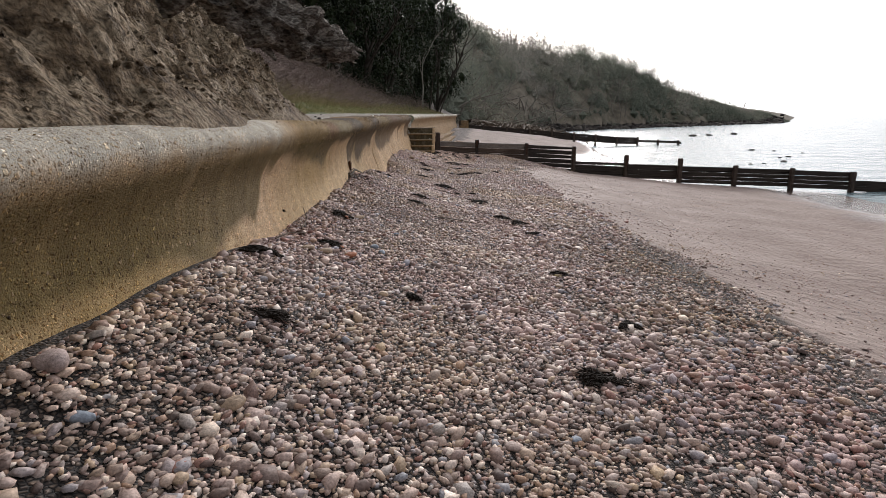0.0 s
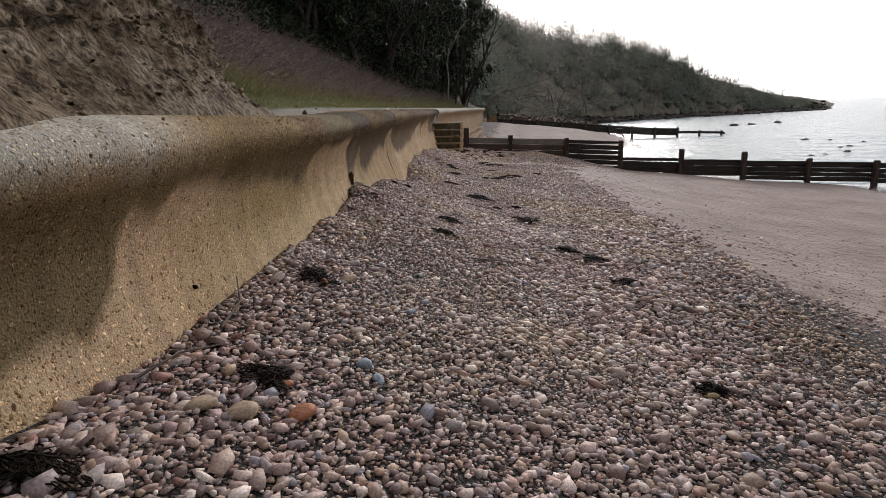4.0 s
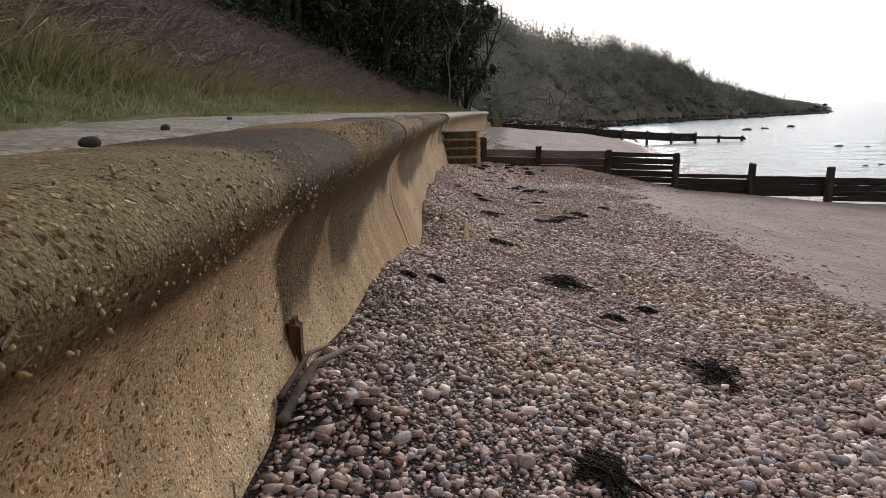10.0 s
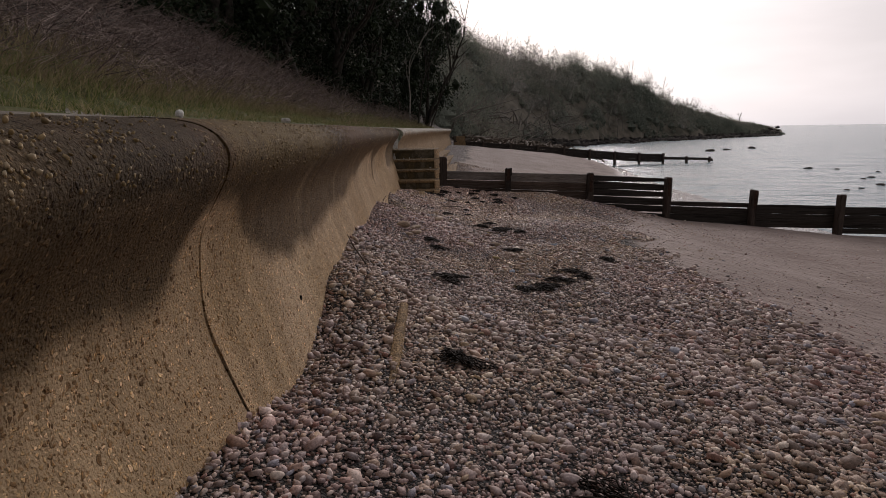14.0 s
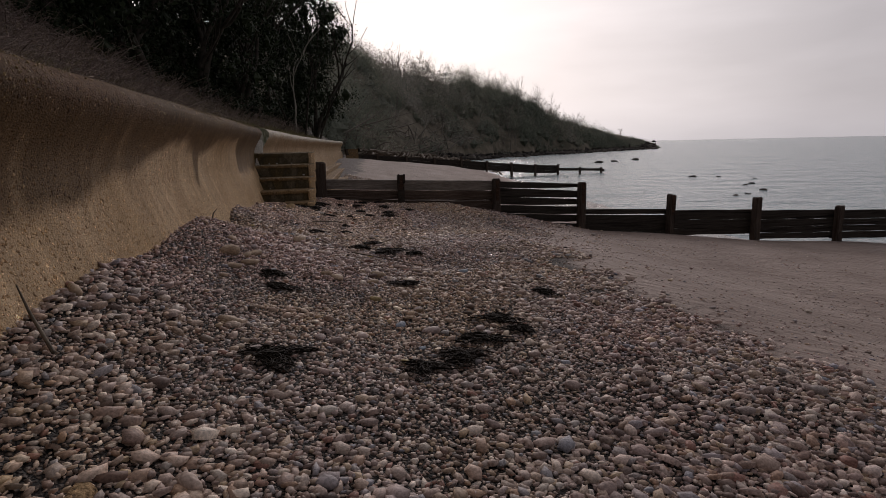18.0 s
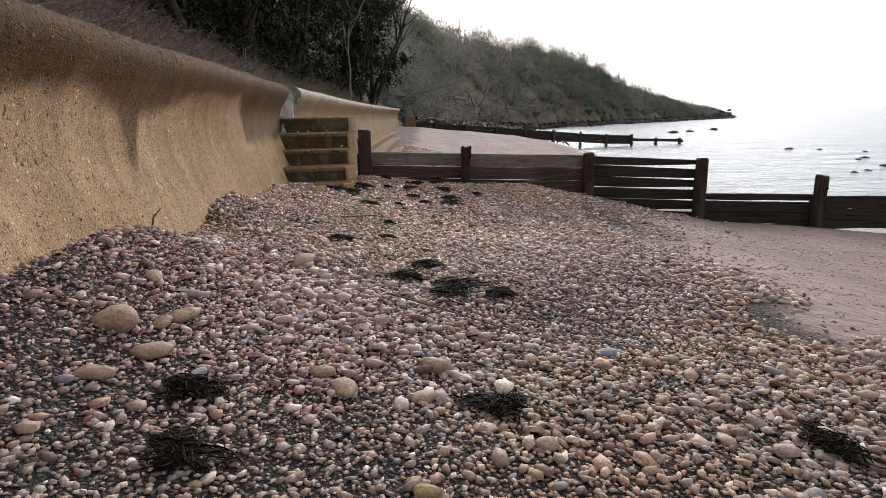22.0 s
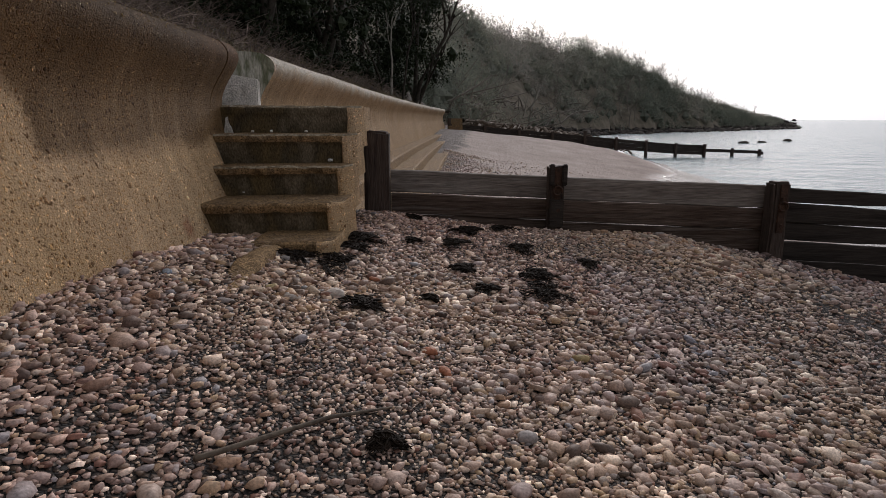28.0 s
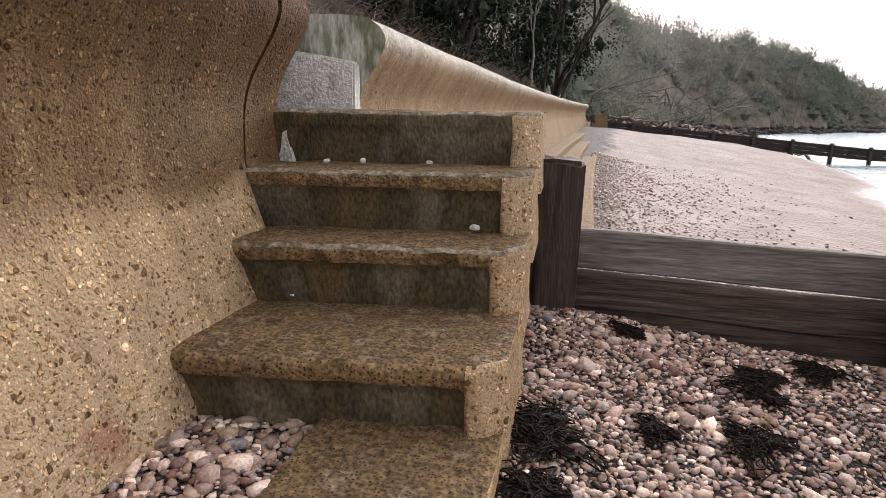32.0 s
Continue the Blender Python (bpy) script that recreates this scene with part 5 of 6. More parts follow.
for y0, y1, density, mean, seg, seed in ((1.3, 10.0, 2850, 0.0126, 5, 201), (10.0, 18.0, 3050, 0.0119, 5, 205), (18.0, 21.9, 3700, 0.0110, 6, 204)):
    near = pebble_field("shingle", -1.15, 1.2, y0, y1, density, mean, seg, 2, seed, on_beach, mat=M_PEB_WARM if y0 > 15 else M_PEB)
    tagged(near, "rounded pinkish-grey and brown beach pebbles heaped on the upper beach", "pebbles", kind="stuff")
for x0, x1, y0, density, mean, seed in ((1.2, 2.5, 9.0, 2700, 0.0132, 207), (1.2, 2.5, 1.3, 1500, 0.0148, 208), (2.5, 5.6, 1.3, 680, 0.0165, 202)):
    mid = pebble_field("shingle", x0, x1, y0, 21.9 if y0 > 2 or x0 > 2 else 9.0, density, mean, 5, 2, seed, on_beach)
    tagged(mid, "small brown and grey beach pebbles thinning out onto sand", "pebbles", kind="stuff")
tagged(pebble_field("shingle", -1.0, 3.6, -3.0, 1.3, 420, 0.02, 5, 2, 206, on_beach), "rounded pinkish-grey and brown beach pebbles heaped on the upper beach", "pebbles", kind="stuff")
back_p = pebble_field("shingle", 0.0, 5.6, 22.15, 38.0, 330, 0.024, 5, 2, 203, lambda a, c, q: (a > wall2_x(c) + 0.95) & (q < np.exp(-(a - wall2_x(c) - 1.0) / 1.1)))
tagged(back_p, "scattered pebbles on sand below the far wall", "pebbles", kind="stuff")

# ---- hill and headland ----
AZ = [-60, -30, -6, 0, 3, 7, 10.4, 14, 17, 20, 23, 26, 28, 29.6, 31]
R0 = [40, 42, 44, 52, 66, 83, 97, 109, 119, 130, 144, 161, 175, 187, 196]
R1 = [124, 124, 121, 120, 121, 127, 133, 139, 144, 153, 164, 180, 193, 204, 212]
HC = [31, 27, 21, 18.6, 17.2, 15.0, 13.6, 12.6, 11.0, 8.6, 5.6, 3.2, 1.9, 0.5, -1.8]
HX, HY = 0.3, 11.5


def hill_z(az, r):
    r0, r1, h = np.interp(az, AZ, R0), np.interp(az, AZ, R1), np.interp(az, AZ, HC)
    r0 = r0 + 3.0 * vnoise(az * 0.8, az * 0 + 1, 301)
    f = np.clip((r - r0) / (r1 - r0), 0, 1)
    prof = 0.16 * np.clip(f / 0.06, 0, 1) + 0.84 * (f * f * (3 - 2 * f)) ** 0.75
    x, y = r * np.sin(np.radians(az)), r * np.cos(np.radians(az))
    return SEA_Z - 0.3 + (h - SEA_Z) * prof + np.clip(f * 8, 0, 1) * (0.9 * fbm(x * 0.06, y * 0.06, 4, 302) + 0.35 * fbm(x * 0.4, y * 0.4, 3, 303)) * np.clip(h / 5, 0.15, 1) + np.clip(r - r1, 0, 400) * 0.02 * np.clip(h / 8, -1, 1)


ga = np.arange(-60, 31.2, 0.4)
gr = np.concatenate([np.arange(38, 220, 1.5), [230, 260, 320, 420]])
A, R = np.meshgrid(ga, gr, indexing="ij")
hill = mesh_object("hillside", np.stack([HX + R * np.sin(np.radians(A)), HY + R * np.cos(np.radians(A)), hill_z(A, R)], -1).reshape(-1, 3), grid_faces(len(ga), len(gr))[:, ::-1], M_HILL)
tagged(hill, "wooded hillside falling to a low headland by the sea", "hillside", kind="structure")


def leaf_cloud(centres, radii, counts, leaf, seed, squash=0.8):
    """Small leaf faces in uneven clumps round the centres. Returns verts and triangles."""
    r = np.random.default_rng(seed)
    idx = np.repeat(np.arange(len(centres)), counts)
    n = len(idx)
    d = r.normal(0, 1, (n, 3))
    d /= np.linalg.norm(d, axis=1, keepdims=True)
    rad = radii[idx] * r.uniform(0.35, 1.0, n) ** 0.6 * (1 + 0.35 * np.sin(3.1 * d[:, 0] + idx) * np.cos(2.7 * d[:, 1] + 2 * idx))
    c = centres[idx] + d * rad[:, None] * np.array([1, 1, squash])
    a = r.normal(0, 1, (n, 3))
    a /= np.linalg.norm(a, axis=1, keepdims=True)
    b = np.cross(a, r.normal(0, 1, (n, 3)))
    b /= np.linalg.norm(b, axis=1, keepdims=True) + 1e-9
    s = (leaf * r.uniform(0.6, 1.4, n))[:, None]
    V = np.stack([c - a * s, c + b * s * 0.55, c + a * s, c - b * s * 0.55], 1)
    F = np.arange(n * 4).reshape(-1, 4)
    return V.reshape(-1, 3), F


def blobs(centres, radii, seed, seg=8, rings=5):
    """Lumpy solid masses inside the crowns."""
    r = np.random.default_rng(seed)
    th, ph = np.arange(seg) * 2 * np.pi / seg, np.linspace(0.35, math.pi - 0.35, rings)
    d = np.array([(math.sin(p) * math.cos(t), math.sin(p) * math.sin(t), math.cos(p)) for p in ph for t in th] + [(0, 0, 1), (0, 0, -1)])
    n = len(centres)
    V = centres[:, None, :] + d[None] * radii[:, None, None] * r.uniform(0.62, 1.18, (n, len(d)))[:, :, None]
    f = [(q * seg + k, (q + 1) * seg + k, (q + 1) * seg + (k + 1) % seg) for q in range(rings - 1) for k in range(seg)]
    f += [(q * seg + k, (q + 1) * seg + (k + 1) % seg, q * seg + (k + 1) % seg) for q in range(rings - 1) for k in range(seg)]
    f += [(k, (k + 1) % seg, seg * rings) for k in range(seg)]
    q = seg * (rings - 1)
    f += [(q + (k + 1) % seg, q + k, seg * rings + 1) for k in range(seg)]
    F = (np.array(f)[None] + (np.arange(n) * len(d))[:, None, None]).reshape(-1, 3)
    return V.reshape(-1, 3), F, len(d)


# far woods on the hill
r = np.random.default_rng(31)
nW = 1750
wa = r.uniform(-5, 30.2, nW)
wf = r.uniform(0.0, 1.02, nW)
wr0, wr1 = np.interp(wa, AZ, R0), np.interp(wa, AZ, R1)
wrad = wr0 + wf * (wr1 - wr0)
keep = ~((wf > 0.03) & (wf < 0.3) & (wa > 5.0) & (wa < 19) & (vnoise(wa * 0.6, wf * 6, 8) > -0.25)) & (r.uniform(0, 1, nW) < np.interp(wa, [-14, 20, 26, 30.2], [1, 0.95, 0.75, 0.6]))
wa, wrad, wf = wa[keep], wrad[keep], wf[keep]
wsize = np.clip(r.lognormal(0.42, 0.36, len(wa)), 0.7, 2.8) * np.interp(wa, [0, 16, 24, 28, 30], [1.1, 0.95, 0.7, 0.42, 0.3])
wz = hill_z(wa, wrad) + wsize * 0.45
cen = np.stack([HX + wrad * np.sin(np.radians(wa)), HY + wrad * np.cos(np.radians(wa)), wz], -1)
# low scrub out to the tip
nT = 420
ta, tf = r.uniform(25, 30.9, nT), r.uniform(0.0, 1.05, nT)
trad = np.interp(ta, AZ, R0) + tf * (np.interp(ta, AZ, R1) - np.interp(ta, AZ, R0))
tsz = r.uniform(0.35, 0.8, nT) * np.interp(ta, [25, 31], [1.2, 0.6])
cen = np.concatenate([cen, np.stack([HX + trad * np.sin(np.radians(ta)), HY + trad * np.cos(np.radians(ta)), hill_z(ta, trad) + tsz * 0.3], -1)])
wsize = np.concatenate([wsize, tsz])
# taller open-crowned trees along the crest
nK = 120
ka, kf = r.uniform(-1, 22.5, nK), r.uniform(0.86, 1.0, nK)
kr = np.interp(ka, AZ, R0) + kf * (np.interp(ka, AZ, R1) - np.interp(ka, AZ, R0))
ks = r.uniform(0.9, 1.7, nK) * np.interp(ka, [0, 17, 22], [1.15, 1.1, 0.7])
kz = hill_z(ka, kr) + ks * r.uniform(0.9, 1.9, nK)
cen = np.concatenate([cen, np.stack([HX + kr * np.sin(np.radians(ka)), HY + kr * np.cos(np.radians(ka)), kz], -1)])
wsize = np.concatenate([wsize, ks])
cnt = np.clip((58 * wsize ** 1.6).astype(int) + 26, 36, 260)
V, F = leaf_cloud(cen, wsize * 1.05, cnt, 0.12, 32, 1.05)
BV, BF, nb = blobs(cen - np.array([0, 0, 0.25]) * wsize[:, None], np.where(np.arange(len(wsize)) < len(wsize) - nK, wsize * 0.42, wsize * 0.12), 34, 7, 3)
woods = mesh_object("far_woods", np.concatenate([V, BV]), [F, BF + len(V)], M_WOODS, smooth=False)
crown_tone = np.clip(0.2 + 0.6 * fbm(cen[:, 0] * 0.09, cen[:, 1] * 0.06, 3, 33) + r.uniform(-0.2, 0.2, len(cen)), 0, 0.8)
tone = woods.data.attributes.new("tone", "FLOAT", "POINT")
tone.data.foreach_set("value", np.concatenate([np.repeat(np.repeat(crown_tone, cnt), 4), np.repeat(crown_tone * 0.9, nb)]).astype(np.float32))
tagged(woods, "winter scrub and low trees covering the hill, their green dulled for haze", "woods", kind="stuff")


def bare_tree_arrays(base, height, lean, seed, spread=0.5, depth=3, radius=0.09):
    """A leafless tree as tapered tubes, every limb five points long."""
    r = np.random.default_rng(seed)
    paths, radii = [], []

    def grow(p, d, ln, rad, lev):
        pts = [p]
        for k in range(4):
            d = d + r.normal(0, 0.13, 3)
            d[2] += 0.06
            d /= np.linalg.norm(d)
            pts.append(pts[-1] + d * ln / 4)
        paths.append(np.array(pts))
        radii.append(np.linspace(rad, rad * 0.45, 5))
        if lev:
            for k in range(r.integers(3, 5)):
                t = r.integers(2, 5)
                nd = d + r.normal(0, spread, 3)
                nd[2] = abs(nd[2]) * 0.8 + 0.15
                nd /= np.linalg.norm(nd)
                grow(pts[t], nd, ln * r.uniform(0.45, 0.7), rad * 0.45, lev - 1)
    d0 = np.array([lean[0], lean[1], 1.0])
    grow(np.array(base, float), d0 / np.linalg.norm(d0), height * 0.5, radius, depth)
    return np.array(paths), np.array(radii)


r = np.random.default_rng(41)
# leafless trees along the crest and slopes
for k in range(64):
    if k < 44:
        a, f = r.uniform(0, 24), r.uniform(0.88, 1.0)
    else:
        a, f = r.uniform(1, 24), r.uniform(0.05, 0.6)
    rr = np.interp(a, AZ, R0) + f * (np.interp(a, AZ, R1) - np.interp(a, AZ, R0))
    hgt = r.uniform(4.6, 7.4) * (1 if a < 21 else 0.7)
    p, q = bare_tree_arrays((HX + rr * math.sin(radians(a)), HY + rr * math.cos(radians(a)), float(hill_z(np.array(a), np.array(rr))) - 0.1), hgt, r.normal(0, 0.18, 2), 500 + k, radius=0.13)
    V, F = tube_arrays(p, q, 3)
    tagged(mesh_object("bare_tree", V, F, M_TWIG), "leafless grey tree standing on the wooded hillside", "tree", group="bare trees on the hill")
# the low tree near the tip and pale leaning dead trunks near the shore
for a, rr, hgt, lean, mat, depth in ((27.3, 189, 3.2, (0.1, 0), M_TWIG, 3), (12.4, 116, 7.0, (0.8, 0.0), M_PALE, 2), (16.3, 126, 6.0, (0.35, 0), M_PALE, 2), (22.4, 149, 7.0, (0.5, 0.1), M_PALE, 2), (21.6, 147, 6.0, (0.7, 0.0), M_PALE, 2), (8.4, 97, 6.5, (0.6, 0), M_PALE, 2), (5.2, 84, 6, (0.5, 0), M_PALE, 2), (14.6, 118, 5.0, (-0.3, 0), M_PALE, 2)):
    p, q = bare_tree_arrays((HX + rr * math.sin(radians(a)), HY + rr * math.cos(radians(a)), float(hill_z(np.array(a), np.array(float(rr)))) - 0.1), hgt, lean, int(rr), radius=0.2, depth=depth)
    V, F = tube_arrays(p, q, 4)
    tagged(mesh_object("dead_tree", V, F, mat), "pale leaning dead tree on the shore slope", "tree", group="dead trees")

# boulders along the hill's foot
r = np.random.default_rng(51)
nB = 5400
ba = r.uniform(2, 30.5, nB)
bo = r.normal(0, 1, nB)
brad = np.interp(ba, AZ, R0) + 3.0 * vnoise(ba * 0.8, ba * 0 + 1, 301) - 3.5 + bo * 4.6
bs = np.clip(r.lognormal(-0.9, 0.5, nB), 0.14, 1.2)
bx, by = HX + brad * np.sin(np.radians(ba)), HY + brad * np.cos(np.radians(ba))
bz = np.maximum(SEA_Z, np.where(bo > 0.3, SEA_Z + 0.8 * (bo - 0.3), SEA_Z)) + 0.02
rocks = scatter_pebbles("shore_rocks", bx, by, bz, bs, 6, 2, M_ROCK, seed=52, flat=(0.35, 0.7))
tagged(rocks, "dark boulders and rubble along the foot of the hill", "rocks", kind="stuff")
for k, (x, y, s) in enumerate(((24.0, 47.0, 0.32), (17.5, 34, 0.16), (20.5, 36, 0.22), (23, 40, 0.2), (18.6, 34.6, 0.15), (22.0, 39.2, 0.16), (25.2, 46.0, 0.2), (26.0, 43.5, 0.16), (31.0, 76, 0.6), (39, 82, 0.6), (34, 78, 0.5))):
    rk = scatter_pebbles("sea_rock", np.array([0.0]), np.array([0.0]), np.array([0.0]), np.array([s]), 10, 4, M_ROCK, seed=60 + k, flat=(0.3, 0.45), tilt=0.1)
    rk.location = (x, y, SEA_Z + 0.01)
    tagged(rk, "dark wet rock just breaking the sea surface", "rock", group="rocks in the shallows")

# driftwood heap beyond the far wall
r = np.random.default_rng(71)
nD = 150
dx, dy = r.uniform(1.5, 14, nD), r.uniform(57, 80, nD)
ang = r.uniform(0, 6.28, nD)
ln = r.uniform(0.8, 3.5, nD)
pts = []
for k in range(5):
    f = (k / 4 - 0.5)
    pts.append(np.stack([dx + np.cos(ang) * ln * f, dy + np.sin(ang) * ln * f, np.maximum(ground_z(dx, dy), SEA_Z) + 0.15 + r.uniform(-0.1, 0.4, nD) + r.normal(0, 0.06, nD)], -1))
V, F = tube_arrays(np.stack(pts, 1), np.tile(np.linspace(0.12, 0.04, 5), (nD, 1)) * r.uniform(0.5, 1.5, (nD, 1)), 5)
tagged(mesh_object("driftwood_heap", V, F, M_STICK), "tangle of grey driftwood and fallen branches on the shore", "driftwood", kind="stuff")

r = np.random.default_rng(73)
nF = 260
fa = r.uniform(-1, 12, nF)
fr_ = np.interp(fa, AZ, R0) + r.uniform(-3, 9, nF)
fh = np.maximum(hill_z(fa, fr_), SEA_Z + 0.2)
fdx, fdz, fl = r.normal(0, 0.8, nF), r.uniform(0.0, 0.75, nF), r.uniform(1.2, 5.0, nF)
bow = r.normal(0, 0.12, (nF, 2))
pts = []
for k in range(5):
    f = k / 4
    pts.append(np.stack([HX + fr_ * np.sin(np.radians(fa)) + fdx * fl * f, HY + fr_ * np.cos(np.radians(fa)) + fl * bow[:, 0] * f - 0.4 * f, fh + fdz * fl * f + fl * bow[:, 1] * 4 * f * (1 - f)], -1))
V, F = tube_arrays(np.stack(pts, 1), np.tile(np.linspace(0.11, 0.035, 5), (nF, 1)) * r.uniform(0.5, 1.4, (nF, 1)), 4)
tagged(mesh_object("driftwood_heap", V, F, M_TWIG), "bleached fallen trees and roots tangled at the foot of the hill", "driftwood", kind="stuff")


# ---- the dark evergreen trees above the wall ----
def evergreen(x, y, height, crown, seed, leaves=5200, mat=None):
    tree = new("evergreen_tree")
    r = np.random.default_rng(seed)
    z0 = float(land_z(np.array(x), np.array(y))) - 0.2
    trunks = []
    for k in range(r.integers(2, 4)):
        lean = r.normal(0, 0.18, 2) + np.array([0.12, -0.05])
        p, q = bare_tree_arrays((x + r.normal(0, 0.25), y + r.normal(0, 0.25), z0), height * 0.95, lean, seed * 10 + k, radius=0.16, depth=2, spread=0.42)
        trunks.append((p, q))
    P, Q = np.concatenate([t[0] for t in trunks]), np.concatenate([t[1] for t in trunks])
    V, F = tube_arrays(P, Q, 6)
    mesh_object("trunk", V, F, mat or M_BARK, tree)
    cen, rad = [], []
    for k in range(36):
        th, h = r.uniform(0, 6.28), r.uniform(0.2, 1.0)
        wr = crown * math.sqrt(max(0.05, 1 - (abs(h - 0.6) / 0.55) ** 2)) * r.uniform(0.45, 1.0)
        cen.append((x + wr * math.cos(th), y + wr * math.sin(th), z0 + height * h))
        rad.append(r.uniform(0.7, 1.35) * crown * 0.36)
    cen, rad = np.array(cen), np.array(rad)
    V, F = leaf_cloud(cen, rad, np.full(36, leaves // 36), 0.072, seed + 5)
    BV, BF, _ = blobs(cen, rad * 0.3, seed + 6, 7, 3)
    mesh_object("crown", np.concatenate([V, BV]), [F, BF + len(V)], M_LEAF, tree, smooth=False)
    return tagged(tree, "dark evergreen oak leaning out from the bank above the wall", "tree", group="evergreen trees")


for k, (x, y, h, c) in enumerate(((-1.2, 50.5, 11.5, 2.5), (-3.4, 48.5, 12.5, 3.4), (-6.4, 46, 11, 3.6), (-8.5, 41, 10, 3.8), (-5.6, 52, 13, 4.0), (-10.5, 36, 9, 3.6), (-12.5, 31, 9, 3.6), (-9.5, 48, 12, 4.2), (-0.8, 55, 9, 2.8), (-14.5, 42, 12, 4.5), (-13, 25.5, 8, 3.4), (-3.5, 58, 11, 4), (-16, 33, 11, 4.5), (-16, 20, 8, 4), (-6.2, 38, 8, 2.8), (-8.2, 33.5, 7.5, 2.8), (-9.6, 29, 6.5, 2.6), (-4.2, 44, 9, 2.6), (-4.6, 35, 6.5, 2.2), (-5.7, 31, 6, 2.2), (-6.5, 27, 5.5, 2.2), (-4.0, 40, 7.5, 2.3))):
    evergreen(x, y, h, c, 700 + k, leaves=11500 if k < 6 else 6500)
r = np.random.default_rng(88)
us, uy = r.uniform(2.6, 9.5, 230), np.concatenate([r.uniform(26, 56, 150), r.uniform(15, 27, 80)])
ux = np.where(uy < 22.2, wall_x(uy), wall2_x(uy)) - us - np.interp(uy, [15, 20, 26, 34, 44], [3.0, 2.0, 2.2, 1.2, 0.0])
ur = np.concatenate([r.uniform(0.45, 1.15, 150), r.uniform(0.3, 0.75, 80)])
ucen = np.stack([ux, uy, land_z(ux, uy) + ur * 0.5], -1)
V, F = leaf_cloud(ucen, ur, np.full(230, 210), 0.06, 89, 0.9)
BV, BF, _ = blobs(ucen, ur * 0.28, 90, 7, 3)
tagged(mesh_object("undergrowth", np.concatenate([V, BV]), [F, BF + len(V)], M_LEAF, smooth=False), "dark evergreen scrub and ivy under the trees", "undergrowth", kind="stuff")
p, q = bare_tree_arrays((-5.8, 47.0, float(land_z(np.array(-5.8), np.array(47.0)))), 9.5, (-0.02, 0), 777, radius=0.14, depth=2)
V, F = tube_arrays(p, q, 6)
tagged(mesh_object("birch_tree", V, F, M_PALE), "slender pale bare trunk in front of the dark wood", "tree", group="pale slender trees")
for k, (x, y, h, ln) in enumerate(((-2.4, 47.2, 7.5, -0.08), (-2.0, 47.6, 7.0, 0.05), (-1.5, 48.4, 7.0, 0.22), (-0.7, 49.6, 5.0, 0.3), (-4.2, 47.0, 8.0, -0.1))):
    p, q = bare_tree_arrays((x, y, float(land_z(np.array(x), np.array(y))) - 0.1), h, (ln, -0.03), 790 + k, radius=0.075, depth=2, spread=0.35)
    V, F = tube_arrays(p, q, 6)
    tagged(mesh_object("birch_tree", V, F, M_PALE if k == 1 else M_BARK), "slender pale bare trunk in front of the dark wood", "tree", group="pale slender trees")

# ---- brambles and grass ----
r = np.random.default_rng(81)


def bank_points(n, s0, s1, y0, y1, power=1.0):
    s = s0 + (s1 - s0) * r.uniform(0, 1, n) ** power
    y = y0 + (y1 - y0) * r.uniform(0, 1, n)
    x = np.where(y < 22.2, wall_x(y), wall2_x(y)) - s
    z = land_z(x, y)
    return x, y, z


def stems(n, s0, s1, y0, y1, length, radius, arch):
    x, y, z = bank_points(n, s0, s1, y0, y1)
    th = r.uniform(0, 6.28, n)
    L = length * r.uniform(0.5, 1.4, n)
    up = r.uniform(0.5, 1.2, n)
    pts = []
    for k in range(4):
        f = k / 3
        out = L * f * arch
        th = th + r.normal(0, 0.45, n)
        pts.append(np.stack([x + np.cos(th) * out + r.normal(0, 0.04, n), y + np.sin(th) * out + r.normal(0, 0.04, n), z - 0.03 + L * up * (f - 0.55 * f * f * r.uniform(0.4, 1.3, n))], -1))
    return tube_arrays(np.stack(pts, 1), np.tile(np.linspace(1, 0.5, 4), (n, 1)) * radius * r.uniform(0.6, 1.5, (n, 1)), 3)


V1, F1_ = stems(12000, 2.0, 6.0, 5.5, 26, 0.5, 0.0045, 0.85)
V2, F2_ = stems(5200, 2.0, 9.5, 23.5, 52, 0.7, 0.0062, 0.8)
tagged(mesh_object("brambles", np.concatenate([V1, V2]), [F1_, F2_ + len(V1)], M_BRAM), "tangle of leafless pinkish-brown bramble stems on the bank", "brambles", kind="stuff")


def blades(name, n, s0, s1, y0, y1, length, width, mat, label, power=1.0):
    x, y, z = bank_points(n, s0, s1, y0, y1, power)
    k_ = ~((y < 6.6) & (slump_z(x, y) > z))
    x, y, z = x[k_], y[k_], z[k_]
    n = len(x)
    th = r.uniform(0, 6.28, n)
    L = length * r.uniform(0.5, 1.5, n)
    bend = r.uniform(0.3, 1.6, n)
    pts = []
    lean = r.normal(0.15, 0.35, n)
    for k in range(3):
        f = k / 2
        pts.append(np.stack([x + np.cos(th) * L * bend * f * f + lean * L * f, y + np.sin(th) * L * bend * f * f, z + 0.01 + L * (f - 0.35 * bend * f * f)], -1))
    P = np.stack(pts, 1)
    W = np.tile(np.array([1, 0.75, 0.1]), (n, 1)) * width * r.uniform(0.7, 1.4, (n, 1))
    side = np.stack([-np.sin(th), np.cos(th), np.zeros(n)], -1)
    V, F = ribbons(P, W, side)
    return tagged(mesh_object(name, V, F, mat), label, "grass", kind="stuff")


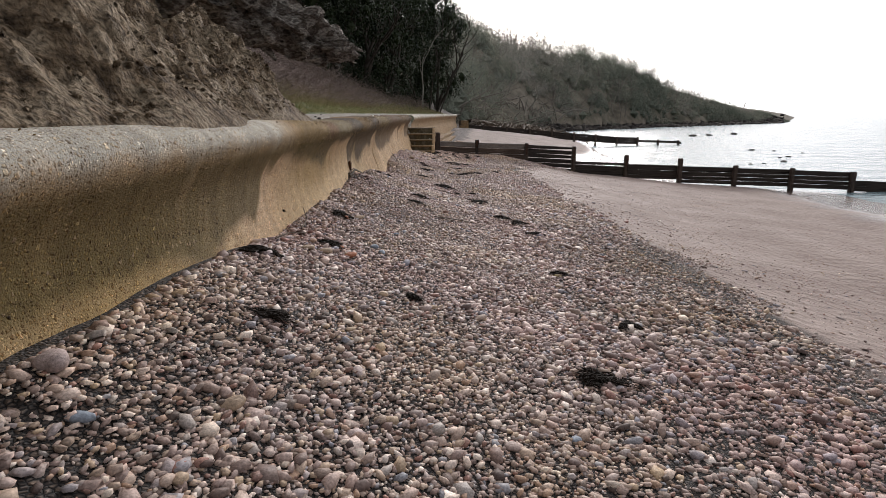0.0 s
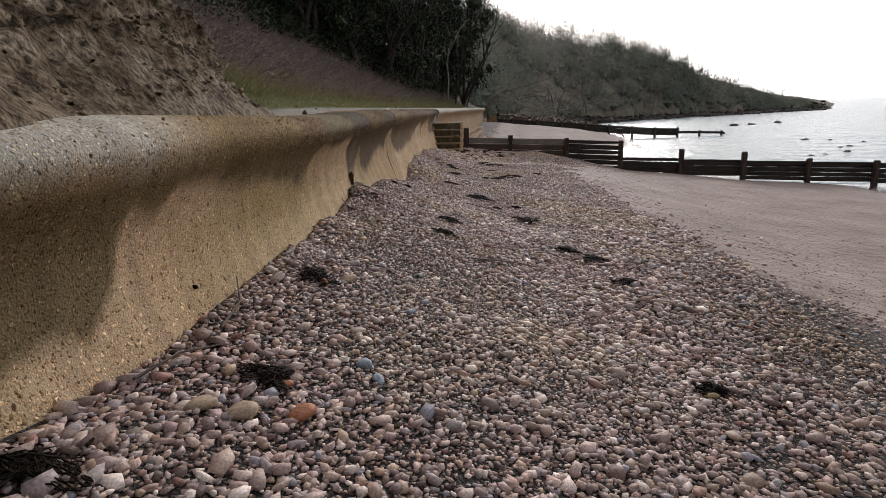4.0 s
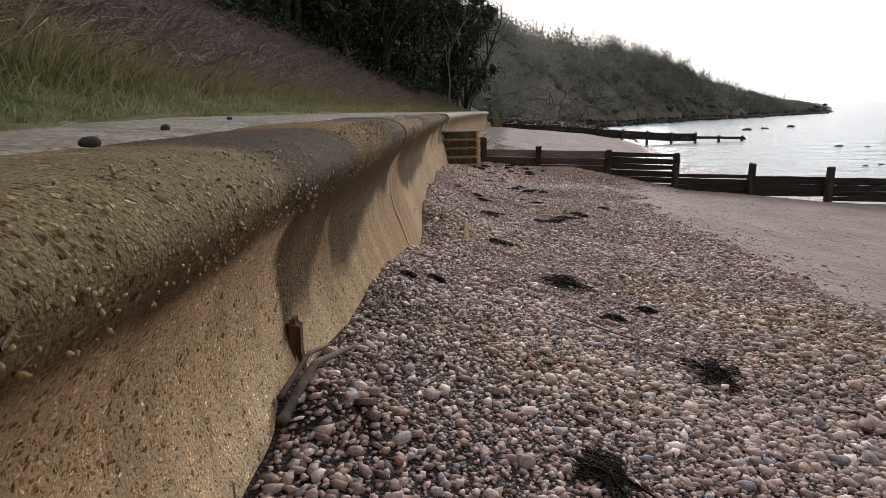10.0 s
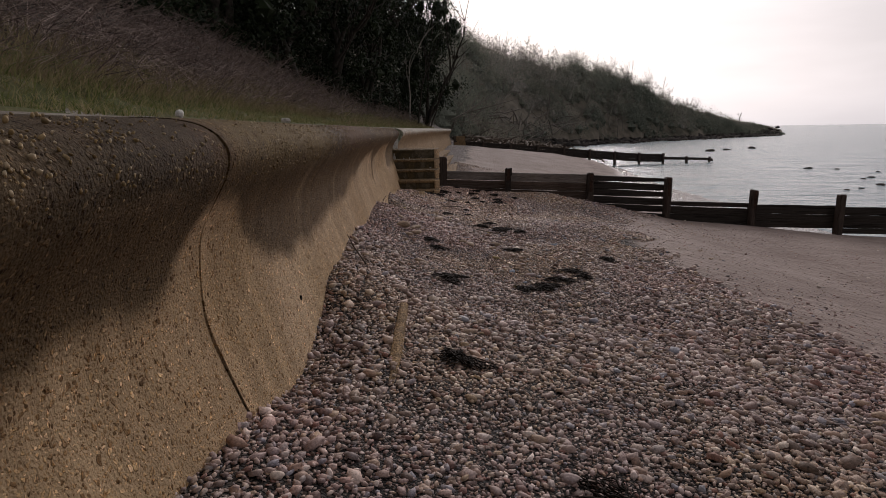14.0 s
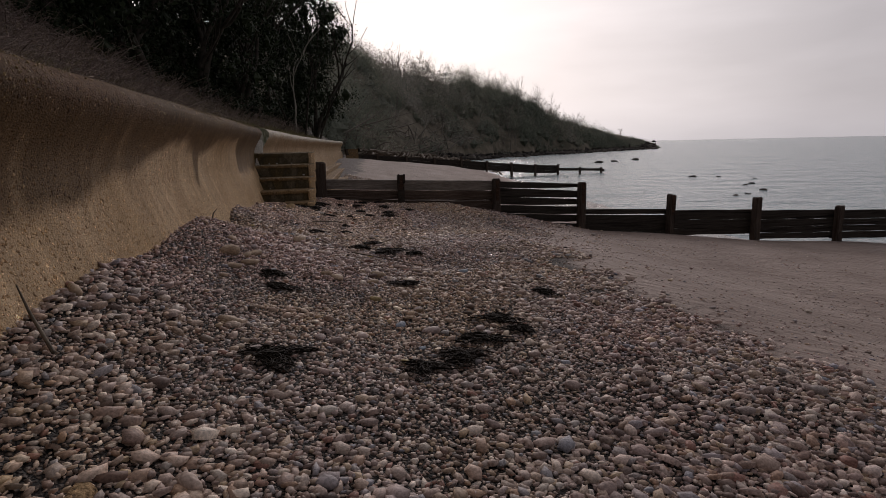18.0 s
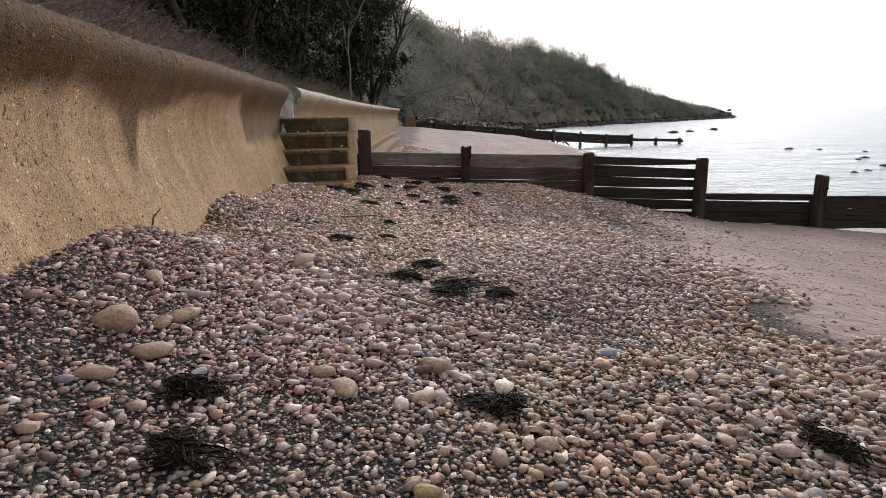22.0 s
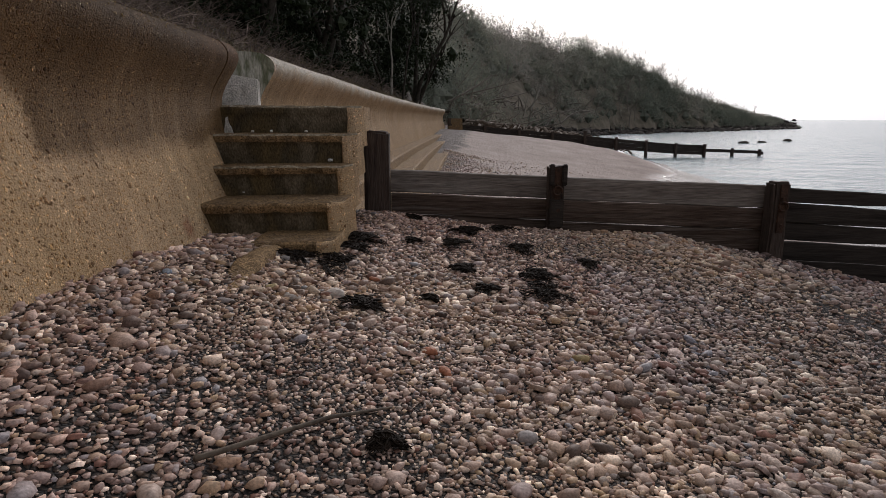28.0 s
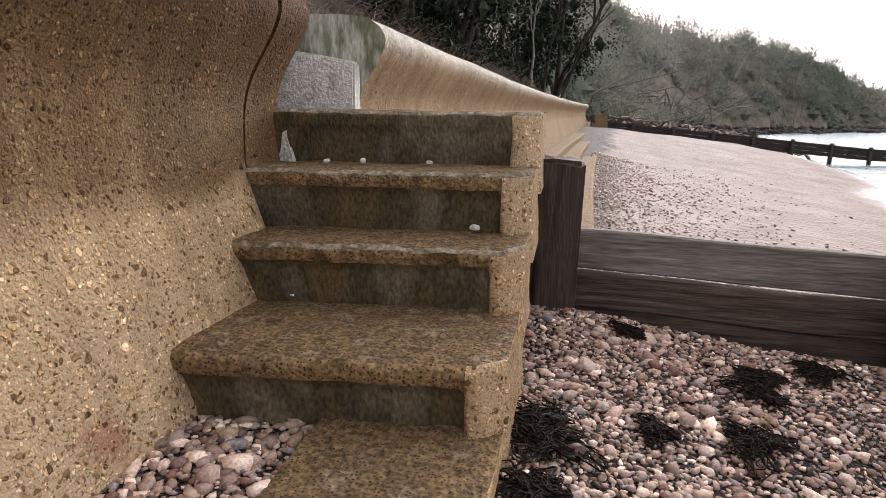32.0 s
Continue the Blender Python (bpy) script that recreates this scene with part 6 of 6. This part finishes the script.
blades("verge_grass", 26000, 1.12, 2.3, 5.3, 24, 0.07, 0.006, M_GRASS, "short green grass on the verge", 1.0)
blades("verge_grass", 9000, 1.0, 2.4, 24, 50, 0.12, 0.014, M_GRASS, "short green grass on the verge")
blades("tall_grass", 7000, 1.2, 5.0, 22, 50, 0.22, 0.011, M_DRY, "pale dead grass on the bank behind the far wall", 1.2)
blades("tall_grass", 13000, 1.8, 2.9, 5.8, 24, 0.2, 0.006, M_DRY, "dry straw-coloured grass tussocks below the brambles", 1.5)
blades("tall_grass", 4500, 1.6, 2.5, 5.6, 20, 0.15, 0.006, M_GRASS, "green and straw grass hanging over at the foot of the bank", 1.3)
blades("tall_grass", 2600, 1.7, 2.6, 6.5, 10.5, 0.26, 0.007, M_GRASS, "lush green grass tuft at the foot of the bank", 1.2)

# ---- seaweed, sticks, single stones ----
def seaweed(x, y, rad, seed):
    """One long strand wound into a flat uneven heap."""
    r = np.random.default_rng(seed)
    rad = rad * 1.12
    n = int(450 + 4300 * rad)
    turn = r.uniform(0, 3.14)
    ca, sa_ = math.cos(turn), math.sin(turn)
    step = 0.0125
    bend = np.convolve(r.normal(0, 0.9, n), np.ones(2) / 2, "same")
    px, py, th = np.zeros(n), np.zeros(n), r.uniform(0, 6.28)
    for k in range(1, n):
        u, v = px[k - 1], py[k - 1]
        a = math.atan2(v, u)
        lim = rad * (0.75 + 0.35 * math.sin(3 * a + seed) + 0.2 * math.sin(7 * a + 2 * seed))
        th += 0.9 * bend[k]
        if math.hypot(u, v * 1.7) > lim:
            back = math.atan2(-v, -u)
            th += 0.7 * math.atan2(math.sin(back - th), math.cos(back - th))
        px[k], py[k] = u + math.cos(th) * step, v + math.sin(th) * step
    qx, qy = x + px * ca - py * sa_, y + px * sa_ + py * ca
    lift = np.convolve(r.uniform(0, 1, n), np.ones(9) / 9, "same")
    qz = ground_z(qx, qy) + 0.012 + (0.010 + 0.03 * np.exp(-(np.hypot(px, py) / (0.7 * rad)) ** 2)) * lift
    wid = 0.0009 + 0.0042 * np.convolve(r.uniform(0, 1, n), np.ones(5) / 5, "same") ** 2 * r.uniform(0.6, 1.8, n)
    V, F = tube_arrays(np.stack([qx, qy, qz], -1)[None], wid[None], 3)
    return tagged(mesh_object("seaweed", V, F, M_WEED), "black dried seaweed lying on the pebbles", "seaweed", group="seaweed clumps")


WEED = [(1.14, 2.81, 0.17), (0.17, 3.53, 0.06), (-0.74, 3.5, 0.13), (1.33, 4.96, 0.09), (1.59, 3.78, 0.1), (-0.37, 2.56, 0.1), (-0.46, 4.19, 0.11), (-0.6, 5.33, 0.13), (-0.03, 7.95, 0.15), (-0.03, 7.22, 0.14), (1.05, 7.6, 0.16), (1.25, 7.4, 0.16), (1.38, 6.7, 0.12), (0.8, 9.2, 0.24), (-0.19, 11.72, 0.19), (0.3, 10.64, 0.26), (0.48, 9.96, 0.09), (0.75, 10.2, 0.1), (-0.79, 9.6, 0.05), (-0.64, 9.75, 0.06), (-0.2, 13.52, 0.2), (0.42, 13.47, 0.14), (0.62, 13.62, 0.17), (0.76, 13.86, 0.17), (0.96, 14.25, 0.18), (1.02, 14.0, 0.1), (1.5, 14.92, 0.14), (-0.28, 14.8, 0.11), (0.57, 16.42, 0.24), (0.3, 16.62, 0.13), (0.77, 16.3, 0.11), (0.44, 16.9, 0.15), (0.55, 15.15, 0.13), (-0.35, 15.1, 0.1), (-0.13, 17.5, 0.13), (0.19, 17.82, 0.09)]
WEED += [(0.0, 19.72, 0.15), (0.92, 20.48, 0.17), (-0.17, 20.95, 0.12), (0.6, 21.55, 0.1), (-0.42, 20.22, 0.15), (-0.22, 20.32, 0.2), (-0.15, 20.85, 0.2), (-0.16, 20.62, 0.14), (0.48, 20.55, 0.12), (0.9, 20.2, 0.2), (0.6, 20.25, 0.1), (0.45, 21.1, 0.13), (0.9, 21.07, 0.13), (0.17, 21.05, 0.08), (0.53, 21.45, 0.16), (0.15, 21.75, 0.1), (0.84, 21.7, 0.14), (0.2, 18.6, 0.06), (1.3, 20.8, 0.1), (0.3, 20.0, 0.06)]
for k, (x, y, rad) in enumerate(WEED):
    seaweed(x, y, rad, 900 + k)


def stick(points, rad, seed):
    pts = [(x, y, float(ground_z(x, y)) + dz) for x, y, dz in points]
    ob = part("stick", limb_mesh(pts, [rad, rad * 0.8, rad * 0.4][:len(pts)] + [rad * 0.4] * max(0, len(pts) - 3), sides=7, rough=0.25, seed=seed), M_STICK, smooth=True)
    return tagged(ob, "thin grey driftwood stick lying on the pebbles", "stick", group="driftwood sticks")


for k, (pts, rd) in enumerate(((((-0.2, 18.35, 0.03), (0.05, 18.6, 0.05), (0.2, 18.75, 0.04)), 0.007), (((-0.75, 4.5, 0.03), (-0.76, 4.72, 0.06), (-0.82, 4.85, 0.12)), 0.006), (((-0.8, 4.0, 0.03), (-0.76, 4.2, 0.05), (-0.68, 4.35, 0.03)), 0.005), (((0.2, 6.6, 0.03), (0.5, 6.75, 0.04), (0.8, 6.8, 0.03)), 0.005), (((0.1, 9.7, 0.03), (0.4, 9.5, 0.04), (0.65, 9.4, 0.03)), 0.005), (((-0.86, 8.75, 0.03), (-0.84, 8.85, 0.06), (-0.83, 8.95, 0.08)), 0.008), (((-0.93, 7.72, 0.03), (-0.9, 7.95, 0.05), (-0.85, 8.25, 0.03)), 0.016), (((-0.96, 7.8, 0.02), (-0.93, 8.0, 0.07), (-0.9, 8.15, 0.06)), 0.01), (((-0.82, 7.25, 0.02), (-0.9, 7.35, 0.03), (-0.95, 7.45, 0.06)), 0.006), (((-0.8, 13.05, 0.03), (-0.9, 13.15, 0.1), (-0.95, 13.2, 0.16)), 0.006), (((-1.0, 16.55, 0.0), (-0.99, 16.57, 0.08), (-0.96, 16.6, 0.14)), 0.006), (((0.2, 16.2, 0.03), (0.45, 16.0, 0.04), (0.8, 15.7, 0.03)), 0.005))):
    stick(pts, rd, k)

stub = new("timber_stub")
tagged(stub, "rotten reddish timber stub stuck at the foot of the wall", "stake")
part("stake", post_mesh(-0.985, 8.02, 0.36, 0.66, 0.045, 0.07, 33), material("rotten_timber", [(0.03, 0.014, 0.008), (0.13, 0.055, 0.025), (0.06, 0.03, 0.016)], scale=6, stretch=(5, 5, 0.6), bump_scale=30, bump=0.8), stub)
# solid near-black plugs: the shade inside each drain hole is their colour
M_HOLE_SHADE = material("hole_shade", [(0.004, 0.003, 0.003), (0.012, 0.01, 0.008)], scale=20, bump=0, spec=0.05)
for yh, zh, rh in ((4.71, 0.526, 0.011), (11.83, 0.36, 0.02)):
    prof_x = float(np.interp(-zh, [-q for _, q in PROFILE], [q for q, _ in PROFILE]))
    weep = new("weep_hole")
    tagged(weep, "small near-black plug standing in for a shaded drain hole in the sea wall", "drain hole", group="drain holes")
    bm = bmesh.new()
    bmesh.ops.create_cone(bm, cap_ends=True, segments=14, radius1=rh, radius2=rh * 0.8, depth=0.03)
    for v in bm.verts:
        v.co += Vector(noise.noise_vector(v.co * 60 + Vector((yh, 0, 0)))) * rh * 0.3
    bm.transform(Matrix.Translation((float(wall_x(yh)) + prof_x - 0.008, yh, zh)) @ Matrix.Rotation(radians(90), 4, "Y"))
    part("hole_plug", bm, M_HOLE_SHADE, weep)

STONES = [
    ((0.33, 0.13, 0.07), "orange-red brick fragment worn smooth", ((0.3, 19.36, 0.035), (0.36, 19.19, 0.034), (0.81, 19.84, 0.026), (-0.3, 4.03, 0.05), (-0.4, 4.18, 0.032), (-0.56, 5.3, 0.04), (0.0, 20.13, 0.03), (-0.15, 17.2, 0.02))),
    ((0.24, 0.27, 0.31), "smooth blue-grey pebble", ((-0.19, 4.48, 0.038), (-0.12, 4.39, 0.034), (0.4, 14.19, 0.033), (0.46, 13.8, 0.02), (1.06, 15.58, 0.045), (-0.35, 17.03, 0.03), (0.05, 17.24, 0.02), (-0.62, 9.3, 0.03), (-0.57, 1.51, 0.035), (-0.82, 19.61, 0.03), (-0.1, 5.2, 0.03), (0.9, 2.2, 0.025))),
    ((0.36, 0.265, 0.185), "large sandy-brown cobble", ((-0.67, 15.38, 0.085), (-0.72, 15.83, 0.052), (-0.57, 15.48, 0.04), (-0.53, 15.57, 0.058), (-0.52, 15.26, 0.062), (-0.94, 15.97, 0.035), (0.37, 15.45, 0.06), (-0.01, 15.3, 0.043), (-0.6, 15.07, 0.05), (0.07, 15.2, 0.056), (0.31, 15.2, 0.043), (-0.45, 3.96, 0.05), (-0.57, 3.95, 0.05), (-0.46, 5.42, 0.048), (-0.44, 13.92, 0.052), (-0.29, 1.81, 0.042), (-0.44, 19.59, 0.04), (-0.24, 19.76, 0.038), (-0.34, 10.14, 0.04), (-0.27, 16.67, 0.075))),
    ((0.46, 0.40, 0.35), "pale cream cobble", ((-0.14, 19.76, 0.055), (-0.52, 20.22, 0.036), (0.8, 16.3, 0.03), (-0.3, 16.0, 0.035), (1.3, 14.6, 0.03), (0.2, 19.3, 0.03), (-0.3, 19.62, 0.038), (0.02, 13.0, 0.035))),
    ((0.34, 0.26, 0.13), "yellow-brown flint cobble", ((0.36, 16.19, 0.03), (-0.1, 16.88, 0.035), (-0.76, 17.25, 0.03), (-0.41, 19.7, 0.03), (0.31, 5.71, 0.03), (0.36, 13.55, 0.034), (0.3, 14.72, 0.038), (0.93, 19.46, 0.038), (1.3, 4.9, 0.035))),
    ((0.37, 0.29, 0.265), "pinkish-grey rounded cobble", ((-0.75, 1.68, 0.062), (0.03, 2.31, 0.035), (-0.77, 5.21, 0.045), (-0.5, 5.75, 0.043), (-0.38, 5.78, 0.034), (-0.76, 5.83, 0.03), (0.16, 10.76, 0.04), (0.56, 10.39, 0.033), (0.73, 11.26, 0.026), (-0.02, 13.87, 0.034), (0.55, 14.08, 0.046), (0.82, 14.09, 0.03), (-0.29, 13.57, 0.046), (0.54, 14.51, 0.03), (-0.18, 16.95, 0.038), (0.46, 17.64, 0.03), (-0.13, 17.13, 0.036), (0.76, 20.18, 0.036))),
]
for colr, label, places in STONES:
    mt = material("stone_" + label.split()[0].replace("-", "_"), [tuple(c * 0.75 for c in colr), colr, tuple(min(1, c * 1.2) for c in colr)], scale=18, bump_scale=90, bump=0.4, rough=0.65, spec=0.2)
    for k, (x, y, sz) in enumerate(places):
        st = scatter_pebbles("stone", np.array([0.0]), np.array([0.0]), np.array([0.0]), np.array([sz]), 16, 6, mt, seed=400 + k, flat=(0.34, 0.5), tilt=0.15)
        st.location = (x, y, float(ground_z(x, y)) + sz * 0.3)
        tagged(st, label + " among the smaller pebbles", "stone", group="single larger stones")

# cobbles a little larger than the rest, strewn along the top of the beach
M_COB = material("strewn_cobble", PEBBLE_TONES[:7] + PEBBLE_TONES[8:16], obj_random=True, bump_scale=90, bump=0.5, rough=0.62, bump_dist=0.004, fine=0.4, spec=0.2)
r = np.random.default_rng(120)
cobble_kinds = [scatter_pebbles("cobble", np.array([0.0]), np.array([0.0]), np.array([0.0]), np.array([0.029]), 14, 5, M_COB, seed=480 + k, flat=(0.36, 0.58), tilt=0.12) for k in range(8)]
for k in range(230):
    ob = cobble_kinds[k] if k < 8 else new("cobble", cobble_kinds[k % 8].data)
    y = r.uniform(1.4, 21.2)
    x = float(r.uniform(wall_x(y) + 0.15, 1.35))
    grow = float(r.uniform(0.75, 1.3))
    if y > 20.2 and x < -0.2:
        x = x + 0.8
    ob.matrix_basis = Matrix.Translation((x, y, float(ground_z(x, y)) + 0.012)) @ Matrix.Rotation(float(r.uniform(0, 6.28)), 4, "Z") @ Matrix.Rotation(float(r.normal(0, 0.18)), 4, "X") @ Matrix.Scale(grow, 4)
    tagged(ob, "smooth worn cobble half sunk among small pebbles", "stone", group="strewn cobbles")

# flints standing proud of the rounded nose of the wall
M_FLINT = material("embedded_flint", [(0.10, 0.062, 0.026), (0.24, 0.155, 0.06), (0.36, 0.26, 0.13), (0.15, 0.10, 0.045), (0.44, 0.35, 0.22), (0.20, 0.13, 0.055)], island=True, bump_scale=120, bump=0.4, rough=0.6, bump_dist=0.003, fine=0.35, spec=0.2)
r = np.random.default_rng(135)
outer = fine_profile(6)
outer = outer[(outer[:, 1] > 1.03) & (outer[:, 0] > -0.14)]
for wall_part, y0, y1, n_f in ((near_wall[0], 1.6, 10.78, 9000), (near_wall[1], 10.88, 21.2, 7000)):
    fy = r.uniform(y0, y1, n_f)
    rich = np.interp(fy, [1.6, 4.6, 5.4, 8.2, 8.5, 8.7, 9.7, 10.1, 11.0, 11.3, 12.8, 13.6, 17, 21], [0.05, 0.05, 0.6, 0.5, 0.35, 1.0, 1.0, 0.5, 0.4, 1.0, 0.9, 0.4, 0.3, 0.2])
    fy = fy[r.uniform(0, 1, n_f) < rich * (0.5 + 0.8 * (fbm(fy * 2.0, fy * 0 + 1, 2, 136) > -0.1))]
    pick = r.integers(0, len(outer), len(fy))
    fz = outer[pick, 1] + r.uniform(-0.006, 0.006, len(fy))
    fx_ = wall_x(fy) + outer[pick, 0] - 0.0015 + 0.008 * fbm(fy * 0.8, fz * 1.5, 3, 31 + near_wall.index(wall_part))
    flints = scatter_pebbles("flints", fx_, fy, fz - top_dip(fy), np.clip(r.lognormal(-5.4, 0.3, len(fy)), 0.003, 0.0085) * np.where(fy < 7.1, 1.15, 1.0), 6, 2, M_FLINT, tilt=1.2, seed=137, flat=(0.5, 0.8), closed=True)
    flints.parent = wall_part
    tagged(flints, "golden-brown flints set in the concrete", kind="stuff")

# stones left on the treads and the walkway
for k, (x, y, z, sz) in enumerate(((-0.98, 21.42, 0.606, 0.014), (-0.86, 21.47, 0.606, 0.018), (-0.62, 21.5, 0.606, 0.012), (-0.42, 21.32, 0.411, 0.022), (-0.7, 21.1, 0.221, 0.02), (-0.95, 21.06, 0.221, 0.018))):
    st = scatter_pebbles("stone", np.array([0.0]), np.array([0.0]), np.array([0.0]), np.array([sz]), 10, 4, M_WHITE, seed=450 + k, flat=(0.5, 0.65), tilt=0.1)
    st.location = (x, y, z)
    tagged(st, "small pale pebble resting on a concrete tread", "stone", group="stones on the steps")
for k, (x, y, sz) in enumerate(((-1.28, 7.65, 0.022), (-1.7, 7.0, 0.025), (-1.9, 6.8, 0.02), (-1.6, 9.2, 0.016), (-1.5, 8.4, 0.02))):
    st = scatter_pebbles("stone", np.array([0.0]), np.array([0.0]), np.array([0.0]), np.array([sz]), 10, 4, M_ROCK, seed=460 + k, flat=(0.5, 0.8), tilt=0.1)
    st.location = (x, y, float(land_z(np.array(x), np.array(y))) + 0.02)
    tagged(st, "dark stone lying on the concrete walkway", "stone", group="stones on the walkway")

for k, (x, y, z, sz) in enumerate(((-1.0, 10.66, 1.246, 0.022), (-1.08, 12.15, 1.25, 0.03))):
    st = scatter_pebbles("stone", np.array([0.0]), np.array([0.0]), np.array([0.0]), np.array([sz]), 10, 4, M_WHITE, seed=470 + k, flat=(0.5, 0.7), tilt=0.1)
    st.location = (x, y, z)
    tagged(st, "pale pebble lying on top of the wall", "stone", group="stones on the walkway")

# small stones lying on the sand
r = np.random.default_rng(111)
n_s = 36000
sxp, syp = r.uniform(2.2, 9.5, n_s), r.uniform(1.5, 21.8, n_s)
kp = (sxp > shingle_edge(syp) - 0.2) & (r.uniform(0, 1, n_s) < np.exp(-np.clip(sxp - shingle_edge(syp), 0, 9) / 4.4) * (0.3 + 0.7 * (fbm(sxp * 0.7, syp * 0.7, 3, 112) > 0.1)))
sxp, syp = sxp[kp], syp[kp]
n_b = 9000
bxs, bys = r.uniform(3.5, 12, n_b), r.uniform(2, 21.8, n_b)
mid_b = 5.2 + 0.11 * (bys - 12) + 0.5 * fbm(bys * 0.4, bys * 0 + 2, 2, 114)
kb = r.uniform(0, 1, n_b) < np.exp(-((bxs - mid_b) / 0.75) ** 2) * (0.25 + 0.75 * (fbm(bxs * 1.2, bys * 1.2, 3, 115) > 0))
sxp, syp = np.concatenate([sxp, bxs[kb]]), np.concatenate([syp, bys[kb]])
ssz = np.clip(r.lognormal(-4.6, 0.4, len(sxp)), 0.005, 0.024)
grit = scatter_pebbles("sand_stones", sxp, syp, ground_z(sxp, syp) + ssz * 0.1, ssz, 5, 2, M_PEB, seed=113)
tagged(grit, "small dark stones scattered over the sand", "pebbles", kind="stuff")

# clods on the landslip
r = np.random.default_rng(97)
nC = 8000
cs, cy = r.uniform(0.03, 2.6, nC), r.uniform(-3, 6.3, nC)
cx = wall_x(cy) - 0.13 - cs
cy[:1800] = r.uniform(4.9, 6.3, 1800)
cx = wall_x(cy) - 0.13 - cs
clods = scatter_pebbles("clods", cx, cy, slump_z(cx, cy), np.clip(r.lognormal(-4.3, 0.45, nC), 0.007, 0.03), 5, 2, M_CLAY, seed=98, tilt=0.6, flat=(0.5, 0.9))
tagged(clods, "loose clods of brown clay on the landslip", "clods", kind="stuff")

# ---- true size ----
for me in bpy.data.meshes:
    me.transform(Matrix.Scale(SIZE, 4))
for ob in scene.objects:
    if ob.type in ("MESH", "EMPTY"):
        ob.location = ob.location * SIZE
